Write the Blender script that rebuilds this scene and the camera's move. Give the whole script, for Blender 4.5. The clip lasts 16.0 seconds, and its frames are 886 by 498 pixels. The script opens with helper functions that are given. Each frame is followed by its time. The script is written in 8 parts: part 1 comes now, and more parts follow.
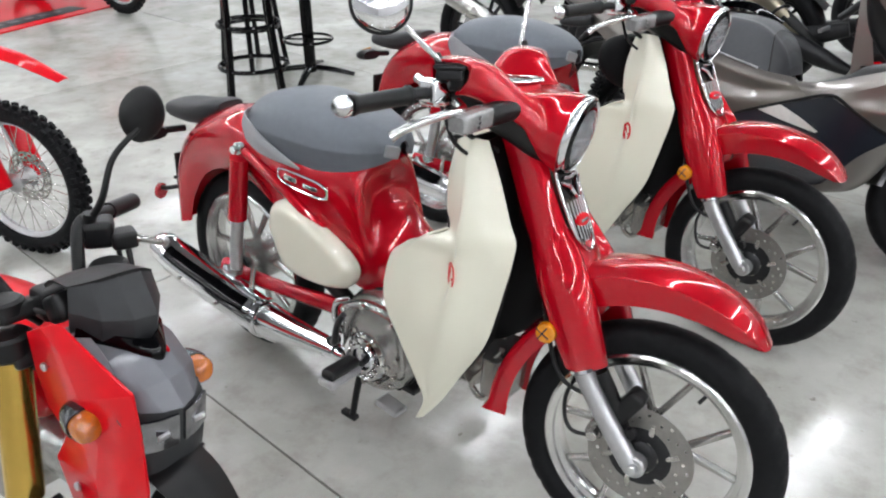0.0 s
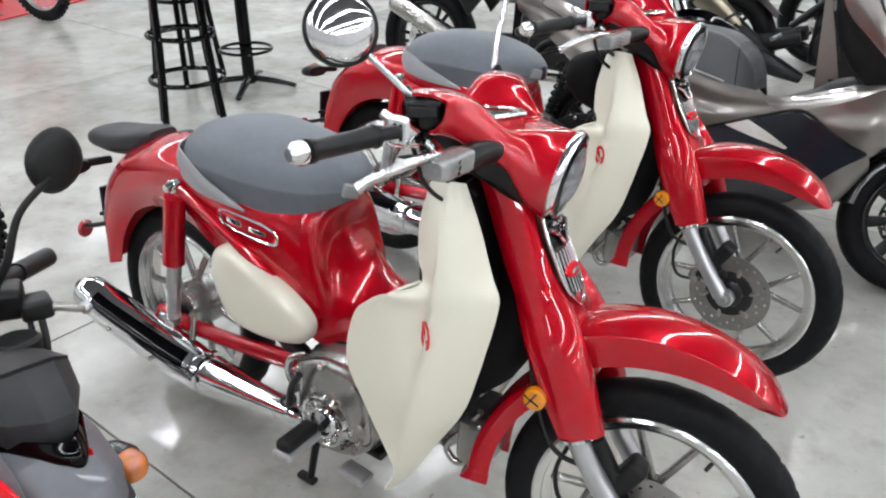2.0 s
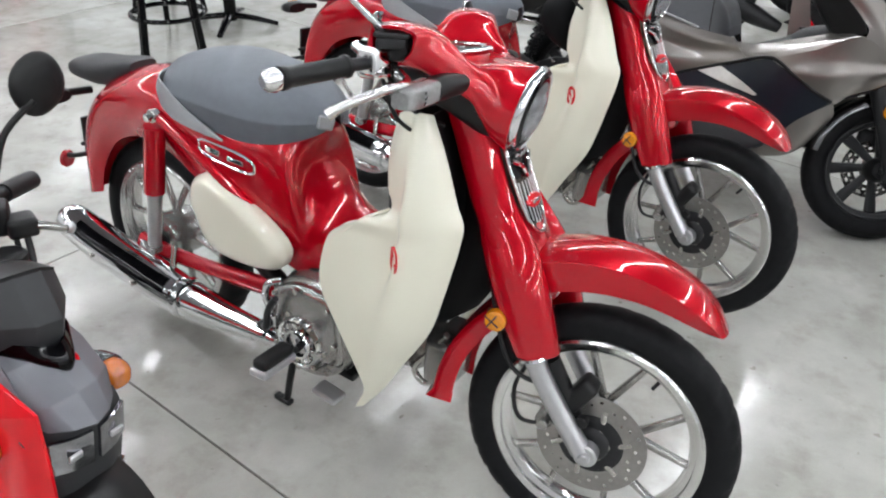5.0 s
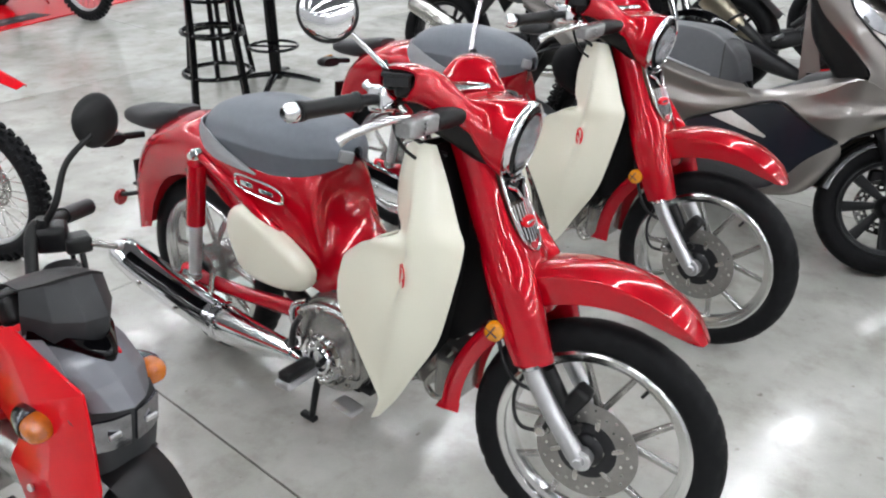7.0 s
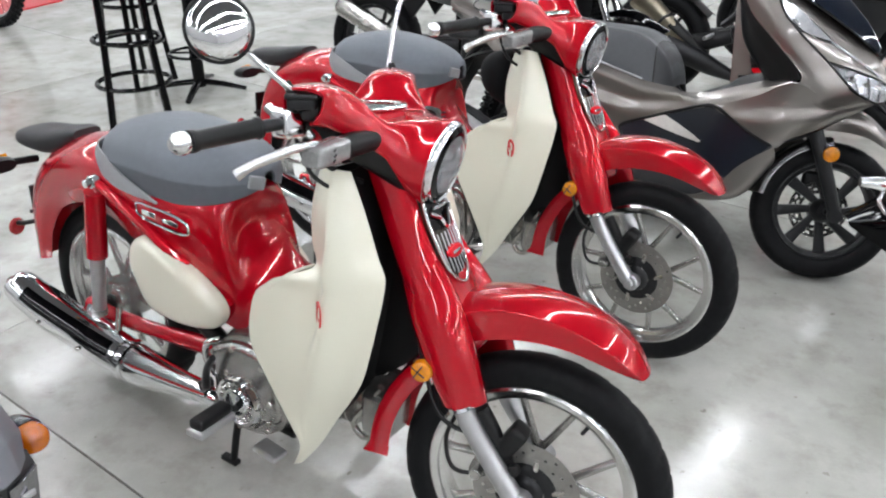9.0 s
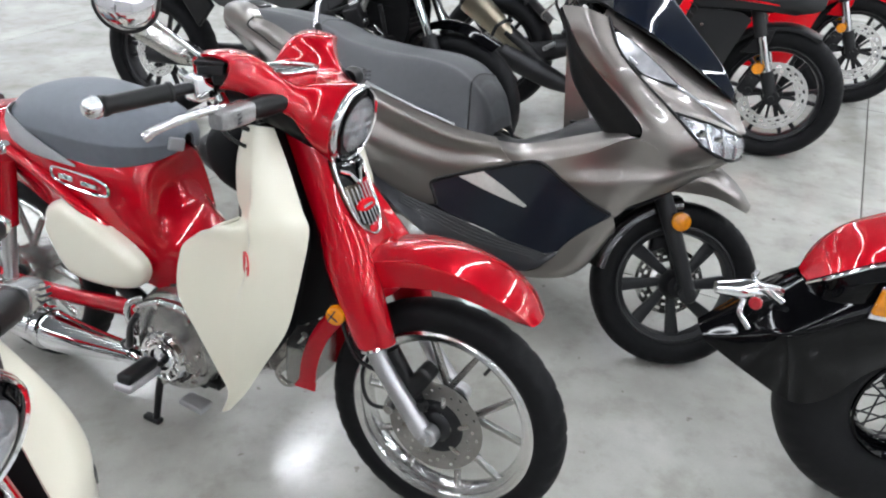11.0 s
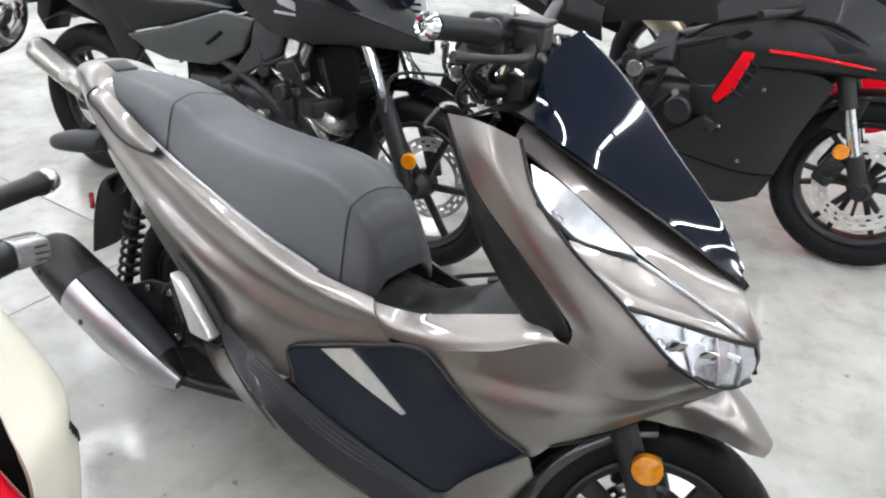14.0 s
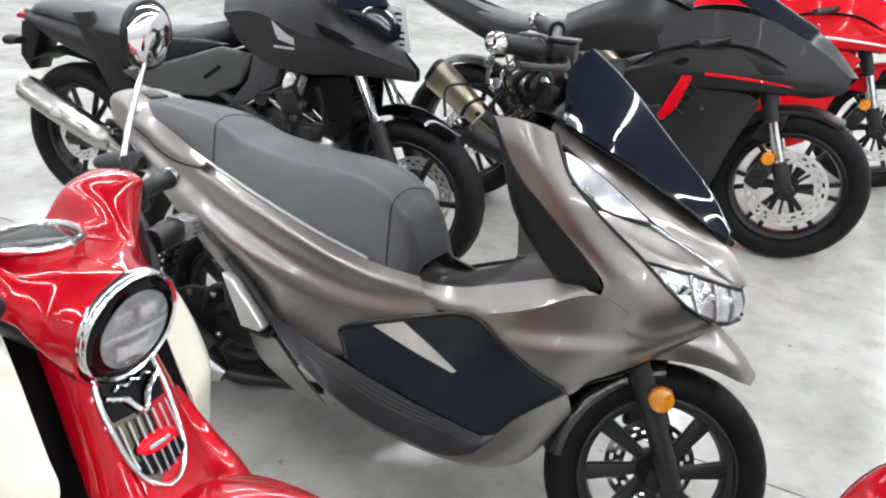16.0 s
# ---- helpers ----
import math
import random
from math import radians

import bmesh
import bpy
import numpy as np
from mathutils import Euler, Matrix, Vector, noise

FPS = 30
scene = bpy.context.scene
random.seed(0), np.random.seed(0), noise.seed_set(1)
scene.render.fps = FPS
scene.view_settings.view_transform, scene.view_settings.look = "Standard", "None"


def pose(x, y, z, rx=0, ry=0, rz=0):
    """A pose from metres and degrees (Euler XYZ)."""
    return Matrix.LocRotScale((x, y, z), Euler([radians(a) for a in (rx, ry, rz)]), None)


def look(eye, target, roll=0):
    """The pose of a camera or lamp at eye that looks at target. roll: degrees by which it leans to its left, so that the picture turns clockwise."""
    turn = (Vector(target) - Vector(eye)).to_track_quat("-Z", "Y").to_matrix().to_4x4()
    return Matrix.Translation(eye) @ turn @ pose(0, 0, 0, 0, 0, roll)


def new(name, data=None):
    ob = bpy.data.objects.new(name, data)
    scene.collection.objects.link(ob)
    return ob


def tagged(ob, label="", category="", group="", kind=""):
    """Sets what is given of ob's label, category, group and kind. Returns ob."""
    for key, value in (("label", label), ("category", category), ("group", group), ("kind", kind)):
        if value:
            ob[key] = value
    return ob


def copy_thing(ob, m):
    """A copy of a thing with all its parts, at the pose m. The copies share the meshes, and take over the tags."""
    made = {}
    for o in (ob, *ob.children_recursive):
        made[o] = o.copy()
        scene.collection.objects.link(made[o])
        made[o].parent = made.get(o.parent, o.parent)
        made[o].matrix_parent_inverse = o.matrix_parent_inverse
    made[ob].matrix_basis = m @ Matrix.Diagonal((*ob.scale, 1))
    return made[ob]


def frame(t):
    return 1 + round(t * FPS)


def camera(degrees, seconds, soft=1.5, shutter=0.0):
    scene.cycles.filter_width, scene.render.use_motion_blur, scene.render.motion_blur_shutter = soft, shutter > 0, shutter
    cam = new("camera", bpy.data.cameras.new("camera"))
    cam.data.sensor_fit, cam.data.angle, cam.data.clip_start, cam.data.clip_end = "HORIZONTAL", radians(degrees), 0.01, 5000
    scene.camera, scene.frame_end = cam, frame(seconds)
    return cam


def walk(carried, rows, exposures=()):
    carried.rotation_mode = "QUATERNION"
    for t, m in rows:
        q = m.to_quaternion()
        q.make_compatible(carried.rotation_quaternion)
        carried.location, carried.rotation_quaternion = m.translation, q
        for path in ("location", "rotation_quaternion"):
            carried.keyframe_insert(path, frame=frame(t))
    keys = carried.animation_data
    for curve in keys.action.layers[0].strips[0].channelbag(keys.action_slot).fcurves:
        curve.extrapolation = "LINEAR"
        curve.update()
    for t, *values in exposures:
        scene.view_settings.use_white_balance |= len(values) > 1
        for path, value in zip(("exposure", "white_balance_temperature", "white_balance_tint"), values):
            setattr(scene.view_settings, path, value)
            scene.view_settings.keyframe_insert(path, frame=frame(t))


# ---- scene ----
cam = camera(59.9, 16.0, 2.1)
PATH = [
    (0, (0.662, 0.427, 1.433), (-0.039, 2.035, 0.471), -0.5),
    (0.5, (0.676, 0.430, 1.436), (-0.001, 2.052, 0.482), -0.2),
    (1, (0.679, 0.444, 1.431), (0.024, 2.078, 0.482), -0.2),
    (1.5, (0.621, 0.503, 1.428), (0.014, 2.146, 0.462), 0.2),
    (2, (0.529, 0.610, 1.426), (-0.034, 2.273, 0.467), 0.4),
    (2.5, (0.458, 0.684, 1.422), (-0.098, 2.357, 0.477), 0.9),
    (3, (0.425, 0.716, 1.418), (-0.099, 2.375, 0.431), 2.0),
    (3.5, (0.409, 0.755, 1.395), (-0.053, 2.365, 0.301), 3.3),
    (4, (0.453, 0.703, 1.409), (0.011, 2.299, 0.287), 2.8),
    (6.5, (0.715, 0.404, 1.443), (0.082, 2.042, 0.486), 0.4),
    (7, (0.723, 0.406, 1.445), (0.082, 2.047, 0.498), 0.1),
    (7.5, (0.729, 0.407, 1.444), (0.090, 2.052, 0.502), 0.0),
    (8, (0.737, 0.401, 1.448), (0.104, 2.052, 0.512), 0.1),
    (10.3, (0.690, 1.045, 1.437), (0.465, 2.771, 0.452), 2.9),
    (10.5, (0.750, 1.130, 1.461), (0.552, 2.857, 0.472), 3.4),
    (11, (0.843, 1.354, 1.460), (0.647, 3.075, 0.461), 2.7),
    (11.5, (0.889, 1.618, 1.461), (0.765, 3.360, 0.486), 2.7),
    (12, (0.982, 1.812, 1.446), (0.765, 3.553, 0.485), 1.9),
    (12.5, (1.009, 1.979, 1.433), (0.657, 3.686, 0.453), 1.2),
    (13, (1.011, 2.116, 1.422), (0.628, 3.797, 0.408), 1.4),
    (13.5, (1.120, 2.270, 1.426), (0.660, 3.940, 0.427), 2.1),
    (14, (1.185, 2.341, 1.436), (0.742, 4.018, 0.440), 1.8),
    (14.5, (1.197, 2.329, 1.444), (0.776, 3.993, 0.416), 0.6),
    (15, (1.153, 2.247, 1.444), (0.779, 3.946, 0.458), 0.8),
    (15.5, (1.045, 2.093, 1.447), (0.753, 3.845, 0.529), 0.7),
    (16, (1.008, 1.993, 1.456), (0.755, 3.763, 0.559), 2.4),
]
walk(cam, [(t, look(eye, target, roll)) for t, eye, target, roll in PATH],
     exposures=[(0, 0.0, 6500, 10), (4, 0.0, 6500, 10), (10.5, 0.05, 6430, 10), (12, 0.33, 6200, 10), (13, 0.39, 6300, 10), (14, 0.45, 6480, 10), (16, 0.42, 6500, 10)])

# ---- light: rows of tube lamps under a dark ceiling deck, no daylight ----
world = bpy.data.worlds.new("world")
scene.world = world
world.use_nodes = True
world.node_tree.nodes["Background"].inputs[0].default_value = (0.75, 0.78, 0.8, 1)
world.node_tree.nodes["Background"].inputs[1].default_value = 0.0
LAMP = 39.5          # brightness of the tube lamps
scene.view_settings.exposure = 0.12

BAY = 2.58           # spacing of the floor's saw cuts
TURN = -19.0         # the building's own direction
GRID = Matrix.Rotation(radians(TURN), 4, "Z")


# ---- materials ----
def mat(name, colour, rough=0.5, metal=0.0, coat=0.0, vary=0.06, scale=30.0, bump=0.0, bump_scale=200.0, flake=0.0,
        dirt=0.0, spec=0.5, coat_rough=0.03):
    m = bpy.data.materials.new(name)
    m.use_nodes = True
    nt = m.node_tree
    b = nt.nodes["Principled BSDF"]
    b.inputs["Roughness"].default_value = rough
    b.inputs["Metallic"].default_value = metal
    b.inputs["Coat Weight"].default_value = coat
    b.inputs["Coat Roughness"].default_value = coat_rough
    b.inputs["Specular IOR Level"].default_value = spec
    co = nt.nodes.new("ShaderNodeTexCoord")
    n1 = nt.nodes.new("ShaderNodeTexNoise")
    n1.inputs["Scale"].default_value = scale
    n1.inputs["Detail"].default_value = 6
    n2 = nt.nodes.new("ShaderNodeTexNoise")
    n2.inputs["Scale"].default_value = scale / 9
    n2.inputs["Detail"].default_value = 3
    for n in (n1, n2):
        nt.links.new(co.outputs["Object"], n.inputs["Vector"])
    mix = nt.nodes.new("ShaderNodeMath")
    mix.operation = "MULTIPLY_ADD"
    mix.inputs[1].default_value = 0.5
    half = nt.nodes.new("ShaderNodeMath")
    half.operation = "MULTIPLY"
    half.inputs[1].default_value = 0.5
    nt.links.new(n2.outputs["Fac"], half.inputs[0])
    nt.links.new(n1.outputs["Fac"], mix.inputs[0])
    nt.links.new(half.outputs[0], mix.inputs[2])
    ramp = nt.nodes.new("ShaderNodeValToRGB")
    ramp.color_ramp.elements[0].position = 0.3
    ramp.color_ramp.elements[1].position = 0.7
    ramp.color_ramp.elements[0].color = (*[c * (1 - vary) for c in colour], 1)
    ramp.color_ramp.elements[1].color = (*[min(1, c * (1 + vary)) for c in colour], 1)
    nt.links.new(mix.outputs[0], ramp.inputs[0])
    nt.links.new(ramp.outputs[0], b.inputs["Base Color"])
    rr = nt.nodes.new("ShaderNodeMapRange")
    rr.inputs["To Min"].default_value = max(0.02, rough - 0.05 - dirt)
    rr.inputs["To Max"].default_value = min(1.0, rough + 0.05 + dirt)
    nt.links.new(n2.outputs["Fac"], rr.inputs["Value"])
    nt.links.new(rr.outputs[0], b.inputs["Roughness"])
    if bump or flake:
        n3 = nt.nodes.new("ShaderNodeTexNoise")
        n3.inputs["Scale"].default_value = bump_scale
        n3.inputs["Detail"].default_value = 3
        nt.links.new(co.outputs["Object"], n3.inputs["Vector"])
        bp = nt.nodes.new("ShaderNodeBump")
        bp.inputs["Strength"].default_value = bump or flake
        bp.inputs["Distance"].default_value = 0.001
        nt.links.new(n3.outputs["Fac"], bp.inputs["Height"])
        nt.links.new(bp.outputs[0], b.inputs["Normal"])
    return m


def emitter(name, colour, strength):
    m = bpy.data.materials.new(name)
    m.use_nodes = True
    b = m.node_tree.nodes["Principled BSDF"]
    b.inputs["Base Color"].default_value = (0.9, 0.9, 0.9, 1)
    b.inputs["Emission Color"].default_value = (*colour, 1)
    b.inputs["Emission Strength"].default_value = strength
    return m


def clear(name, colour, rough=0.04, trans=0.9):
    m = bpy.data.materials.new(name)
    m.use_nodes = True
    b = m.node_tree.nodes["Principled BSDF"]
    b.inputs["Base Color"].default_value = (*colour, 1)
    b.inputs["Roughness"].default_value = rough
    b.inputs["Transmission Weight"].default_value = trans
    b.inputs["IOR"].default_value = 1.45
    return m


RED = mat("candy_red_paint", (0.45, 0.0008, 0.010), 0.26, 0.30, 1.0, spec=0.08, vary=0.05, scale=12, flake=0.02, bump_scale=1400)
CREAM = mat("cream_plastic", (0.72, 0.70, 0.58), 0.3, 0, 0.6, vary=0.02, scale=6)
SEAT_DARK = mat("dark_grey_vinyl", (0.115, 0.13, 0.15), 0.52, 0, 0, vary=0.1, scale=60, bump=0.25, bump_scale=900)
SEAT_LIGHT = mat("light_grey_vinyl", (0.30, 0.31, 0.32), 0.5, 0, 0, vary=0.06, scale=60, bump=0.25, bump_scale=900)
BLACK = mat("black_plastic", (0.006, 0.006, 0.0065), 0.38, 0, 0, vary=0.3, scale=40, bump=0.15, bump_scale=700, spec=0.3)
GLOSS_BLACK = mat("gloss_black_paint", (0.0015, 0.0015, 0.002), 0.07, 0, 0.15, spec=0.12, vary=0.3, scale=10)
MATTE = mat("matte_black_paint", (0.021, 0.0215, 0.023), 0.42, 0.2, 0, spec=0.3, vary=0.15, scale=25, bump=0.05, bump_scale=900)
CHARCOAL = mat("charcoal_plastic", (0.03, 0.031, 0.033), 0.48, 0, 0, spec=0.3, vary=0.15, scale=40, bump=0.12, bump_scale=600)
RUBBER = mat("tyre_rubber", (0.0065, 0.0066, 0.0075), 0.6, 0, 0, vary=0.35, scale=50, bump=0.3, bump_scale=300, dirt=0.05, spec=0.15)
CHROME = mat("chrome", (0.78, 0.78, 0.79), 0.07, 1.0, 0, vary=0.05, scale=20, dirt=0.02)
POLISHED = mat("polished_alloy", (0.66, 0.655, 0.645), 0.2, 1.0, 0, vary=0.1, scale=40, bump=0.05, bump_scale=400, dirt=0.06)
ALLOY = mat("silver_alloy", (0.50, 0.50, 0.51), 0.3, 0.85, 0, vary=0.1, scale=50, bump=0.08, bump_scale=500)
CAST = mat("cast_grey_metal", (0.37, 0.36, 0.345), 0.25, 0.8, 0, vary=0.2, scale=60, bump=0.2, bump_scale=500)
STEEL = mat("brushed_steel", (0.46, 0.445, 0.42), 0.26, 1.0, 0, vary=0.12, scale=80, bump=0.05, bump_scale=600)
DARK_METAL = mat("dark_metal", (0.024, 0.024, 0.026), 0.38, 0.6, 0, vary=0.3, scale=60, bump=0.15, bump_scale=400)
BRONZE = mat("grey_bronze_metallic_paint", (0.212, 0.194, 0.179), 0.31, 0.85, 0.9, vary=0.05, scale=14, flake=0.03, bump_scale=1600)
NAVY = mat("dark_navy_panel", (0.005, 0.0080, 0.0150), 0.30, 0, 0.2, spec=0.35, vary=0.2, scale=30, bump=0.06, bump_scale=600)
AMBER = mat("amber_lens", (0.56, 0.195, 0.003), 0.22, 0, 0.6, vary=0.35, scale=90, bump=0.4, bump_scale=120)
RED_LENS = mat("red_lens", (0.35, 0.012, 0.02), 0.2, 0, 1.0, vary=0.3, scale=90)
BRIGHT_RED = mat("flat_red_plastic", (0.60, 0.001, 0.008), 0.3, 0, 0.4, spec=0.1, vary=0.06, scale=20)
GOLD = mat("gold_anodised", (0.52, 0.34, 0.08), 0.25, 0.9, 0, vary=0.1, scale=30)
GREY_PLASTIC = mat("grey_plastic", (0.13, 0.135, 0.15), 0.38, 0.2, 0.2, vary=0.08, scale=30)
WHITE = mat("white_plastic", (0.78, 0.78, 0.78), 0.35, 0, 0.4, vary=0.04, scale=20)
MIRROR = mat("mirror_glass", (0.85, 0.86, 0.87), 0.02, 1.0, vary=0.01)
TINT = mat("smoked_screen", (0.004, 0.007, 0.015), 0.04, 0, 1.0, vary=0.1, scale=5, spec=0.6)
SIGNAL_LENS = mat("ribbed_signal_lens", (0.27, 0.27, 0.27), 0.2, 0.5, 0.6, vary=0.25, scale=140)
FOOT_RUBBER = mat("scuffed_foot_rubber", (0.013, 0.0145, 0.018), 0.34, 0, 0.2, vary=0.3, scale=30, bump=0.15, bump_scale=300)
METER_GLASS = mat("smoked_meter_glass", (0.016, 0.020, 0.018), 0.16, 0, 0, vary=0.1, scale=60, spec=0.2)
SMOKED_CHROME = mat("smoked_chrome", (0.13, 0.115, 0.09), 0.16, 1.0, 0, vary=0.1, scale=120)
LENS = clear("clear_lens", (0.95, 0.96, 0.97))
CLEAR_GREY = mat("silvered_lens", (0.50, 0.51, 0.53), 0.16, 0.75, 0.8, vary=0.25, scale=70, bump=0.5, bump_scale=90)
BRIGHT_LENS = mat("bright_lamp_reflector", (0.44, 0.45, 0.47), 0.2, 0.6, 0.7, vary=0.4, scale=38, bump=0.7, bump_scale=55)
DEEP_BLACK = mat("dull_black_plastic", (0.004, 0.004, 0.0045), 0.7, 0, 0, vary=0.3, scale=40, spec=0.1)
PALE_DISC = mat("pale_disc_steel", (0.72, 0.71, 0.69), 0.42, 0.8, 0, vary=0.1, scale=90, bump=0.05, bump_scale=600)
TITANIUM = mat("tan_titanium", (0.42, 0.37, 0.28), 0.32, 0.85, 0, vary=0.25, scale=18, bump=0.04, bump_scale=500)
LAMP_SHELL = mat("silver_headlamp_shell", (0.33, 0.34, 0.36), 0.24, 0.7, 1.0, vary=0.55, scale=22, bump=0.9, bump_scale=38)
LAMP_BOWL = mat("shaded_lamp_reflector", (0.30, 0.30, 0.32), 0.12, 1.0, vary=0.4, scale=40, bump=0.8, bump_scale=45)
AMBER_DEEP = mat("deep_amber_lens", (0.42, 0.105, 0.003), 0.16, 0, 1.0, vary=0.4, scale=60, bump=0.6, bump_scale=80)
SATIN_GREY = mat("satin_dark_grey_plastic", (0.05, 0.053, 0.053), 0.36, 0.2, 0.15, spec=0.4, vary=0.12, scale=18, bump=0.03, bump_scale=900)
MATTE_BODY = mat("matte_black_bodywork", (0.016, 0.0163, 0.0175), 0.40, 0.3, 0.05, spec=0.35, vary=0.12, scale=18, bump=0.03, bump_scale=900)
# the cowl's grey again, with the light on its side facet in the colour
LIT_GREY = mat("lit_side_grey_plastic", (0.20, 0.205, 0.225), 0.36, 0.2, 0.2, vary=0.06, scale=30)
CHARCOAL_GLOSS = mat("glossy_charcoal_paint", (0.022, 0.021, 0.021), 0.2, 0.4, 0.8, vary=0.1, scale=30)
CEILING = mat("dark_ceiling_deck", (0.10, 0.10, 0.105), 0.8, vary=0.1, scale=2)
# grey of the unseen walls, set for what floor and paint reflect
WALL = mat("unseen_wall_paint", (0.5, 0.5, 0.5), 0.75, vary=0.04, scale=2)
TUBE_LIGHT = emitter("lamp_tube", (0.965, 1.0, 1.045), LAMP)


def concrete():
    """Polished concrete: mottled grey with pale clouds, brown stains, fine grit and uneven gloss."""
    m = bpy.data.materials.new("polished_concrete")
    m.use_nodes = True
    nt = m.node_tree
    b = nt.nodes["Principled BSDF"]
    geo = nt.nodes.new("ShaderNodeNewGeometry")

    def tex(scale, detail=6, rough=0.6, distort=0.0):
        n = nt.nodes.new("ShaderNodeTexNoise")
        n.inputs["Scale"].default_value = scale
        n.inputs["Detail"].default_value = detail
        n.inputs["Roughness"].default_value = rough
        n.inputs["Distortion"].default_value = distort
        nt.links.new(geo.outputs["Position"], n.inputs["Vector"])
        return n.outputs["Fac"]

    def ramp(src, *stops):
        r = nt.nodes.new("ShaderNodeValToRGB")
        while len(r.color_ramp.elements) < len(stops):
            r.color_ramp.elements.new(0.5)
        for e, (p, c) in zip(r.color_ramp.elements, stops):
            e.position, e.color = p, (*c, 1)
        nt.links.new(src, r.inputs[0])
        return r.outputs[0]

    def mixed(kind, fac, a, c):
        x = nt.nodes.new("ShaderNodeMix")
        x.data_type, x.blend_type = "RGBA", kind
        x.inputs["Factor"].default_value = fac
        nt.links.new(a, x.inputs["A"])
        nt.links.new(c, x.inputs["B"])
        return x.outputs["Result"]

    clouds = ramp(tex(2.1, 8, 0.6, 0.12), (0.3, (0.34, 0.336, 0.305)), (0.5, (0.45, 0.446, 0.412)), (0.72, (0.58, 0.576, 0.543)))
    spots = ramp(tex(8, 6, 0.62, 0.1), (0.30, (0.62, 0.60, 0.56)), (0.5, (0.95, 0.95, 0.94)), (0.75, (1.0, 1.0, 1.0)))
    grit = ramp(tex(140, 3, 0.7), (0.3, (0.88, 0.88, 0.88)), (0.7, (1.0, 1.0, 1.0)))
    flecks = ramp(tex(23, 2, 0.5), (0.24, (0.45, 0.42, 0.38)), (0.29, (1.0, 1.0, 1.0)))
    worn = mixed("MULTIPLY", 0.35, mixed("MULTIPLY", 0.6, clouds, spots), grit)
    nt.links.new(mixed("MULTIPLY", 0.7, worn, flecks), b.inputs["Base Color"])
    rr = nt.nodes.new("ShaderNodeMapRange")
    rr.inputs["From Min"].default_value, rr.inputs["From Max"].default_value = 0.3, 0.7
    b.inputs["Specular IOR Level"].default_value = 0.95
    rr.inputs["To Min"].default_value, rr.inputs["To Max"].default_value = 0.11, 0.26
    nt.links.new(tex(5, 6, 0.6, 0.4), rr.inputs["Value"])
    nt.links.new(rr.outputs[0], b.inputs["Roughness"])
    bp = nt.nodes.new("ShaderNodeBump")
    bp.inputs["Strength"].default_value, bp.inputs["Distance"].default_value = 0.05, 0.004
    nt.links.new(tex(18, 4, 0.5), bp.inputs["Height"])
    nt.links.new(bp.outputs[0], b.inputs["Normal"])
    return m


CONCRETE = concrete()
JOINT = mat("joint_filler", (0.10, 0.09, 0.08), 0.9, vary=0.3, scale=30)


# ---- mesh tools: all lengths in metres, x forward, y to the left, z up in a vehicle's own axes ----
def crs(pts, n):
    """n points on a smooth curve through pts."""
    p = np.array(pts, float)
    if len(p) == 1:
        return np.repeat(p, n, 0)
    if len(p) == 2:
        return p[0] + np.linspace(0, 1, n)[:, None] * (p[1] - p[0])
    q = np.vstack([2 * p[0] - p[1], p, 2 * p[-1] - p[-2]])
    s = np.linspace(0, len(p) - 1 - 1e-9, n)
    i, f = s.astype(int), (s % 1)[:, None]
    a, b, c, d = q[i], q[i + 1], q[i + 2], q[i + 3]
    return 0.5 * (2 * b + (c - a) * f + (2 * a - 5 * b + 4 * c - d) * f**2 + (3 * b - a - 3 * c + d) * f**3)


def grid_mesh(g, wrap_u=False, wrap_v=False, caps=False):
    g = np.asarray(g, float)
    bm = bmesh.new()
    v = [[bm.verts.new(p) for p in row] for row in g]
    nu, nv = len(g), len(g[0])
    for i in range(nu if wrap_u else nu - 1):
        for j in range(nv if wrap_v else nv - 1):
            a, b, c, d = v[i][j], v[(i + 1) % nu][j], v[(i + 1) % nu][(j + 1) % nv], v[i][(j + 1) % nv]
            if len({a, b, c, d}) == 4:
                bm.faces.new((a, b, c, d))
    if caps and wrap_v:
        bm.faces.new(v[0][::-1])
        bm.faces.new(v[-1])
    bmesh.ops.recalc_face_normals(bm, faces=bm.faces)
    return bm


def add(*bms):
    """Joins meshes into the first one."""
    out = bms[0]
    for o in bms[1:]:
        me = bpy.data.meshes.new("tmp")
        o.to_mesh(me)
        o.free()
        out.from_mesh(me)
        bpy.data.meshes.remove(me)
    return out


def both(bm):
    """Adds the mirror image across y = 0."""
    c = bm.copy()
    for v in c.verts:
        v.co.y = -v.co.y
    bmesh.ops.reverse_faces(c, faces=c.faces)
    return add(bm, c)


def flip(bm):
    """The mirror image across y = 0."""
    c = bm.copy()
    for v in c.verts:
        v.co.y = -v.co.y
    bmesh.ops.reverse_faces(c, faces=c.faces)
    return c


def skin(curves, nu=26, nv=14, thick=0.004):
    """A smooth panel through the given curves, with thickness."""
    g = [crs(c, nu) for c in curves]
    g = [crs([row[i] for row in g], nv) for i in range(nu)]
    bm = grid_mesh(g)
    if thick:
        bmesh.ops.solidify(bm, geom=bm.faces[:], thickness=thick)
        bmesh.ops.recalc_face_normals(bm, faces=bm.faces)
    return bm


def facets(curves, thick=0.005):
    """A panel of flat facets through the given rows of points."""
    bm = grid_mesh(curves)
    bmesh.ops.solidify(bm, geom=bm.faces[:], thickness=thick)
    bmesh.ops.recalc_face_normals(bm, faces=bm.faces)
    bmesh.ops.bevel(bm, geom=[e for e in bm.edges if e.calc_length() > 0.012], offset=0.0018, segments=2, profile=0.5, affect="EDGES")
    return bm


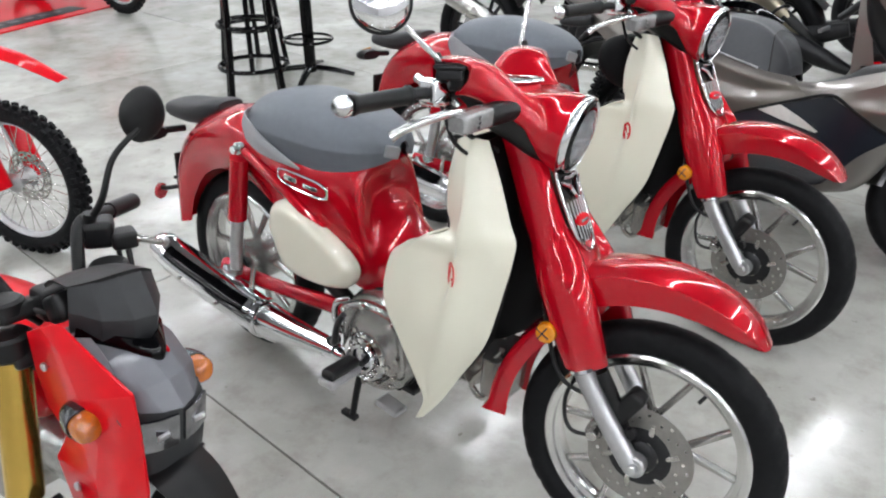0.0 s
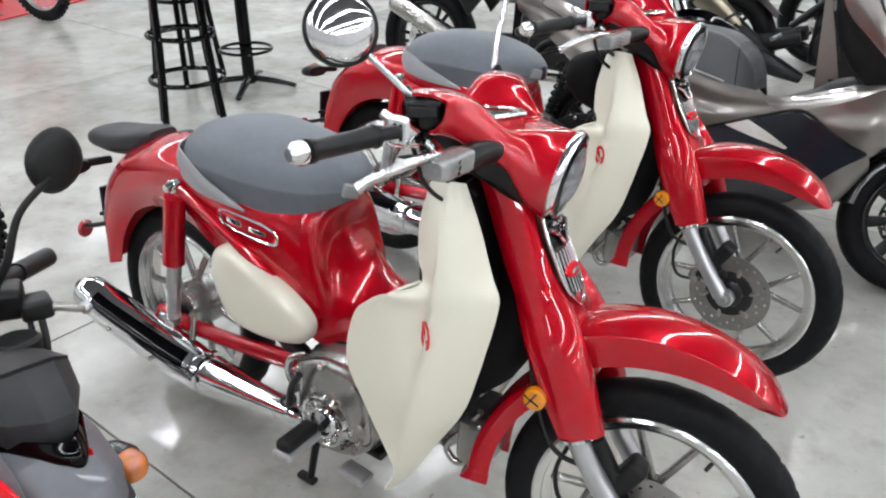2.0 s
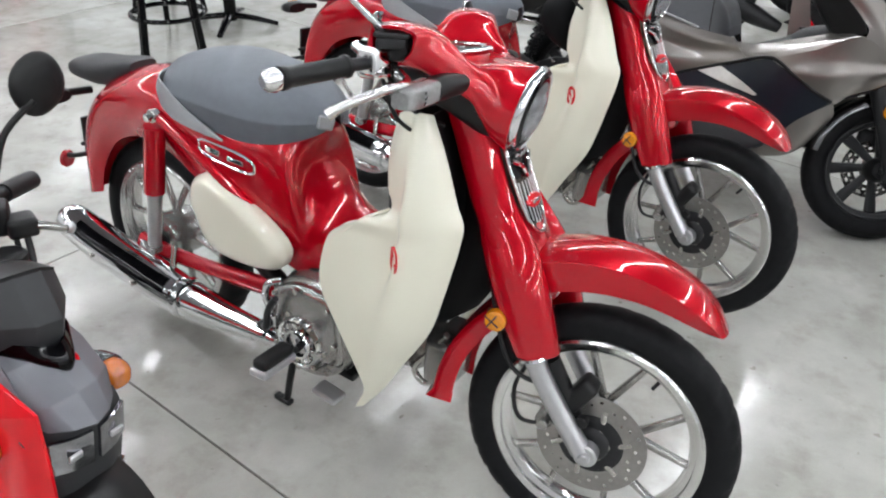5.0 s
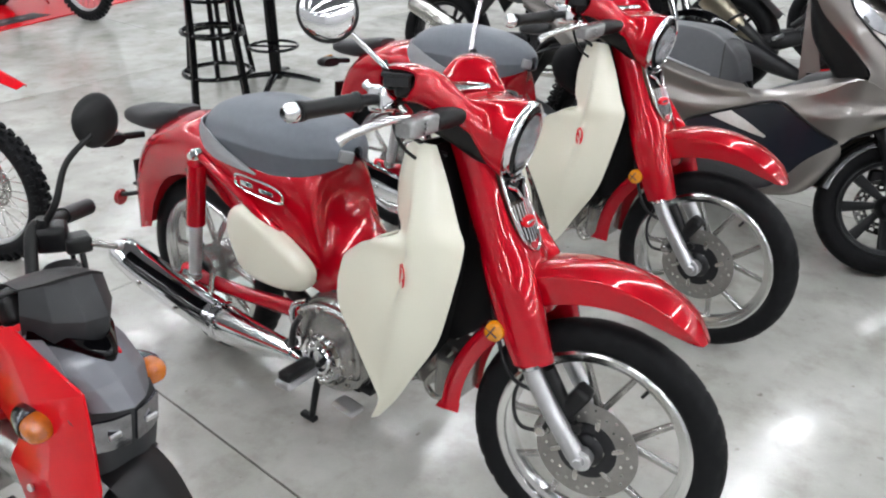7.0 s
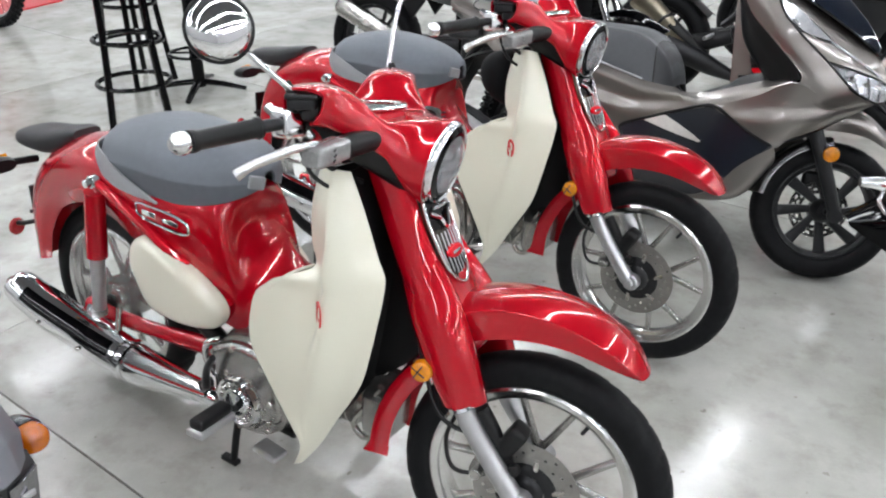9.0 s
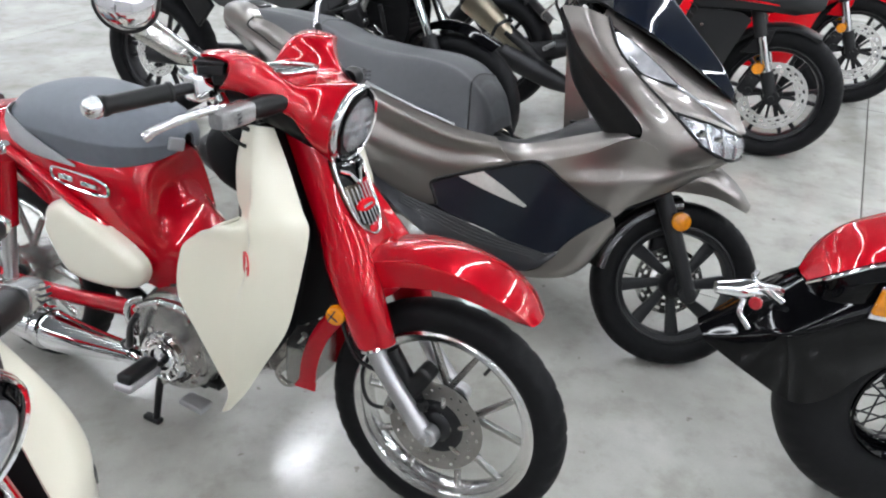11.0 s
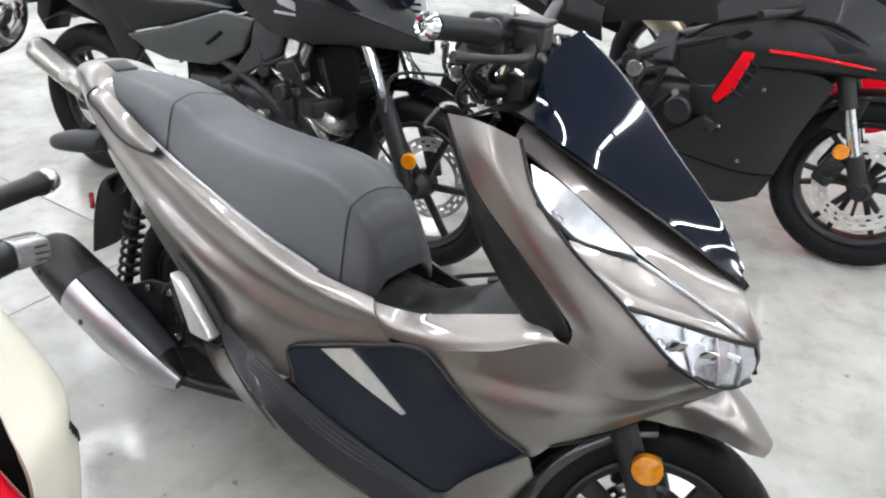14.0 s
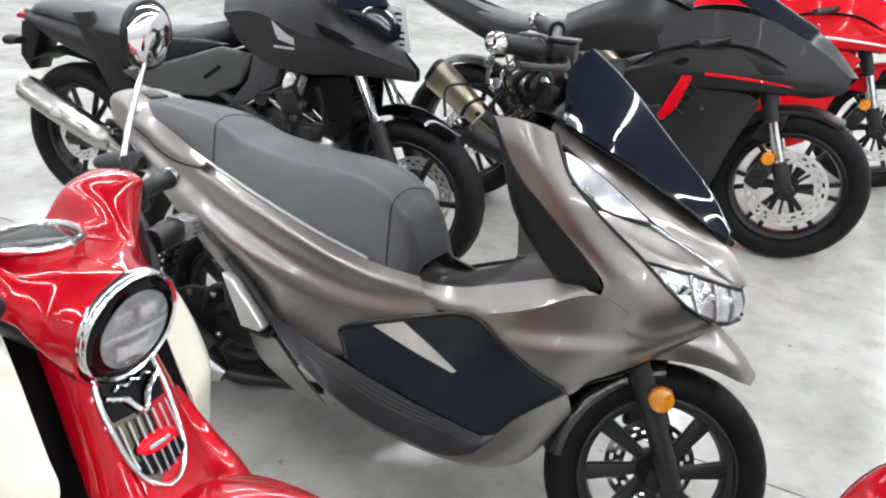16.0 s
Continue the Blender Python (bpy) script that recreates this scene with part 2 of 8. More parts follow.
def tube(pts, r, seg=10, n=0, flat=1.0):
    """A round bar along a smooth curve; r: a radius, or one for each point."""
    n = n or (2 if len(pts) == 2 else 6 * len(pts))
    rr = np.interp(np.linspace(0, 1, n), np.linspace(0, 1, len(pts)), np.broadcast_to(r, len(pts)))
    p = crs(pts, n)
    t = np.gradient(p, axis=0)
    t /= np.linalg.norm(t, axis=1)[:, None] + 1e-12
    side = np.cross(t[0], (0, 0, 1) if abs(t[0][2]) < 0.9 else (0, 1, 0))
    rows = []
    for q, d, w in zip(p, t, rr):
        side = side - d * (side @ d)
        side /= np.linalg.norm(side)
        up = np.cross(side, d)
        rows.append([q + w * (math.cos(a) * side + flat * math.sin(a) * up) for a in np.linspace(0, 2 * math.pi, seg, endpoint=False)])
    return grid_mesh(rows, wrap_v=True, caps=True)


def loft(secs, n=24, sub=5):
    """A closed body of rounded sections across x: rows of x, y, z of the centre, half width, height above, depth below and squareness."""
    s = crs(secs, sub * (len(secs) - 1) + 1)
    rows = []
    for x, y, z, w, hi, lo, k in s:
        row = []
        for a in np.linspace(0, 2 * math.pi, n, endpoint=False):
            c, d = math.cos(a), math.sin(a)
            e = 2 / k
            row.append((x, y + w * math.copysign(abs(c) ** e, c), z + (hi if d > 0 else lo) * math.copysign(abs(d) ** e, d)))
        rows.append(row)
    return grid_mesh(rows, wrap_v=True, caps=True)


def stack(rings, sub=4):
    """A closed body through rings of points."""
    rings = np.array(rings, float)
    n = sub * (len(rings) - 1) + 1
    cols = [crs(rings[:, j], n) for j in range(rings.shape[1])]
    return grid_mesh(np.stack(cols, 1), wrap_v=True, caps=True)


def oval(c, u, v, n=20, k=2.0):
    """A ring of points round c, with half axes u and v."""
    c, u, v = map(np.array, (c, u, v))
    out = []
    for a in np.linspace(0, 2 * math.pi, n, endpoint=False):
        x, y = math.cos(a), math.sin(a)
        out.append(c + u * math.copysign(abs(x) ** (2 / k), x) + v * math.copysign(abs(y) ** (2 / k), y))
    return out


def aim(place, axis):
    """A frame at place whose z points along axis."""
    return Matrix.Translation(place) @ Vector(axis).to_track_quat("Z", "Y").to_matrix().to_4x4()


def lathe(profile, place=(0, 0, 0), axis=(0, 1, 0), seg=40, closed=False):
    """A turned body: profile of radius and height along the axis."""
    m = aim(place, axis)
    rows = []
    for a in np.linspace(0, 2 * math.pi, seg, endpoint=False):
        rows.append([m @ Vector((r * math.cos(a), r * math.sin(a), h)) for r, h in profile])
    bm = grid_mesh(rows, wrap_u=True, wrap_v=closed)
    bmesh.ops.remove_doubles(bm, verts=bm.verts, dist=1e-6)
    bmesh.ops.dissolve_degenerate(bm, dist=1e-7, edges=bm.edges)
    bmesh.ops.recalc_face_normals(bm, faces=bm.faces)
    return bm


def disc(r, depth, place, axis, seg=28, edge=0.15):
    """A turned plug with rounded rims."""
    e = min(edge * r, depth / 2.2)
    return lathe([(0, 0), (r - e, 0), (r, e), (r, depth - e), (r - e, depth), (0, depth)], place, axis, seg)


def box(c, size, bevel=0.004, turn=(0, 0, 0)):
    bm = bmesh.new()
    bmesh.ops.create_cube(bm, size=1)
    for v in bm.verts:
        v.co = Vector((v.co.x * size[0], v.co.y * size[1], v.co.z * size[2]))
    if bevel:
        bmesh.ops.bevel(bm, geom=bm.edges[:], offset=min(bevel, min(size) * 0.45), segments=3, profile=0.6, affect="EDGES")
    bmesh.ops.transform(bm, matrix=pose(*c, *turn), verts=bm.verts)
    return bm


def slab(outline, y0, y1, bevel=0.006, smooth=0):
    """A plate with an x, z outline, between two y."""
    pts = np.array(outline, float)
    if smooth:
        pts = crs(np.vstack([pts, pts[:1]]), smooth * len(pts) + 1)[:-1]
    bm = bmesh.new()
    f = bm.faces.new([bm.verts.new((x, y0, z)) for x, z in pts])
    e = bmesh.ops.extrude_face_region(bm, geom=[f])
    for v in e["geom"]:
        if isinstance(v, bmesh.types.BMVert):
            v.co.y = y1
    bmesh.ops.recalc_face_normals(bm, faces=bm.faces)
    if bevel:
        rim = [ed for ed in bm.edges if abs(ed.verts[0].co.y - ed.verts[1].co.y) < 1e-6]
        bmesh.ops.bevel(bm, geom=rim, offset=bevel, segments=3, profile=0.5, affect="EDGES")
    bmesh.ops.triangulate(bm, faces=[f for f in bm.faces if len(f.verts) > 4])
    return bm


def dome(outline, y_edge, y_peak, smooth=5, rings=7, back=0.012, lean=0.0, flat=3.2):
    """A cushion-shaped panel with an x, z outline: its rim at y_edge, its middle at y_peak; lean: y gained per metre of height."""
    o = np.array(outline, float)
    o = crs(np.vstack([o, o[:1]]), smooth * len(o) + 1)[:-1]
    mid = o.mean(0)
    sgn = math.copysign(1, y_peak - y_edge)
    rows = [[(x, y_edge - sgn * back + lean * (z - mid[1]), z) for x, z in o]]
    for k in range(rings + 1):
        f = 1 - (k / rings) ** 1.7 if k < rings else 0.03
        y = y_edge + (y_peak - y_edge) * (1 - f**flat)
        rows.append([(mid[0] + f * (x - mid[0]), y + lean * f * (z - mid[1]), mid[1] + f * (z - mid[1])) for x, z in o])
    return grid_mesh(rows, wrap_v=True, caps=True)


def wrap(pts, r, a0, a1, out=(0, -1, 0), n=30, m=12, thick=0.003):
    """A shell round part of a bar: from angle a0 to a1 in degrees, 0 pointing outwards and 90 upwards."""
    p = crs(pts, n)
    rr = np.interp(np.linspace(0, 1, n), np.linspace(0, 1, len(pts)), np.broadcast_to(r, len(pts)))
    t = np.gradient(p, axis=0)
    rows = []
    for q, d, w in zip(p, t, rr):
        d = d / np.linalg.norm(d)
        o = np.array(out, float) - d * (np.array(out, float) @ d)
        o /= np.linalg.norm(o)
        up = np.cross(d, o)
        up = up if up[2] > 0 else -up
        rows.append([q + w * (math.cos(a) * o + math.sin(a) * up) for a in np.radians(np.linspace(a0, a1, m))])
    bm = grid_mesh(rows)
    bmesh.ops.solidify(bm, geom=bm.faces[:], thickness=thick)
    bmesh.ops.recalc_face_normals(bm, faces=bm.faces)
    return bm


def seam(secs, x0, reach, a0, a1, r=0.003, power=1.0, n=40):
    """A sewn line across a lofted cushion: at x0 on its crown, further on by reach on its flanks."""
    s = crs(secs, 400)
    pts = []
    for a in np.radians(np.linspace(a0, a1, n)):
        c, d = math.cos(a), math.sin(a)
        x = x0 + reach * (1 - max(0.0, d)) ** power
        q = s[np.argmin(abs(s[:, 0] - x))]
        e = 2 / q[6]
        pts.append((x, q[1] + q[3] * math.copysign(abs(c) ** e, c), q[2] + (q[4] if d > 0 else q[5]) * math.copysign(abs(d) ** e, d)))
    return tube(pts, r, 6, n)


def part(name, bm, material, parent, label="", xf=None, sharp=38):
    if xf is not None:
        bmesh.ops.transform(bm, matrix=xf, verts=bm.verts)
    me = bpy.data.meshes.new(name)
    bm.to_mesh(me)
    bm.free()
    me.materials.append(material)
    me.polygons.foreach_set("use_smooth", [True] * len(me.polygons))
    me.set_sharp_from_angle(angle=radians(sharp))
    ob = new(name, me)
    ob.parent = parent
    if label:
        ob["label"] = label
    return ob


def root(name, m, label, category, group="", kind=""):
    e = new(name)
    e.empty_display_size = 0.2
    e.matrix_basis = m
    return tagged(e, label, category, group, kind)


def tyre(c, r, w, rim, xf=None, seg=72, knobs=0):
    """A tyre round an axle along y; rim: the radius of its bead."""
    h = r - rim
    prof = []
    for a in np.linspace(0, 2 * math.pi, 22, endpoint=False):
        k = math.cos(a)
        prof.append((rim + h / 2 + h / 2 * math.copysign(abs(k) ** 0.85, k), w / 2 * math.copysign(abs(math.sin(a)) ** 0.8, math.sin(a))))
    bm = lathe(prof, c, (0, 1, 0), seg if knobs else 224, closed=True)
    if not knobs:
        # slanting tread grooves, a chevron about the crown
        for v in bm.verts:
            dx, dz, y = v.co.x - c[0], v.co.z - c[2], abs(v.co.y - c[1]) / (w / 2)
            rr = math.hypot(dx, dz)
            if rr > rim + 0.62 * h and 0.12 < y < 0.9:
                ph = (math.atan2(dz, dx) / (2 * math.pi) * 32 + 0.75 * y) % 1
                if ph < 0.2:
                    f = (rr - 0.0035) / rr
                    v.co.x, v.co.z = c[0] + dx * f, c[2] + dz * f
    if knobs:
        for i in range(knobs):
            for j, y in enumerate((-0.42, -0.14, 0.14, 0.42)):
                a = 2 * math.pi * (i + 0.5 * (j % 2)) / knobs
                d = r + 0.002 - 0.018 * (abs(y) > 0.3)
                p = (c[0] + d * math.cos(a), c[1] + y * w, c[2] + d * math.sin(a))
                bm = add(bm, box(p, (0.026, w * 0.2, 0.024), 0.003, (0, 90 - math.degrees(a) + 90, 0)))
    return bm


def rotor(c, r0, r1, side, y, holes=18):
    """A brake disc with slots, t 4 mm."""
    w = (r1 - r0) / 4
    ring = lambda a, b: lathe([(a, y), (b, y), (b, y + 0.004), (a, y + 0.004)], c, (0, 1, 0), 48, closed=True)
    bm = add(ring(r0, r0 + w), ring(r0 + 1.75 * w, r0 + 2.25 * w), ring(r1 - w, r1))
    for i in range(holes):
        for f, g in ((r0 + w * 0.9, r0 + 1.85 * w), (r0 + 2.15 * w, r1 - w * 0.9)):
            a = 2 * math.pi * (i + (0.5 if f > r0 + 2 * w else 0)) / holes
            m = (f + g) / 2
            p = (c[0] + m * math.cos(a), c[1] + y + 0.002, c[2] + m * math.sin(a))
            bm = add(bm, box(p, (g - f, 0.0036, 0.5 * 2 * math.pi * m / holes), 0, (0, -math.degrees(a), 0)))
    return bm


def drilled(c, r0, r1, y, n=96, rings=9):
    """A flat brake disc with staggered drilled rows."""
    bm = bmesh.new()
    v = [[bm.verts.new((c[0] + r * math.cos(a), c[1] + y, c[2] + r * math.sin(a))) for a in np.linspace(0, 2 * math.pi, n, endpoint=False)] for r in np.linspace(r0, r1, rings + 1)]
    for i in range(rings):
        for j in range(n):
            if i in (2, 4, 6) and (j + 3 * (i // 2)) % 8 == 0:
                continue
            bm.faces.new((v[i][j], v[i][(j + 1) % n], v[i + 1][(j + 1) % n], v[i + 1][j]))
    bmesh.ops.solidify(bm, geom=bm.faces[:], thickness=0.004)
    bmesh.ops.recalc_face_normals(bm, faces=bm.faces)
    return bm


def spoke_bar(c, r0, r1, a0, a1, w0, w1, th, y=0.0):
    """A cast spoke between two radii, as a tapering bar."""
    p = (c[0] + r0 * math.cos(a0), c[1] + y, c[2] + r0 * math.sin(a0))
    q = (c[0] + r1 * math.cos(a1), c[1] + y, c[2] + r1 * math.sin(a1))
    d = Vector((q[0] - p[0], 0, q[2] - p[2])).normalized()
    n = Vector((-d.z, 0, d.x))
    rows = []
    for k in range(5):
        f = k / 4
        m = Vector(p).lerp(Vector(q), f)
        w = w0 + (w1 - w0) * f
        rows.append(oval(m, n * w, Vector((0, th, 0)), 10, 3))
    return grid_mesh(np.array([[list(v) for v in r] for r in rows]), wrap_v=True, caps=True)


# ---- the room ----
floor = root("floor", GRID, "polished grey concrete floor with saw-cut joints", "floor", kind="structure")
part("floor_base", box((1.0, 3.0, -0.056), (26, 26, 0.1), 0), JOINT, floor)
TILES = []
slab_mesh = None
for i in range(-4, 5):
    for j in range(-4, 5):
        cx, cy = 0.69 + BAY * (i + 0.5), 1.446 + BAY * (j + 0.5)
        if slab_mesh is None:
            ob = part("floor_slab", box((0, 0, -0.02), (BAY - 0.006, BAY - 0.006, 0.04), 0.0015), CONCRETE, floor)
            slab_mesh = ob.data
        else:
            ob = new("floor_slab", slab_mesh)
            ob.parent = floor
        ob.location = (cx, cy, 0)
HEIGHT = 4.3
# walls never in view: added to bounce light and fill the reflections
for name, c, s in (("wall_north", (1.0, 14.6, 2.15), (23.4, 0.2, 4.3)), ("wall_south", (1.0, -8.9, 2.15), (23.4, 0.2, 4.3)),
                   ("wall_east", (12.6, 2.85, 2.15), (0.2, 23.3, 4.3)), ("wall_west", (-10.6, 2.85, 2.15), (0.2, 23.3, 4.3))):
    ob = part(name, box(c, s, 0), WALL, None)
    ob.matrix_basis = GRID
    tagged(ob, "unseen plain wall, added to close the room and for reflections", "wall", kind="structure")
ob = part("ceiling", box((1.0, 2.85, HEIGHT + 0.1), (23.4, 23.7, 0.2), 0), CEILING, None)
ob.matrix_basis = GRID
tagged(ob, "dark painted showroom ceiling deck", "ceiling", kind="structure")


def ceiling_light(m):
    t = root("ceiling_light", m, "long white tube lamp fixed under the ceiling", "light", "rows of ceiling lamps")
    part("housing", box((0, 0, 0.045), (2.3, 0.2, 0.05), 0.008), WHITE, t)
    part("diffuser", loft([(-1.1, 0, 0.015, 0.05, 0.02, 0.05, 2.4), (1.1, 0, 0.015, 0.05, 0.02, 0.05, 2.4)], 12, 2), TUBE_LIGHT, t, "glowing white tube")
    return t


lamp = ceiling_light(GRID @ pose(0, 0, HEIGHT - 0.08))
first = True
for i in range(-3, 5):
    for j in range(-3, 6):
        m = GRID @ pose(-0.3 + 2.87 * i, 0.6 + 2.5 * j, HEIGHT - 0.08, 0, 0, 90)
        if first:
            lamp.matrix_basis, first = m, False
        else:
            copy_thing(lamp, m)


# ---- the two red step-through motorcycles ----
DISC_STEEL = mat("dull_disc_steel", (0.48, 0.465, 0.445), 0.36, 0.9, 0, vary=0.15, scale=90, bump=0.05, bump_scale=600)

def steered(angle, rake, foot):
    """The turn of a front end round its steering axis, which meets the ground at x = foot."""
    ax = Vector((-math.sin(radians(rake)), 0, math.cos(radians(rake))))
    return Matrix.Translation((foot, 0, 0)) @ Matrix.Rotation(radians(angle), 4, ax) @ Matrix.Translation((-foot, 0, 0))


def cub_wheel(t, c, r, w, xf, front):
    hub = part("wheel", add(lathe([(0, -0.055), (0.022, -0.055), (0.03, -0.04), (0.05, -0.03), (0.05, 0.03), (0.03, 0.04), (0.022, 0.055), (0, 0.055)], c),
                            disc(0.014, 0.02, (c[0], -0.075, c[2]), (0, 1, 0), 10)), BLACK, t, "cast wheel with thin paired spokes", xf)
    part("tyre", tyre(c, r, w, 0.208, seg=84), RUBBER, hub, "black road tyre", xf)
    rim = lathe([(0.212, -0.034), (0.218, -0.031), (0.214, -0.026), (0.203, -0.022), (0.188, -0.016), (0.184, 0), (0.188, 0.016), (0.203, 0.022), (0.214, 0.026),
                 (0.218, 0.031), (0.212, 0.034), (0.2, 0.03), (0.196, 0), (0.2, -0.03)], c, (0, 1, 0), 84, closed=True)
    part("rim", rim, POLISHED, hub, "polished silver rim", xf)
    for i in range(5):
        for k in (-1, 1):
            a = 2 * math.pi * i / 5 + 0.25
            part("spoke", spoke_bar(c, 0.075, 0.190, a + 0.045 * k, a + 0.30 * k, 0.0085, 0.0065, 0.009), CAST, hub, "", xf)
        part("spoke_root", spoke_bar(c, 0.038, 0.088, a, a, 0.014, 0.011, 0.011), CAST, hub, "", xf)
    if front:
        part("brake_disc", drilled(c, 0.066, 0.112, -0.052), DISC_STEEL, hub, "slotted steel brake disc", xf)
        for i in range(6):
            part("disc_arm", spoke_bar(c, 0.03, 0.082, math.pi * i / 3, math.pi * i / 3 + 0.35, 0.008, 0.006, 0.004, -0.05), STEEL, hub, "", xf)
        part("disc_bell", lathe([(0.03, -0.05), (0.045, -0.056), (0.066, -0.052), (0.066, -0.046), (0.04, -0.046)], c, (0, 1, 0), 36), DARK_METAL, hub, "black disc carrier", xf)
        part("hub_cap", lathe([(0.014, -0.062), (0.03, -0.06), (0.04, -0.052), (0.044, -0.04), (0.03, -0.04)], c, (0, 1, 0), 36), DARK_METAL, hub, "dark hub cap", xf)
    else:
        part("brake_drum", lathe([(0, -0.05), (0.055, -0.05), (0.065, -0.03), (0.065, 0.05), (0, 0.05)], c), CAST, hub, "", xf)
    part("valve", tube([(c[0] + 0.1, 0, c[2] + 0.165), (c[0] + 0.085, -0.012, c[2] + 0.14)], 0.004, 8), BLACK, hub, "", xf)
    return hub


def cub(m, steer, label):
    t = root("step_through_motorcycle", m, label, "motorcycle", "red step-through motorcycles")
    F = steered(steer, 26.5, 1.316)
    cub_wheel(t, (0, 0, 0.287), 0.278, 0.08, None, False)
    cub_wheel(t, (1.284, 0, 0.283), 0.280, 0.074, F, True)
    # rear fender and monocoque body
    fend = [[(-0.215, -0.078, 0.37), (-0.175, -0.08, 0.47), (-0.10, -0.084, 0.555), (0.01, -0.09, 0.60), (0.13, -0.1, 0.60), (0.24, -0.11, 0.57)],
            [(-0.252, -0.088, 0.36), (-0.222, -0.094, 0.50), (-0.14, -0.102, 0.60), (0.0, -0.112, 0.665), (0.14, -0.118, 0.685), (0.26, -0.122, 0.66)],
            [(-0.283, -0.066, 0.352), (-0.252, -0.075, 0.53), (-0.185, -0.082, 0.645), (-0.03, -0.092, 0.725), (0.13, -0.1, 0.745), (0.27, -0.105, 0.73)],
            [(-0.297, 0, 0.348), (-0.268, 0, 0.54), (-0.20, 0, 0.672), (-0.04, 0, 0.757), (0.13, 0, 0.775), (0.27, 0, 0.75)]]
    fend += [[(x, -y, z) for x, y, z in c] for c in fend[-2::-1]]
    part("rear_fender", skin(fend, 36, 32, 0.004), RED, t, "glossy candy red rear fender")
    body = [[(0.14, -0.10, 0.60), (0.33, -0.115, 0.53), (0.53, -0.106, 0.44), (0.62, -0.086, 0.425), (0.72, -0.07, 0.44), (0.80, -0.062, 0.455), (0.9, -0.05, 0.47)],
            [(0.12, -0.115, 0.67), (0.35, -0.132, 0.635), (0.535, -0.118, 0.585), (0.60, -0.092, 0.535), (0.695, -0.078, 0.505), (0.79, -0.076, 0.51), (0.9, -0.075, 0.515)],
            [(0.10, -0.105, 0.73), (0.35, -0.128, 0.725), (0.528, -0.092, 0.722), (0.556, -0.062, 0.64), (0.618, -0.056, 0.58), (0.71, -0.06, 0.553), (0.9, -0.06, 0.55)],
            [(0.10, 0, 0.77), (0.35, 0, 0.76), (0.548, 0, 0.755), (0.556, 0, 0.672), (0.605, 0, 0.602), (0.70, 0, 0.572), (0.9, 0, 0.565)]]
    body += [[(x, -y, z) for x, y, z in c] for c in body[-2::-1]]
    part("main_frame", skin(body, 54, 36, 0.004), RED, t, "glossy candy red frame cover")
    for s in (-1, 1):
        part("side_rail", tube([(0.13, s * 0.128, 0.70), (0.28, s * 0.138, 0.655), (0.42, s * 0.132, 0.58), (0.56, s * 0.112, 0.49)], [0.012, 0.014, 0.014, 0.014], 10), RED, t)
        cover = [(0.262, 0.53), (0.275, 0.582), (0.318, 0.610), (0.37, 0.604), (0.46, 0.572), (0.55, 0.525), (0.570, 0.485), (0.535, 0.440), (0.43, 0.418), (0.32, 0.432)]
        part("side_cover", dome(cover, s * 0.142, s * 0.168, 4, 12, 0.02, flat=11), CREAM, t, "smooth cream side cover")
        # name badge under the seat: a chrome outline with plain bars
        ring = [(0.385 + 0.088 * math.copysign(abs(math.cos(a)) ** 0.6, math.cos(a)), s * (0.137 - 0.03 * max(0.0, 0.385 + 0.088 * math.cos(a) - 0.40)), 0.67 - 0.06 * 0.088 * math.cos(a) + 0.02 * math.copysign(abs(math.sin(a)) ** 0.6, math.sin(a))) for a in np.linspace(0, 2 * math.pi, 25)]
        part("badge_outline", tube(ring, 0.0035, 8, 72), CHROME, t, "chrome badge outline")
        part("badge_mark", box((0.345, s * 0.139, 0.672), (0.045, 0.004, 0.013), 0.002), CHROME, t)
        part("badge_mark", box((0.415, s * 0.137, 0.667), (0.05, 0.004, 0.011), 0.002), CHROME, t)
        # rear shock absorber
        shock = part("shock_absorber", tube([(0.139, s * 0.135, 0.675), (0.108, s * 0.135, 0.495)], [0.025, 0.027], 20), RED, t, "red shock absorber cover")
        part("damper_rod", tube([(0.110, s * 0.135, 0.505), (0.082, s * 0.135, 0.335)], [0.019, 0.017], 16), ALLOY, shock, "bare alloy damper")
        part("mount_bolt", add(disc(0.017, 0.02, (0.142, s * 0.125, 0.70), (0, s, 0)), disc(0.011, 0.034, (0.142, s * 0.125, 0.70), (0, s, 0), 8)), CHROME, shock)
        part("mount_eye", disc(0.02, 0.03, (0.077, s * 0.12, 0.325), (0, s, 0)), CAST, shock)
        part("swingarm", tube([(-0.03, s * 0.092, 0.288), (0.1, s * 0.096, 0.295), (0.3, s * 0.098, 0.318), (0.52, s * 0.09, 0.345)], [0.018, 0.017, 0.016, 0.02], 10, flat=1.4), RED, t)
        part("axle_nut", add(disc(0.019, 0.012, (0.0, s * 0.105, 0.288), (0, s, 0), 6), disc(0.011, 0.024, (0.0, s * 0.105, 0.288), (0, s, 0), 12)), CHROME, t)
        # rider's footrest
        peg = part("footrest", box((0.620, s * 0.240, 0.296), (0.040, 0.102, 0.026), 0.0125, (4 * s, 0, -6 * s)), BLACK, t, "black rubber footrest")
        part("footrest_plate", box((0.620, s * 0.242, 0.276), (0.048, 0.110, 0.020), 0.0095, (4 * s, 0, -6 * s)), ALLOY, peg)
        part("footrest_bar", tube([(0.6, s * 0.06, 0.24), (0.615, s * 0.14, 0.262), (0.622, s * 0.2, 0.285)], 0.009), DARK_METAL, peg)
        # stand
        stand = part("stand_leg", tube([(0.53, s * 0.055, 0.235), (0.515, s * 0.08, 0.12), (0.504, s * 0.092, 0.016)], [0.011, 0.010, 0.009]), BLACK, t, "black steel stand leg")
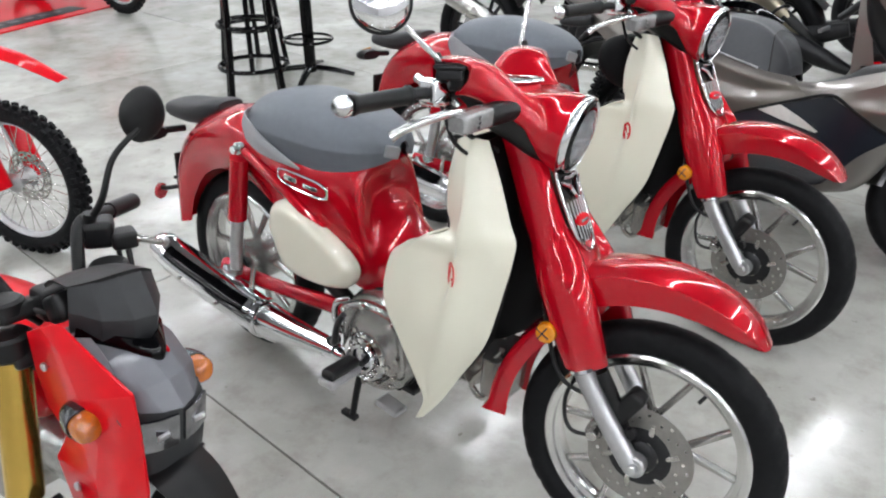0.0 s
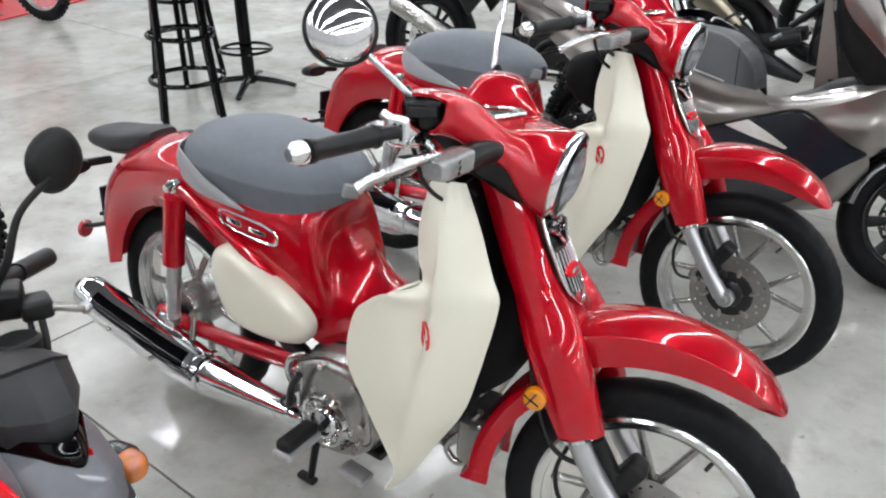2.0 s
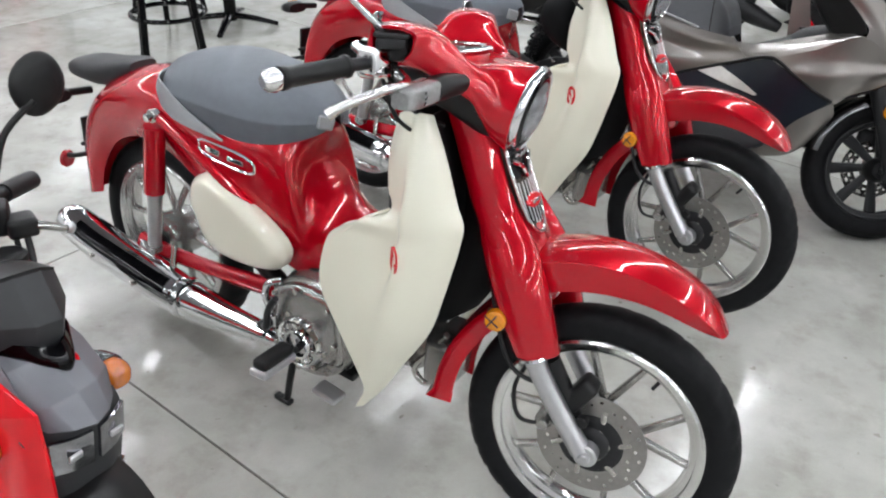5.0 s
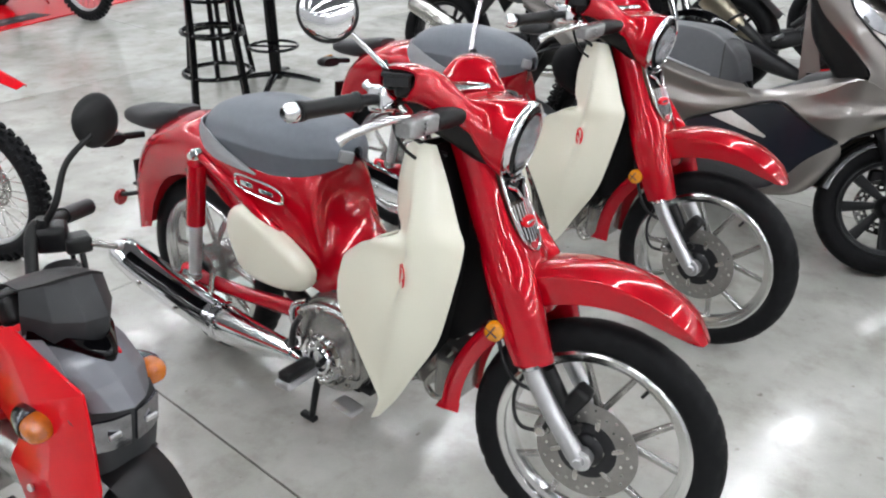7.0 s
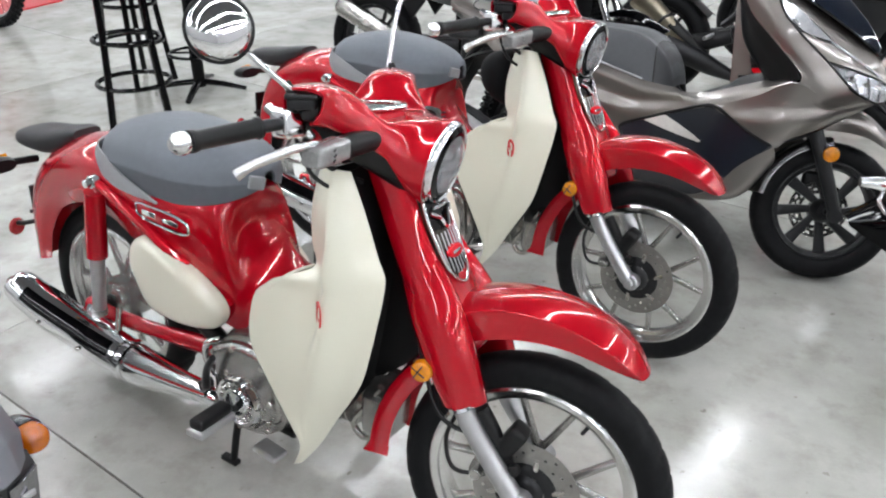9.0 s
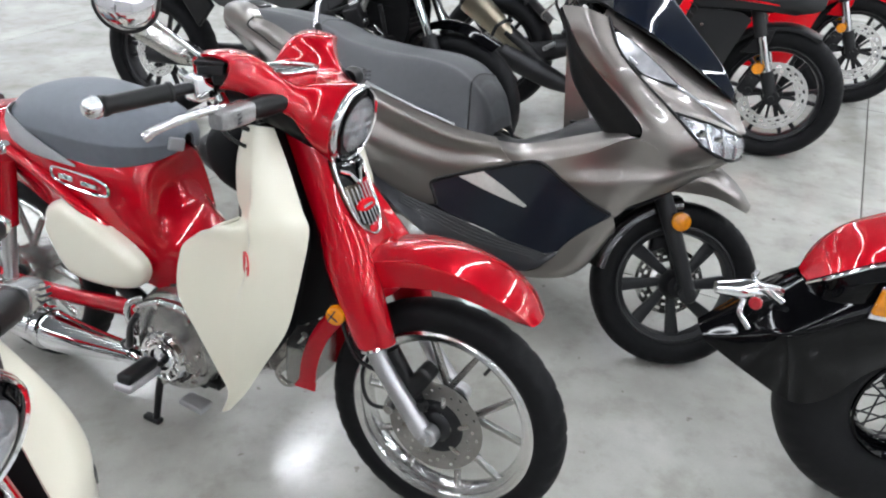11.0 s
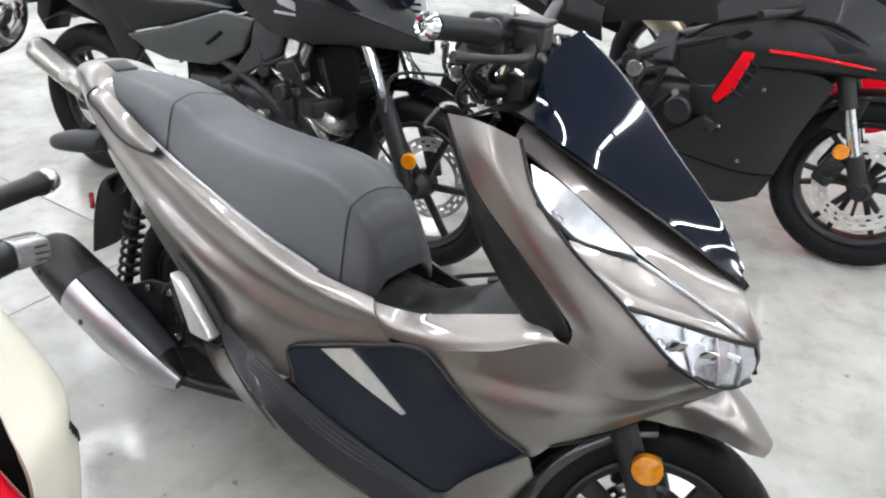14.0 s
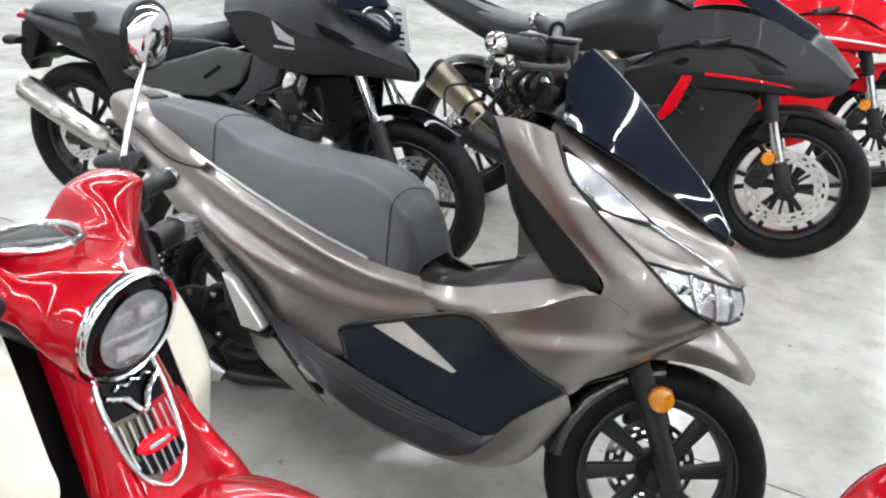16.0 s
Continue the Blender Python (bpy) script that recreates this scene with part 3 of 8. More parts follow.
        part("stand_foot", box((0.492, s * 0.092, 0.009), (0.055, 0.022, 0.016), 0.006), BLACK, stand)
        # rear turn signals
        sig = part("turn_signal", loft([(-0.245, s * 0.17, 0.665, 0.038, 0.016, 0.016, 2.6), (-0.225, s * 0.17, 0.668, 0.046, 0.02, 0.02, 2.6), (-0.2, s * 0.17, 0.668, 0.04, 0.016, 0.016, 2.6)], 16, 4), BLACK, t, "black rear turn signal")
        part("signal_arm", tube([(-0.225, s * 0.13, 0.667), (-0.225, s * 0.06, 0.66)], 0.010), BLACK, sig)
        part("signal_lens", dome([(-0.252, 0.652), (-0.252, 0.682), (-0.246, 0.682), (-0.246, 0.652)], s * 0.14, s * 0.2, 2, 3), AMBER, sig)
    # seat in two tones
    saddle = [(0.100, 0.045, 0.745, 0.795), (0.13, 0.096, 0.722, 0.822), (0.20, 0.131, 0.714, 0.849), (0.30, 0.147, 0.711, 0.865), (0.42, 0.142, 0.713, 0.859), (0.497, 0.119, 0.721, 0.845), (0.545, 0.088, 0.733, 0.83), (0.58, 0.05, 0.75, 0.81), (0.594, 0.016, 0.765, 0.796)]
    # a domed top over a firm ridge, the sides drawn in below it
    edge = [(-0.90, 0.0), (-0.975, 0.30), (-0.998, 0.385), (-0.985, 0.455), (-0.84, 0.72), (-0.48, 0.945), (0, 1.0)]
    edge += [(-u, h) for u, h in edge[-2::-1]]
    seat = part("seat", skin([[(x, u * w, lo + h * (hi - lo)) for u, h in edge] for x, w, lo, hi in saddle], 52, 56, 0.006), SEAT_DARK, t, "dark grey vinyl saddle with a paler lower band")
    low = [(0.092, 0.0, 0.735), (0.12, -0.096, 0.726), (0.20, -0.1345, 0.716), (0.28, -0.148, 0.712), (0.39, -0.1475, 0.709)]
    mid = [(0.088, 0.0, 0.764), (0.117, -0.1005, 0.760), (0.195, -0.1365, 0.750), (0.275, -0.150, 0.733), (0.39, -0.150, 0.712)]
    top = [(0.093, 0.0, 0.793), (0.126, -0.098, 0.790), (0.20, -0.134, 0.776), (0.28, -0.148, 0.751), (0.39, -0.149, 0.715)]
    band = [[(x, -y, z) for x, y, z in c[:0:-1]] + c for c in (low, mid, top)]
    part("seat_band", skin(band, 60, 8, 0.004), SEAT_LIGHT, seat, "pale grey vinyl band")
    part("seat_nose_trim", box((0.590, -0.036, 0.776), (0.036, 0.010, 0.030), 0.005, (0, 14, 60)), SEAT_LIGHT, seat)
    # exhaust
    muf = part("muffler", tube([(-0.268, -0.156, 0.297), (-0.25, -0.156, 0.294), (-0.1, -0.156, 0.266), (0.1, -0.154, 0.243), (0.27, -0.150, 0.230), (0.37, -0.146, 0.232), (0.46, -0.14, 0.238)],
                               [0.036, 0.049, 0.055, 0.055, 0.050, 0.036, 0.028], 24, 44), CHROME, t, "long chrome muffler")
    part("tail_pipe", lathe([(0.0, -0.01), (0.018, -0.01), (0.018, -0.028), (0.021, -0.028), (0.021, 0.01)], (-0.268, -0.156, 0.297), (1, 0, -0.12), 20), DARK_METAL, muf)
    sh = part("heat_shield", wrap([(-0.20, -0.156, 0.285), (-0.1, -0.156, 0.266), (0.1, -0.154, 0.243), (0.20, -0.152, 0.2355)], [0.0555, 0.057, 0.057, 0.055], 0, 85, n=20), CHROME, muf, "chrome heat shield with a black inset")
    part("shield_inset", wrap([(-0.185, -0.156, 0.282), (-0.1, -0.156, 0.266), (0.1, -0.154, 0.243), (0.18, -0.1525, 0.237)], [0.0575, 0.059, 0.059, 0.0575], 24, 66, n=20), GLOSS_BLACK, sh, "glossy black inset plate")
    for x in (-0.09, 0.08):
        part("shield_screw", disc(0.006, 0.006, (x, -0.212, 0.268 - 0.11 * (x + 0.1)), (0, -1, 0), 10), STEEL, muf)
    part("exhaust_pipe", tube([(0.44, -0.14, 0.237), (0.54, -0.13, 0.235), (0.66, -0.08, 0.215), (0.78, -0.02, 0.23), (0.86, 0.0, 0.27)], [0.026, 0.024, 0.017, 0.016, 0.015], 14), CHROME, muf)
    part("pipe_shield", wrap([(0.25, -0.152, 0.235), (0.36, -0.147, 0.236), (0.50, -0.138, 0.24)], [0.053, 0.042, 0.030], 5, 100, n=16), CHROME, muf, "chrome pipe shield")
    part("shield_clamp", lathe([(0.050, 0), (0.058, 0.002), (0.058, 0.016), (0.050, 0.018)], (0.215, -0.152, 0.2345), (1, 0, -0.05), 28, closed=True), CHROME, muf)
    part("muffler_stay", tube([(0.14, -0.13, 0.28), (0.13, -0.11, 0.34)], 0.009), STEEL, muf)
    # engine
    case = [(0.52, 0.30), (0.525, 0.385), (0.555, 0.425), (0.62, 0.448), (0.69, 0.445), (0.735, 0.39), (0.742, 0.31), (0.71, 0.22), (0.64, 0.18), (0.57, 0.185), (0.53, 0.23)]
    eng = part("engine", slab(case, 0.1, -0.150, 0.042, 4), CAST, t, "cast grey engine with a chromed clutch cover")
    part("case_gasket", slab([(0.6 + (x - 0.6) * 1.03, 0.31 + (z - 0.31) * 1.03) for x, z in case], -0.088, -0.094, 0, 4), BLACK, eng)
    part("case_bulge", slab([(0.555, 0.36), (0.575, 0.41), (0.64, 0.432), (0.70, 0.42), (0.72, 0.38), (0.66, 0.395), (0.60, 0.39)], -0.14, -0.158, 0.008, 3), CAST, eng)
    part("gear_pedal", add(tube([(0.50, -0.155, 0.285), (0.53, -0.175, 0.30), (0.55, -0.185, 0.36), (0.575, -0.185, 0.40)], [0.011, 0.010, 0.008, 0.008], 10), disc(0.014, 0.03, (0.505, -0.14, 0.285), (0, -1, 0), 14)), DARK_METAL, eng, "dark steel pedal arm")
    part("oil_pipe", tube([(0.53, -0.12, 0.40), (0.50, -0.135, 0.385), (0.485, -0.13, 0.34), (0.50, -0.12, 0.29)], 0.009, 10), CHROME, eng)
    for x, z in ((0.535, 0.25), (0.60, 0.2), (0.69, 0.225), (0.728, 0.30)):
        part("case_bolt", disc(0.008, 0.014, (x, -0.134, z), (0, -1, 0), 8), STEEL, eng)
    part("clutch_rim", lathe([(0.068, 0.0), (0.074, 0.006), (0.078, 0.0), (0.078, -0.01), (0.068, -0.01)], (0.625, -0.147, 0.292), (0, -1, 0), 40, closed=True), DARK_METAL, eng)
    part("side_casing", slab([(0.537, 0.405), (0.618, 0.440), (0.72, 0.428), (0.742, 0.337), (0.735, 0.269), (0.613, 0.250), (0.545, 0.256)], -0.135, -0.160, 0.018, 4), CAST, eng, "angular cast side casing")
    for x, z in ((0.555, 0.40), (0.62, 0.43), (0.71, 0.415), (0.73, 0.33), (0.722, 0.275), (0.555, 0.268)):
        part("casing_bolt", disc(0.007, 0.012, (x, -0.160, z), (0, -1, 0), 10), STEEL, eng)
    part("clutch_cover", lathe([(0, 0.024), (0.026, 0.024), (0.03, 0.032), (0.036, 0.032), (0.04, 0.024), (0.05, 0.024), (0.054, 0.030), (0.06, 0.028), (0.066, 0.012), (0.068, 0), (0.068, -0.01)], (0.625, -0.145, 0.292), (0, -1, 0), 40), CHROME, eng, "round chromed clutch cover")
    for i in range(12):
        a = math.pi * i / 6
        part("cover_fin", box((0.625 + 0.045 * math.cos(a), -0.171, 0.292 + 0.045 * math.sin(a)), (0.022, 0.006, 0.004), 0.001, (0, -math.degrees(a), 0)), STEEL, eng)
    for i in range(6):
        a = math.pi * i / 3
        part("cover_bolt", disc(0.007, 0.026, (0.625 + 0.072 * math.cos(a), -0.138, 0.292 + 0.072 * math.sin(a)), (0, -1, 0), 8), STEEL, eng)
    part("cylinder", tube([(0.70, 0, 0.33), (0.92, 0, 0.325)], [0.062, 0.052], 18), CAST, eng)
    for i in range(8):
        part("cooling_fin", lathe([(0.05, 0), (0.078, 0), (0.078, 0.004), (0.05, 0.004)], (0.735 + 0.018 * i, 0, 0.329), (1, 0, 0), 22, closed=True), CAST, eng)
    part("cylinder_head", box((0.93, 0, 0.32), (0.07, 0.13, 0.12), 0.02), CAST, eng)
    part("pedal_plate", box((0.70, -0.15, 0.178), (0.07, 0.045, 0.016), 0.007, (0, 6, 0)), ALLOY, t, "bare alloy pedal plate")
    part("underframe", add(box((0.62, 0, 0.2), (0.22, 0.2, 0.02), 0.006), tube([(0.2, -0.07, 0.5), (0.35, -0.075, 0.42), (0.52, -0.075, 0.33)], 0.022), box((0.36, 0, 0.47), (0.3, 0.17, 0.13), 0.03)), BLACK, t)
    part("chain_case", slab([(-0.06, 0.25), (-0.07, 0.3), (0.0, 0.35), (0.5, 0.38), (0.52, 0.3), (0.05, 0.24)], 0.105, 0.14, 0.012, 2), BLACK, t)
    part("crash_loop", tube([(0.945, -0.05, 0.40), (0.905, -0.05, 0.335), (0.872, -0.05, 0.288), (0.872, -0.05, 0.262), (0.90, -0.05, 0.248), (0.945, -0.05, 0.282), (0.952, -0.05, 0.312), (0.93, -0.05, 0.328)], 0.008, 10, 48), STEEL, eng, "bent steel loop under the engine")
    # legshield, tunnel cover and the dark inner panels
    for s in (-1, 1):
        rows = [[(0.913, 0.108, 0.895), (0.905, 0.125, 0.900), (0.892, 0.136, 0.902), (0.876, 0.133, 0.900), (0.86, 0.126, 0.893), (0.845, 0.118, 0.884)],
                [(0.952, 0.115, 0.825), (0.935, 0.145, 0.830), (0.908, 0.163, 0.830), (0.888, 0.158, 0.825), (0.86, 0.145, 0.820), (0.833, 0.128, 0.810)],
                [(0.985, 0.118, 0.745), (0.955, 0.158, 0.757), (0.917, 0.184, 0.765), (0.898, 0.170, 0.762), (0.868, 0.152, 0.750), (0.838, 0.135, 0.742)],
                [(1.003, 0.120, 0.710), (0.965, 0.166, 0.715), (0.915, 0.195, 0.715), (0.897, 0.176, 0.712), (0.876, 0.162, 0.706), (0.856, 0.150, 0.702)],
                [(1.003, 0.124, 0.675), (0.965, 0.166, 0.675), (0.918, 0.192, 0.678), (0.895, 0.178, 0.682), (0.858, 0.190, 0.690), (0.825, 0.200, 0.692)],
                [(0.998, 0.126, 0.640), (0.960, 0.168, 0.645), (0.912, 0.199, 0.650), (0.892, 0.179, 0.653), (0.840, 0.193, 0.662), (0.785, 0.212, 0.666)],
                [(0.990, 0.128, 0.600), (0.955, 0.170, 0.605), (0.909, 0.203, 0.608), (0.888, 0.183, 0.610), (0.825, 0.202, 0.620), (0.757, 0.220, 0.632)],
                [(0.980, 0.130, 0.550), (0.945, 0.172, 0.550), (0.900, 0.204, 0.545), (0.868, 0.200, 0.543), (0.810, 0.211, 0.534), (0.742, 0.222, 0.530)],
                [(0.957, 0.137, 0.457), (0.925, 0.175, 0.457), (0.884, 0.203, 0.455), (0.852, 0.207, 0.452), (0.810, 0.214, 0.445), (0.785, 0.218, 0.440)],
                [(0.905, 0.150, 0.358), (0.885, 0.178, 0.355), (0.862, 0.196, 0.352), (0.848, 0.200, 0.350), (0.838, 0.204, 0.347), (0.828, 0.206, 0.345)],
                [(0.868, 0.163, 0.285), (0.858, 0.174, 0.283), (0.850, 0.182, 0.283), (0.845, 0.187, 0.284), (0.841, 0.190, 0.285), (0.838, 0.192, 0.287)],
                [(0.824, 0.172, 0.222), (0.820, 0.175, 0.220), (0.816, 0.177, 0.218), (0.812, 0.178, 0.216), (0.809, 0.179, 0.215), (0.806, 0.180, 0.214)]]
        ls = part("leg_shield", skin([[(x, s * y * (1 if s < 0 or i == 0 else 1.2), z) for i, (x, y, z) in enumerate(r)] for r in rows], 32, 54, 0.006), CREAM, t, "cream plastic leg shield")
        # small round red emblem: a plain ring with a bar
        part("emblem", lathe([(0.017, 0), (0.026, 0), (0.026, 0.002), (0.017, 0.002)], (0.902, s * 0.1925, 0.63), (-0.62, s * 0.78, 0.04), 24, closed=True), BRIGHT_RED, ls, "small red emblem")
        part("emblem_bar", box((0.901, s * 0.1935, 0.63), (0.03, 0.003, 0.009), 0.001, (0, 30, 40 * s)), BRIGHT_RED, ls)
        inner = [[(0.912, 0.109, 0.893), (0.950, 0.115, 0.825), (0.983, 0.118, 0.745), (1.0, 0.121, 0.70), (0.988, 0.128, 0.60), (0.955, 0.137, 0.457), (0.904, 0.15, 0.358)],
                 [(0.90, 0.07, 0.89), (0.93, 0.075, 0.82), (0.955, 0.08, 0.745), (0.965, 0.085, 0.69), (0.955, 0.09, 0.60), (0.92, 0.1, 0.45), (0.9, 0.11, 0.36)],
                 [(0.885, 0, 0.88), (0.91, 0, 0.81), (0.925, 0, 0.74), (0.93, 0, 0.68), (0.925, 0, 0.6), (0.90, 0, 0.45), (0.885, 0, 0.37)]]
        part("inner_panel", skin([[(x, s * y, z) for x, y, z in r] for r in inner], 30, 10, 0.004), DEEP_BLACK, t, "black inner panel")
    tun = [[(0.765, -0.216, 0.628), (0.755, -0.12, 0.607), (0.75, 0, 0.603)], [(0.828, -0.198, 0.690), (0.815, -0.115, 0.632), (0.81, 0, 0.622)],
           [(0.856, -0.148, 0.704), (0.868, -0.09, 0.67), (0.872, 0, 0.66)], [(0.842, -0.13, 0.76), (0.86, -0.07, 0.78), (0.865, 0, 0.78)], [(0.848, -0.116, 0.884), (0.87, -0.06, 0.889), (0.875, 0, 0.89)]]
    tun = [r + [(x, -y, z) for x, y, z in r[1::-1]] for r in tun]
    part("tunnel_cover", skin(tun[:3], 30, 14, 0.005), CREAM, t, "cream tunnel cover")
    part("inner_rack", skin(tun[2:], 30, 14, 0.005), BLACK, t, "black inner leg-shield panel")
    part("key_lock", disc(0.014, 0.012, (0.845, -0.06, 0.80), (-1, 0, 0.1)), CHROME, t)
    part("script_mark", tube([(0.915 + 0.0065 * k, 0.2425 - 0.0053 * k, 0.62 + 0.010 * k + 0.016 * (k % 2)) for k in range(7)], 0.003, 6, 40), BLACK, t, "plain dark script-like stroke")
    # front fender with its rear flap
    C = (1.272, 0.287)
    arc = lambda r, y, a0, a1, n=9: [(C[0] + (r(f) if callable(r) else r) * math.cos(a0 + (a1 - a0) * f), (y(f) if callable(y) else y), C[1] + (r(f) if callable(r) else r) * math.sin(a0 + (a1 - a0) * f)) for f in np.linspace(0, 1, n)]
    A0, A1, tip = radians(122), radians(56), lambda f: 1 - 0.16 * f**2 - 0.34 * max(0, (f - 0.72) / 0.28) ** 3
    half = [arc(lambda f: 0.327 + 0.016 * f**2, lambda f: -0.069 * tip(f), A0, A1 + 0.05, 13),
            arc(lambda f: 0.356 - 0.008 * f**6, lambda f: -0.073 * tip(f), A0, A1 + 0.035, 13),
            arc(lambda f: 0.386 - 0.026 * f**2 - 0.008 * f**8, lambda f: -0.075 * tip(f), A0, A1 + 0.025, 13),
            arc(lambda f: 0.393 - 0.028 * f**2 - 0.012 * f**8, lambda f: -0.069 * tip(f), A0, A1 + 0.016, 13),
            arc(lambda f: 0.407 - 0.034 * f**2 - 0.018 * f**8, lambda f: -0.040 * tip(f), A0, A1 + 0.005, 13),
            arc(lambda f: 0.412 - 0.036 * f**2 - 0.020 * f**8, 0.0, A0, A1, 13)]
    half += [[(x, -y, z) for x, y, z in c] for c in half[-2::-1]]
    fen = part("front_fender", skin(half, 60, 46, 0.004), RED, t, "glossy candy red front fender", F)
    B0, B1 = radians(116), radians(179)
    flap = [arc(0.288, -0.064, B0, B1), arc(lambda f: 0.318 + 0.008 * f, -0.067, B0, B1), arc(lambda f: 0.326 + 0.009 * f, -0.054, B0, B1), arc(lambda f: 0.33 + 0.010 * f, 0, B0, B1), arc(lambda f: 0.326 + 0.009 * f, 0.054, B0, B1), arc(lambda f: 0.318 + 0.008 * f, 0.067, B0, B1), arc(0.288, 0.064, B0, B1)]
    part("fender_flap", skin(flap, 26, 20, 0.003), RED, fen, "red rear fender flap", F)
    lip = [[(0.986, 0.064, 0.293), (0.985, 0.064, 0.28), (0.984, 0.064, 0.268)], [(0.947, 0.067, 0.293), (0.941, 0.067, 0.28), (0.933, 0.067, 0.268)], [(0.938, 0.052, 0.293), (0.931, 0.052, 0.278), (0.922, 0.052, 0.264)]]
    lip = [[(x, -y, z) for x, y, z in c] for c in lip] + [[(0.933, 0, 0.293), (0.926, 0, 0.278), (0.917, 0, 0.262)]] + lip[::-1]
    part("mud_flap", skin(lip, 8, 26, 0.003), RED, fen, "", F)
    # fork covers, fork and front brake
    neck = [oval((0.928, 0, 0.895), (0.05, 0, 0), (0, 0.068, 0), 32, 2.5), oval((0.975, 0, 0.81), (0.060, 0, 0), (0, 0.072, 0), 32, 2.6), oval((1.02, 0, 0.72), (0.062, 0, 0), (0, 0.082, 0), 32, 2.5),
            oval((1.06, 0, 0.65), (0.060, 0, 0), (0, 0.096, 0), 32, 2.3), oval((1.092, 0, 0.595), (0.054, 0, 0), (0, 0.096, 0), 32, 2.1), oval((1.112, 0, 0.565), (0.044, 0, 0), (0, 0.08, 0), 32, 2), oval((1.12, 0, 0.552), (0.02, 0, 0), (0, 0.04, 0), 32, 2)]
    neck = part("fork_cover", stack(neck, 6), RED, t, "glossy candy red fork cover", F @ Matrix.Translation((0, -0.009, 0)))
    for s in (-1, 1):
        leg = [oval((1.0, s * 0.062, 0.76), (0.03, 0, 0.01), (0, 0.012, 0), 24, 2.0), oval((1.04, s * 0.07, 0.69), (0.046, 0, 0.014), (0, 0.024, 0), 24, 2.0), oval((1.075, s * 0.082, 0.63), (0.052, 0, 0.018), (0, 0.033, 0), 24, 2.1),
               oval((1.104, s * 0.089, 0.575), (0.051, 0, 0.019), (0, 0.035, 0), 24, 2.2), oval((1.13, s * 0.093, 0.52), (0.047, 0, 0.017), (0, 0.033, 0), 24, 2.3), oval((1.152, s * 0.094, 0.472), (0.043, 0, 0.014), (0, 0.030, 0), 24, 2.3)]
        lp = part("leg_cover", stack(leg, 6), RED, neck, "", F)
        fork = part("fork_leg", tube([(1.138, s * 0.092, 0.495), (1.155, s * 0.091, 0.445), (1.208, s * 0.09, 0.368), (1.272, s * 0.088, 0.287)], [0.0215, 0.021, 0.0205, 0.022], 18, 14), ALLOY, t, "silver fork leg", F)
        part("fork_collar", lathe([(0.024, 0), (0.036, 0.002), (0.037, 0.008), (0.03, 0.013), (0.024, 0.016)], (1.150, s * 0.094, 0.474), (0.446, 0, -0.895), 20), CHROME, fork, "", F)
        part("axle_clamp", add(disc(0.024, 0.03, (1.284, s * 0.073, 0.284), (0, s, 0)), disc(0.012, 0.042, (1.284, s * 0.073, 0.284), (0, s, 0), 6)), ALLOY, fork, "", F)
        ref = part("side_reflector", lathe([(0, 0.012), (0.015, 0.012), (0.02, 0.009), (0.0215, 0.004), (0.0215, -0.006)], (1.068, s * 0.118, 0.527), (0.1, s, 0), 24), AMBER, t, "round amber reflector", F)
        for k in range(2):
            part("reflector_rib", box((1.063, s * 0.1305, 0.527), (0.034, 0.002, 0.003), 0.0008, (0, 90 * k + 30, 0)), DARK_METAL, ref, "", F)
        part("reflector_bracket", box((1.07, s * 0.105, 0.53), (0.05, 0.012, 0.02), 0.004), BLACK, ref, "", F)
    part("brake_caliper", add(box((1.232, -0.056, 0.372), (0.04, 0.05, 0.13), 0.014, (0, 30, 0)), tube([(1.178, -0.072, 0.455), (1.212, -0.068, 0.40), (1.245, -0.06, 0.33)], 0.017, 12), disc(0.012, 0.018, (1.262, -0.07, 0.345), (0, -1, 0), 12)), BLACK, t, "black brake caliper", F)
    part("caliper_slide", add(box((1.19, -0.06, 0.325), (0.035, 0.035, 0.05), 0.01, (0, 20, 0)), disc(0.012, 0.02, (1.188, -0.075, 0.315), (0, -1, 0), 12)), CAST, t, "cast caliper slide", F)
    part("speed_cable", tube([(1.20, -0.06, 0.30), (1.14, -0.085, 0.31), (1.12, -0.09, 0.38), (1.14, -0.085, 0.47), (1.10, -0.08, 0.56)], 0.0045, 8), BLACK, t, "", F)
    part("brake_hose", tube([(1.24, -0.07, 0.40), (1.12, -0.1, 0.42), (1.06, -0.09, 0.52), (1.02, -0.05, 0.62)], 0.005, 8), BLACK, t, "", F)
    N = Matrix.Translation((1.044, 0, 0.908)) @ Matrix.Rotation(radians(10), 4, "Y") @ Matrix.Scale(0.93, 4)
    H = F @ Matrix.Translation((0, -0.022, 0))
    # chrome shield badge on the fork cover
    front = lambda z: 1.0345 + (0.815 - z) * 0.50
    bd = [[(front(z) - 0.004 * (abs(y) / 0.04) ** 2, y, z) for y in (-w, -w / 2, 0, w / 2, w)] for z, w in ((0.848, 0.046), (0.81, 0.051), (0.775, 0.050), (0.735, 0.045), (0.71, 0.034), (0.692, 0.014))]
    badge = part("front_badge", skin(bd, 12, 20, 0.008), SMOKED_CHROME, t, "chrome front badge with dark slots and a red oval", H)
    lay = lambda y, z, d: (front(z) + d - 0.004 * (abs(y) / 0.04) ** 2, y, z)
    half = [(0.046, 0.848), (0.051, 0.81), (0.050, 0.775), (0.045, 0.735), (0.034, 0.708), (0.012, 0.690)]
    rim = [lay(-w, z, 0.004) for w, z in half] + [lay(w, z, 0.004) for w, z in half[::-1]]
    part("badge_rim", tube(rim, 0.0036, 8, 90), POLISHED, badge, "chrome badge rim", H)
    win = [[lay(y, z, 0.004) for y in (-w, 0, w)] for z, w in ((0.845, 0.040), (0.812, 0.045), (0.788, 0.042))]
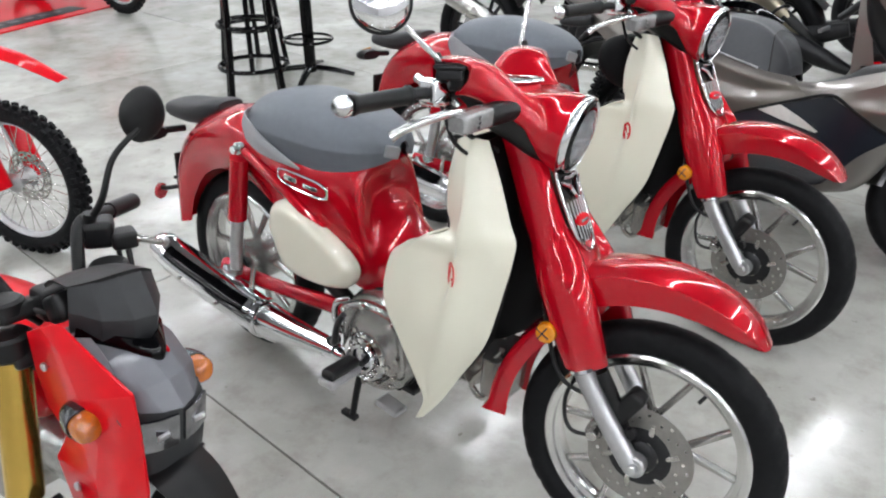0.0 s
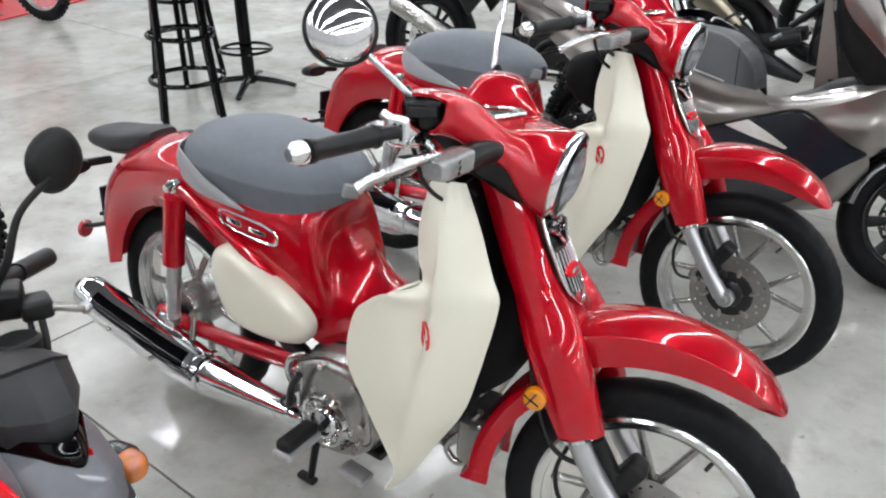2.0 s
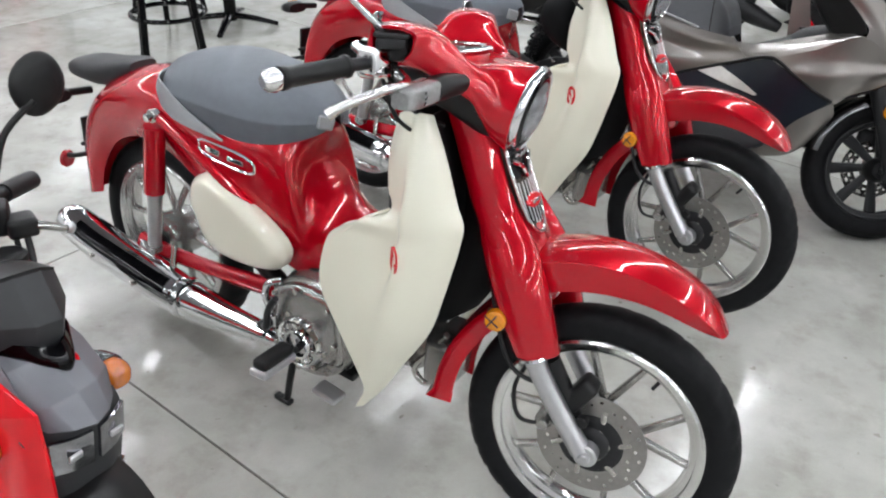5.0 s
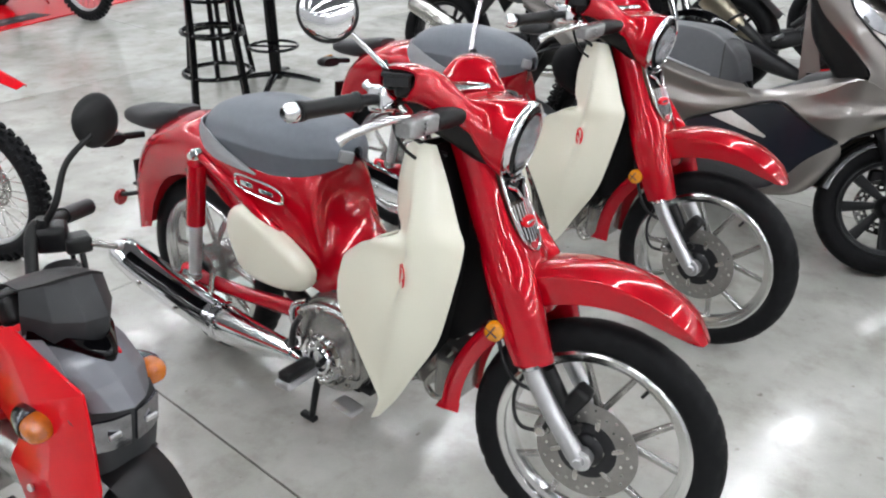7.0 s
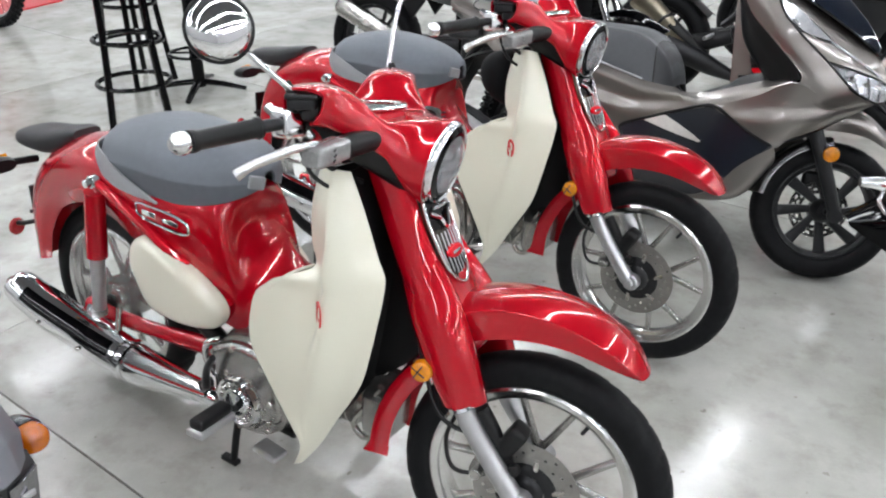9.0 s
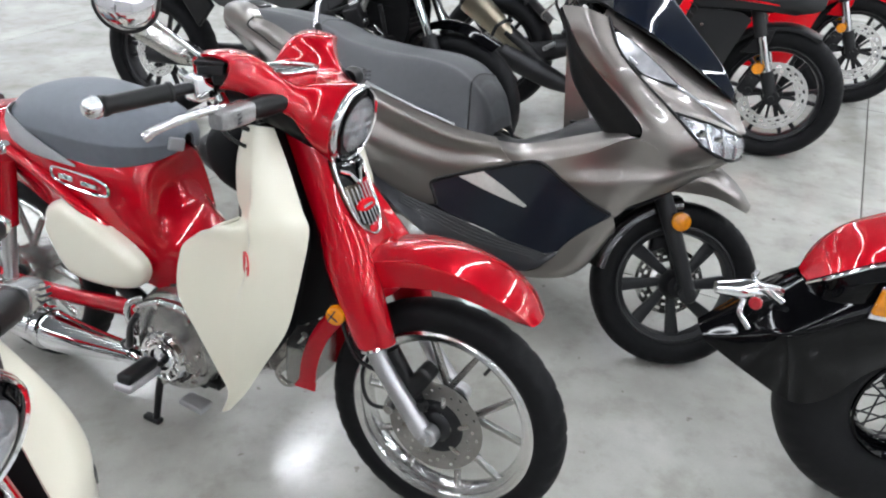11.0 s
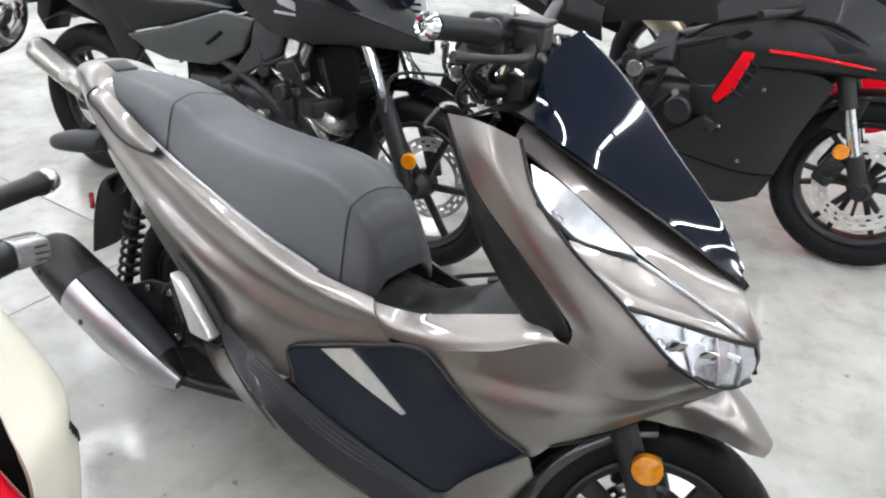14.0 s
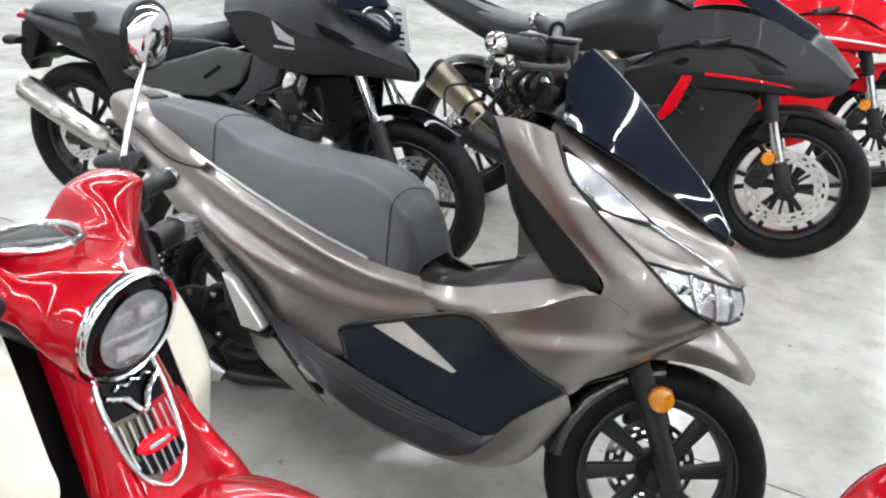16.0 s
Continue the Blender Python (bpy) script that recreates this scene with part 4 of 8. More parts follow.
    part("badge_window", skin(win, 10, 8, 0.003), GLOSS_BLACK, badge, "dark upper field", H)
    part("badge_wing", tube([lay(y, 0.800 + 0.014 * abs(y) / 0.03 - 0.012 * (abs(y) < 0.012), 0.009) for y in (-0.044, -0.030, -0.018, 0, 0.018, 0.030, 0.044)], 0.0042, 8, 30), CHROME, badge, "chrome wing line", H)
    part("badge_stroke", tube([lay(-0.03 + 0.01 * k, 0.824 + 0.004 * (k % 2), 0.008) for k in range(7)], 0.0022, 6, 30), CHROME, badge, "", H)
    for y in (-0.040, -0.0268, -0.0134, 0, 0.0134, 0.0268, 0.040):
        part("badge_rib", tube([lay(y, 0.782, 0.005), lay(y, 0.74, 0.005), lay(y * 0.94, 0.735 - 0.03 * (1 - (abs(y) / 0.05) ** 2), 0.005)], 0.0015, 6, 12), ALLOY, badge, "", H)
    for y in (-0.0335, -0.0201, -0.0067, 0.0067, 0.0201, 0.0335):
        z0, l = 0.722, 0.036 - 0.5 * abs(y)
        part("badge_slot", box(lay(y * 0.97, z0, 0.0035), (0.004, 0.0095, l), 0.001, (0, -27, 0)), GLOSS_BLACK, badge, "", H)
    ob = [oval((front(0.745) + d, 0, 0.745), (0, w, 0), (-0.45 * h, 0, 0.89 * h), 24) for d, w, h in ((0.002, 0.033, 0.0125), (0.009, 0.031, 0.011), (0.010, 0.012, 0.005))]
    part("badge_oval", stack(ob, 3), BRIGHT_RED, badge, "red oval", H)
    part("badge_oval_mark", box((front(0.745) + 0.0105, 0, 0.745), (0.002, 0.036, 0.006), 0.001, (0, -27, 0)), CLEAR_GREY, badge, "", H)
    # headlight nacelle: a pod with two arms that sweep up to the handlebar
    wing = [[(0.80, 0, 0.925), (0.80, 0.05, 0.935), (0.795, 0.08, 0.945), (0.806, 0.11, 0.960), (0.804, 0.15, 0.975), (0.804, 0.175, 0.978)],
            [(0.795, 0, 0.945), (0.79, 0.05, 0.950), (0.784, 0.082, 0.966), (0.802, 0.104, 1.012), (0.800, 0.15, 1.028), (0.802, 0.180, 1.026)],
            [(0.87, 0, 0.965), (0.86, 0.05, 0.967), (0.852, 0.082, 0.980), (0.846, 0.104, 1.034), (0.840, 0.15, 1.044), (0.840, 0.182, 1.040)],
            [(0.955, 0, 0.986), (0.935, 0.045, 0.980), (0.915, 0.080, 0.984), (0.904, 0.106, 1.026), (0.890, 0.15, 1.038), (0.882, 0.182, 1.034)],
            [(1.046, 0, 0.986), (0.990, 0.045, 0.985), (0.960, 0.080, 0.984), (0.936, 0.106, 0.998), (0.903, 0.152, 1.016), (0.884, 0.183, 1.014)],
            [(1.043, 0.060, 0.963), (0.998, 0.074, 0.960), (0.968, 0.094, 0.966), (0.943, 0.113, 0.976), (0.904, 0.158, 0.998), (0.880, 0.184, 1.002)],
            [(1.034, 0.084, 0.905), (0.998, 0.088, 0.916), (0.972, 0.100, 0.932), (0.948, 0.113, 0.952), (0.898, 0.160, 0.984), (0.872, 0.184, 0.991)],
            [(1.024, 0.063, 0.845), (0.995, 0.075, 0.868), (0.975, 0.086, 0.898), (0.955, 0.100, 0.928), (0.895, 0.155, 0.972), (0.862, 0.178, 0.982)],
            [(1.018, 0.0, 0.820), (0.99, 0.02, 0.845), (0.97, 0.04, 0.878), (0.95, 0.06, 0.91), (0.885, 0.14, 0.964), (0.852, 0.172, 0.976)]]
    nac = part("nacelle", both(skin(wing, 36, 46, 0.005)), RED, t, "glossy candy red headlight nacelle", H)
    for s in (-1, 1):
        und = [oval((0.99, s * 0.06, 0.885), (0.03, 0, 0), (0, 0, 0.04), 16), oval((0.94, s * 0.1, 0.925), (0.035, 0, 0), (0, 0, 0.04), 16), oval((0.885, s * 0.135, 0.955), (0.04, 0, 0), (0, 0, 0.035), 16), oval((0.845, s * 0.165, 0.97), (0.03, 0, 0), (0, 0, 0.022), 16)]
        part("arm_cap", stack([oval((0.838, s * 0.170, 1.004), (0.030, 0, 0), (0, 0, 0.020), 18, 3), oval((0.834, s * 0.184, 1.0), (0.032, 0, 0), (0, 0, 0.020), 18, 3), oval((0.830, s * 0.190, 0.998), (0.026, 0, 0), (0, 0, 0.015), 18, 3)], 4), BLACK, nac, "black switch housing", F)
        part("under_cover", stack(und, 5), BLACK, nac, "black handlebar under-cover", F)
        # turn signal
        sg = [oval((0.914, s * 0.194, 0.948), (0.020, 0, 0), (0, 0, 0.018), 16, 5), oval((0.912, s * 0.20, 0.947), (0.021, 0, 0), (0, 0, 0.019), 16, 5), oval((0.896, s * 0.243, 0.938), (0.020, 0, 0), (0, 0, 0.018), 16, 5), oval((0.891, s * 0.254, 0.935), (0.016, 0, 0), (0, 0, 0.014), 16, 4)]
        sig = part("turn_signal", stack(sg, 4), SIGNAL_LENS, t, "clear-lensed front turn signal", F)
        part("signal_body", stack([oval((0.94, s * 0.12, 0.955), (0.02, 0, 0), (0, 0, 0.02), 14), oval((0.922, s * 0.17, 0.95), (0.023, 0, 0), (0, 0, 0.022), 14), oval((0.914, s * 0.192, 0.946), (0.022, 0, 0), (0, 0, 0.02), 14)], 4), BLACK, sig, "", F)
        for k in (-1, 0, 1):
            part("signal_mark", box((0.9235 - 0.001 * abs(k), s * 0.222, 0.9425 + 0.009 * k), (0.003, 0.034, 0.003), 0.001, (0, 0, -19 * s)), DARK_METAL, sig, "", F)
        # bar, grip, switch block, mirror
        out = 0.024 if s < 0 else 0.0
        bar = part("handlebar", tube([(0.86, s * 0.12, 0.965), (0.815, s * 0.19, 0.974), (0.79, s * 0.25, 0.972)], 0.011), DARK_METAL, t, "", F)
        part("grip", lathe([(0.0, 0), (0.019, 0), (0.0195, 0.006), (0.0165, 0.01), (0.0165, 0.115), (0.019, 0.12), (0.019, 0.128), (0, 0.128)], (0.797 - out * 0.37, s * (0.225 + out * 0.93), 0.9725 - out * 0.09), (-0.37, s * 0.93, -0.09), 20), BLACK, bar, "black rubber grip", F)
        part("bar_end", lathe([(0.0, 0.03), (0.01, 0.03), (0.017, 0.022), (0.0195, 0.01), (0.016, 0), (0, 0)], (0.749 - out * 0.37, s * (0.345 + out * 0.93), 0.961 - out * 0.09), (-0.37, s * 0.93, -0.09), 20), CHROME, bar, "chrome bar end", F)
        part("switch_block", add(box((0.812, s * 0.198, 0.975), (0.05, 0.045, 0.052), 0.01, (0, -8, 20 * s)), disc(0.009, 0.03, (0.80, s * 0.205, 0.985), (-0.8, 0, 0.4), 12)), CHROME if s < 0 else DARK_METAL, bar, "", F)
        mc = (0.742, -0.290, 1.128) if s < 0 else (0.778, 0.292, 1.222)
        face = (0.63, -0.75, 0.20) if s < 0 else (0.93, 0.08, -0.02)
        stalk = part("mirror", lathe([(0.0, 0.024), (0.026, 0.022), (0.043, 0.015), (0.052, 0.004), (0.054, -0.004), (0.05, -0.007)], mc, face, 32), CHROME, t, "round chrome-backed mirror", F)
        part("mirror_rim", lathe([(0.05, -0.008), (0.0555, -0.006), (0.0555, 0.004), (0.051, 0.006)], mc, face, 32, closed=True), BLACK, stalk, "", F)
        part("mirror_glass", disc(0.049, 0.004, tuple(p - 0.0035 * q for p, q in zip(mc, face)), tuple(-q for q in face), 32), MIRROR, stalk, "mirror glass", F)
        stem = [(0.820, s * 0.197, 1.03), (0.79, s * 0.238, 1.07), (0.757, s * 0.275, 1.112)] if s < 0 else [(0.80, s * 0.203, 1.035), (0.79, s * 0.24, 1.11), (0.787, s * 0.278, 1.19)]
        part("mirror_stem", tube(stem, [0.0055, 0.005, 0.0045], 10), CHROME, stalk, "", F)
        part("mirror_base", tube([(0.824, s * 0.195, 0.985), (0.822, s * 0.195, 1.015), (0.808, s * 0.2, 1.045)], [0.013, 0.011, 0.007], 12), BLACK, stalk, "", F)
    part("brake_lever", tube([(0.858, -0.195, 0.962), (0.884, -0.222, 0.955), (0.874, -0.278, 0.953), (0.836, -0.335, 0.931), (0.818, -0.352, 0.915)], [0.011, 0.010, 0.008, 0.0075, 0.010], 12), POLISHED, t, "silver brake lever", F)
    part("master_cylinder", add(box((0.838, -0.192, 1.012), (0.050, 0.034, 0.02), 0.005, (0, -4, 20)), box((0.838, -0.192, 1.025), (0.058, 0.040, 0.008), 0.003, (0, -4, 20))), DARK_METAL, t, "", F)
    for pts, r in (([(0.84, -0.19, 0.95), (0.86, -0.15, 0.90), (0.9, -0.08, 0.86)], 0.005), ([(0.83, -0.2, 0.95), (0.85, -0.17, 0.88), (0.89, -0.1, 0.83)], 0.004)):
        part("control_cable", tube(pts, r), BLACK, t, "", F)
    # headlight
    hl = add(lathe([(0.0775, 0.001), (0.081, 0.004), (0.0845, 0.001), (0.0865, -0.006), (0.0865, -0.011), (0.08, -0.013), (0.077, -0.01), (0.0765, -0.006)], (0, 0, 0.0), (1, 0, 0), 44, closed=True))
    ring = part("headlight", hl, CHROME, t, "round headlight with a chrome ring", H @ N)
    part("lamp_band", lathe([(0.060, 0.007), (0.068, 0.006), (0.0775, 0.001), (0.0775, -0.012), (0.060, -0.012)], (0, 0, 0), (1, 0, 0), 44, closed=True), GLOSS_BLACK, ring, "black inner band", H @ N)
    part("lamp_bowl", lathe([(0.0, -0.026), (0.03, -0.024), (0.052, -0.012), (0.060, 0.002)], (0, 0, 0), (1, 0, 0), 32), LAMP_SHELL, ring, "silvered lamp bowl", H @ N)
    part("lamp_divider", add(box((0.0, 0, 0.0), (0.012, 0.112, 0.008), 0.002), box((-0.006, -0.02, 0.022), (0.012, 0.03, 0.02), 0.004), box((-0.006, 0.02, 0.022), (0.012, 0.03, 0.02), 0.004), box((-0.006, 0, -0.03), (0.01, 0.05, 0.024), 0.006)), CLEAR_GREY, ring, "", H @ N)
    lens = part("lamp_glass", lathe([(0, 0.022), (0.03, 0.0185), (0.05, 0.012), (0.061, 0.006)], (0, 0, 0), (1, 0, 0), 36), LENS, ring, "clear lens", H @ N)
    lens.visible_shadow = False
    # meter
    tri_ring = lambda x, z, a, w: [(x + a * u - 0.0, w * v, z + 0.16 * a * u) for u, v in ((1, 0), (0.8, 0.45), (0.35, 0.8), (-0.2, 1.0), (-0.65, 0.95), (-0.9, 0.6), (-0.95, 0), (-0.9, -0.6), (-0.65, -0.95), (-0.2, -1.0), (0.35, -0.8), (0.8, -0.45))]
    smooth = lambda ring: crs(ring + ring[:1], 49)[:-1]
    met = part("meter", stack([smooth(tri_ring(0.872, 0.955, 0.080, 0.070)), smooth(tri_ring(0.872, 0.978, 0.078, 0.068)), smooth(tri_ring(0.872, 0.984, 0.072, 0.063))], 3), RED, t, "meter under dark glass with a chrome rim", H)
    edge = smooth(tri_ring(0.872, 0.989, 0.076, 0.067))
    part("meter_rim", tube([tuple(p) for p in edge] + [tuple(edge[0])], 0.0058, 8, 80), POLISHED, met, "chrome rim", H)
    part("meter_glass", stack([smooth(tri_ring(0.872, 0.985, 0.073, 0.064)), smooth(tri_ring(0.871, 0.992, 0.06, 0.052)), smooth(tri_ring(0.868, 0.9955, 0.03, 0.026)), smooth(tri_ring(0.868, 0.996, 0.005, 0.005))], 3), METER_GLASS, met, "dark meter glass", H)
    # tail
    tail = part("tail_lamp", loft([(-0.325, 0, 0.70, 0.05, 0.016, 0.016, 2.8), (-0.30, 0, 0.702, 0.066, 0.026, 0.028, 2.8), (-0.2, 0, 0.712, 0.07, 0.03, 0.04, 2.8), (-0.11, 0, 0.738, 0.058, 0.022, 0.04, 2.8), (-0.07, 0, 0.75, 0.04, 0.012, 0.02, 2.6)], 22, 5), CHARCOAL, t, "dark tail lamp housing")
    part("tail_lens", loft([(-0.336, 0, 0.698, 0.03, 0.01, 0.012, 2.6), (-0.322, 0, 0.70, 0.052, 0.017, 0.018, 2.8), (-0.30, 0, 0.702, 0.06, 0.02, 0.02, 2.8)], 18, 4), RED_LENS, tail, "red tail lens")
    part("plate_bracket", add(box((-0.305, 0, 0.5), (0.012, 0.11, 0.12), 0.004), tube([(-0.285, -0.05, 0.46), (-0.33, -0.07, 0.445), (-0.37, -0.075, 0.435)], 0.007), tube([(-0.285, -0.05, 0.49), (-0.31, -0.06, 0.482)], 0.006)), BLACK, tail)
    part("rear_reflector", disc(0.026, 0.014, (-0.365, -0.075, 0.425), (-1, -0.3, 0), 24), RED_LENS, tail, "round red reflector")
    return t


cub_a = cub(pose(-0.679, 2.056, 0, -4.0, 0, -16.55), 11.5, "red and cream step-through motorcycle with a grey saddle")
cub_b = cub(pose(-0.514, 3.027, 0, -4.9, 0, -17.9), 1.0, "red and cream step-through motorcycle beside the grey scooter")


def hanging_bag(m):
    """A slack black bag on the hook behind the leg shield."""
    t = root("hanging_bag", m, "slack black bag hanging behind the leg shield", "bag")
    part("bag_body", loft([(0.69, -0.02, 0.80, 0.02, 0.02, 0.02, 2.2), (0.71, -0.025, 0.80, 0.05, 0.05, 0.04, 2.3), (0.75, -0.03, 0.80, 0.075, 0.07, 0.07, 2.4), (0.80, -0.03, 0.80, 0.085, 0.08, 0.09, 2.3), (0.838, -0.02, 0.795, 0.07, 0.08, 0.09, 2.2), (0.848, -0.02, 0.79, 0.04, 0.06, 0.06, 2.2)], 26, 5), DEEP_BLACK, t)
    part("bag_strap", tube([(0.82, -0.05, 0.86), (0.84, -0.04, 0.89), (0.85, -0.02, 0.87)], 0.006, 8), BLACK, t)
    return t


hanging_bag(pose(-0.514, 3.027, 0, -4.9, 0, -17.9))


# ---- the grey scooter ----
def scooter(m):
    t = root("maxi_scooter", m, "grey bronze scooter with a smoked screen and black seat", "scooter")
    mir = lambda c: [(x, -y, z) for x, y, z in c]
    F = steered(17, 27, 1.398)
    # the wheel leans a little more than its fork
    FW = Matrix.Translation((-0.005, 0, 0.528)) @ Matrix.Rotation(radians(-4), 4, 'X') @ Matrix.Translation((0, 0, -0.55)) @ steered(28, 27, 1.398)

    def wheel(c, r, w, bead, xf=None):
        hub = part("wheel", add(lathe([(0, -0.06), (0.03, -0.06), (0.045, -0.03), (0.045, 0.03), (0.03, 0.06), (0, 0.06)], c), disc(0.013, 0.016, (c[0], -0.075, c[2]), (0, 1, 0), 8)), DARK_METAL, t, "black cast wheel with broad spokes", xf)
        part("tyre", tyre(c, r, w, bead - 0.004, seg=84), RUBBER, hub, "black tyre", xf)
        part("rim", lathe([(bead - 0.002, -0.038), (bead + 0.004, -0.036), (bead - 0.003, -0.03), (bead - 0.018, -0.024), (bead - 0.024, 0), (bead - 0.018, 0.024), (bead - 0.003, 0.03), (bead + 0.004, 0.036), (bead - 0.002, 0.038), (bead - 0.012, 0)], c, (0, 1, 0), 72, closed=True), MATTE, hub, "black rim", xf)
        for i in range(8):
            a = 2 * math.pi * i / 8
            part("spoke", spoke_bar(c, 0.036, bead - 0.016, a, a + 0.2, 0.013, 0.022, 0.012), MATTE, hub, "", xf)
        part("brake_disc", rotor(c, 0.06, 0.105, 1, 0.042), STEEL, hub, "drilled steel disc", xf)
        part("valve", tube([(c[0] + 0.09, 0, c[2] + 0.125), (c[0] + 0.08, -0.012, c[2] + 0.1)], 0.004, 8), BLACK, hub, "", xf)
        return hub

    wheel((1.272, 0, 0.256), 0.25, 0.092, 0.176, FW)
    wheel((0.0, 0, 0.262), 0.262, 0.118, 0.178)
    # body side panels from the tail to the floorboard
    for s in (-1, 1):
        dip = lambda x, z: 0.1 * max(0, 1 - ((x - 0.66) / 0.17) ** 2) if s > 0 and z > 0.5 else 0
        side = lambda rows: [[(x, s * y, z - dip(x, z)) for x, y, z in r] for r in rows]
        bp = [[(-0.455, 0.03, 0.80), (-0.25, 0.106, 0.79), (0.0, 0.146, 0.733), (0.2, 0.165, 0.684), (0.4, 0.174, 0.638), (0.56, 0.174, 0.607), (0.70, 0.168, 0.60)],
              [(-0.462, 0.042, 0.785), (-0.245, 0.126, 0.768), (0.0, 0.168, 0.706), (0.2, 0.189, 0.655), (0.4, 0.199, 0.608), (0.57, 0.196, 0.577), (0.72, 0.188, 0.582)],
              [(-0.46, 0.048, 0.768), (-0.235, 0.131, 0.735), (-0.01, 0.166, 0.662), (0.18, 0.183, 0.602), (0.38, 0.193, 0.555), (0.56, 0.192, 0.535), (0.745, 0.192, 0.560)],
              [(-0.455, 0.05, 0.756), (-0.225, 0.143, 0.705), (-0.02, 0.182, 0.618), (0.16, 0.204, 0.548), (0.37, 0.211, 0.498), (0.56, 0.206, 0.487), (0.77, 0.197, 0.540)],
              [(-0.448, 0.05, 0.746), (-0.215, 0.136, 0.675), (-0.03, 0.166, 0.578), (0.14, 0.184, 0.492), (0.35, 0.200, 0.425), (0.54, 0.205, 0.415), (0.775, 0.197, 0.525)],
              [(-0.44, 0.05, 0.738), (-0.205, 0.132, 0.640), (-0.03, 0.160, 0.535), (0.13, 0.178, 0.440), (0.34, 0.200, 0.352), (0.55, 0.210, 0.362), (0.78, 0.195, 0.510)]]
        part("side_panel", skin(side(bp), 60, 50, 0.005), BRONZE, t, "grey bronze metallic side panel")
        part("seat_trim", tube([(x, s * (y + 0.003), z - dip(x, z) + 0.004) for x, y, z in bp[0][1:6 if s < 0 else 5]], 0.004, 8, 40), ALLOY, t, "thin silver trim line")
        grab = [[(-0.262, 0.112, 0.803), (-0.18, 0.130, 0.800), (-0.08, 0.148, 0.776), (0.0, 0.158, 0.748), (0.045, 0.164, 0.733)], [(-0.272, 0.130, 0.788), (-0.19, 0.150, 0.775), (-0.10, 0.168, 0.750), (-0.02, 0.176, 0.732), (0.04, 0.176, 0.725)], [(-0.262, 0.140, 0.772), (-0.20, 0.150, 0.753), (-0.125, 0.166, 0.728), (-0.05, 0.174, 0.714), (0.035, 0.178, 0.718)]]
        part("grab_panel", skin(side(grab), 20, 10, 0.008), BRONZE, t, "grey bronze grab panel")
        edge = [(x, s * (y + 0.001), z) for x, y, z in grab[0][:1] + [grab[1][0]] + grab[2] + [grab[0][-1]]]
        part("grab_seam", tube(edge, 0.003, 6, 40), BLACK, t)
        # dark navy side well with a pale wedge
        nv = [[(0.520, 0.212, 0.428), (0.62, 0.212, 0.475), (0.73, 0.213, 0.522), (0.85, 0.213, 0.567)],
              [(0.535, 0.222, 0.397), (0.67, 0.222, 0.438), (0.80, 0.224, 0.482), (0.935, 0.222, 0.532)],
              [(0.552, 0.230, 0.366), (0.70, 0.231, 0.388), (0.86, 0.234, 0.420), (1.02, 0.226, 0.493)],
              [(0.60, 0.236, 0.352), (0.72, 0.240, 0.337), (0.935, 0.245, 0.318), (1.085, 0.215, 0.468)]]
        well = part("side_well", skin(side(nv), 28, 18, 0.004), NAVY, t, "dark navy floorboard side panel")
        wedge = [[(0.606, 0.2155, 0.469), (0.642, 0.2158, 0.486), (0.686, 0.2162, 0.504)], [(0.722, 0.2285, 0.449), (0.746, 0.2288, 0.460), (0.774, 0.2292, 0.473)], [(0.838, 0.2375, 0.434), (0.842, 0.2375, 0.437), (0.846, 0.2377, 0.440)]]
        part("pale_wedge", skin(side(wedge), 8, 8, 0.004), PALE_DISC, well, "pale silver wedge")
        rim = [(0.552, s * 0.230, 0.366), (0.535, s * 0.221, 0.397), (0.522, s * 0.212, 0.430), (0.62, s * 0.213, 0.478), (0.73, s * 0.214, 0.526), (0.852, s * 0.214, 0.570), (0.937, s * 0.222, 0.535), (1.022, s * 0.226, 0.496), (1.085, s * 0.217, 0.472)]
        part("well_edge", tube(rim, 0.006, 8, 50), BLACK, well)
        # black floorboard
        fb = [[(0.30, 0.200, 0.392), (0.42, 0.212, 0.362), (0.555, 0.229, 0.353), (0.72, 0.241, 0.333), (0.935, 0.246, 0.312), (1.09, 0.216, 0.462)],
              [(0.33, 0.232, 0.375), (0.43, 0.243, 0.335), (0.56, 0.253, 0.302), (0.72, 0.259, 0.278), (0.915, 0.258, 0.287), (1.09, 0.222, 0.468)],
              [(0.36, 0.245, 0.360), (0.43, 0.258, 0.325), (0.58, 0.265, 0.266), (0.74, 0.268, 0.246), (0.905, 0.263, 0.266), (1.09, 0.224, 0.476)]]
        board = part("floorboard", skin(side(fb), 36, 10, 0.006), FOOT_RUBBER, t, "black floorboard with ribbed rubber")
        for k in range(4):
            f = 0.2 + 0.18 * k
            part("floorboard_rib", tube([(x, s * (y * (1 - f) + y2 * f + 0.002), z * (1 - f) + z2 * f + 0.004) for (x, y, z), (_, y2, z2) in list(zip(fb[0], fb[1]))[1:5]], 0.004, 6, 24), CHARCOAL, board)
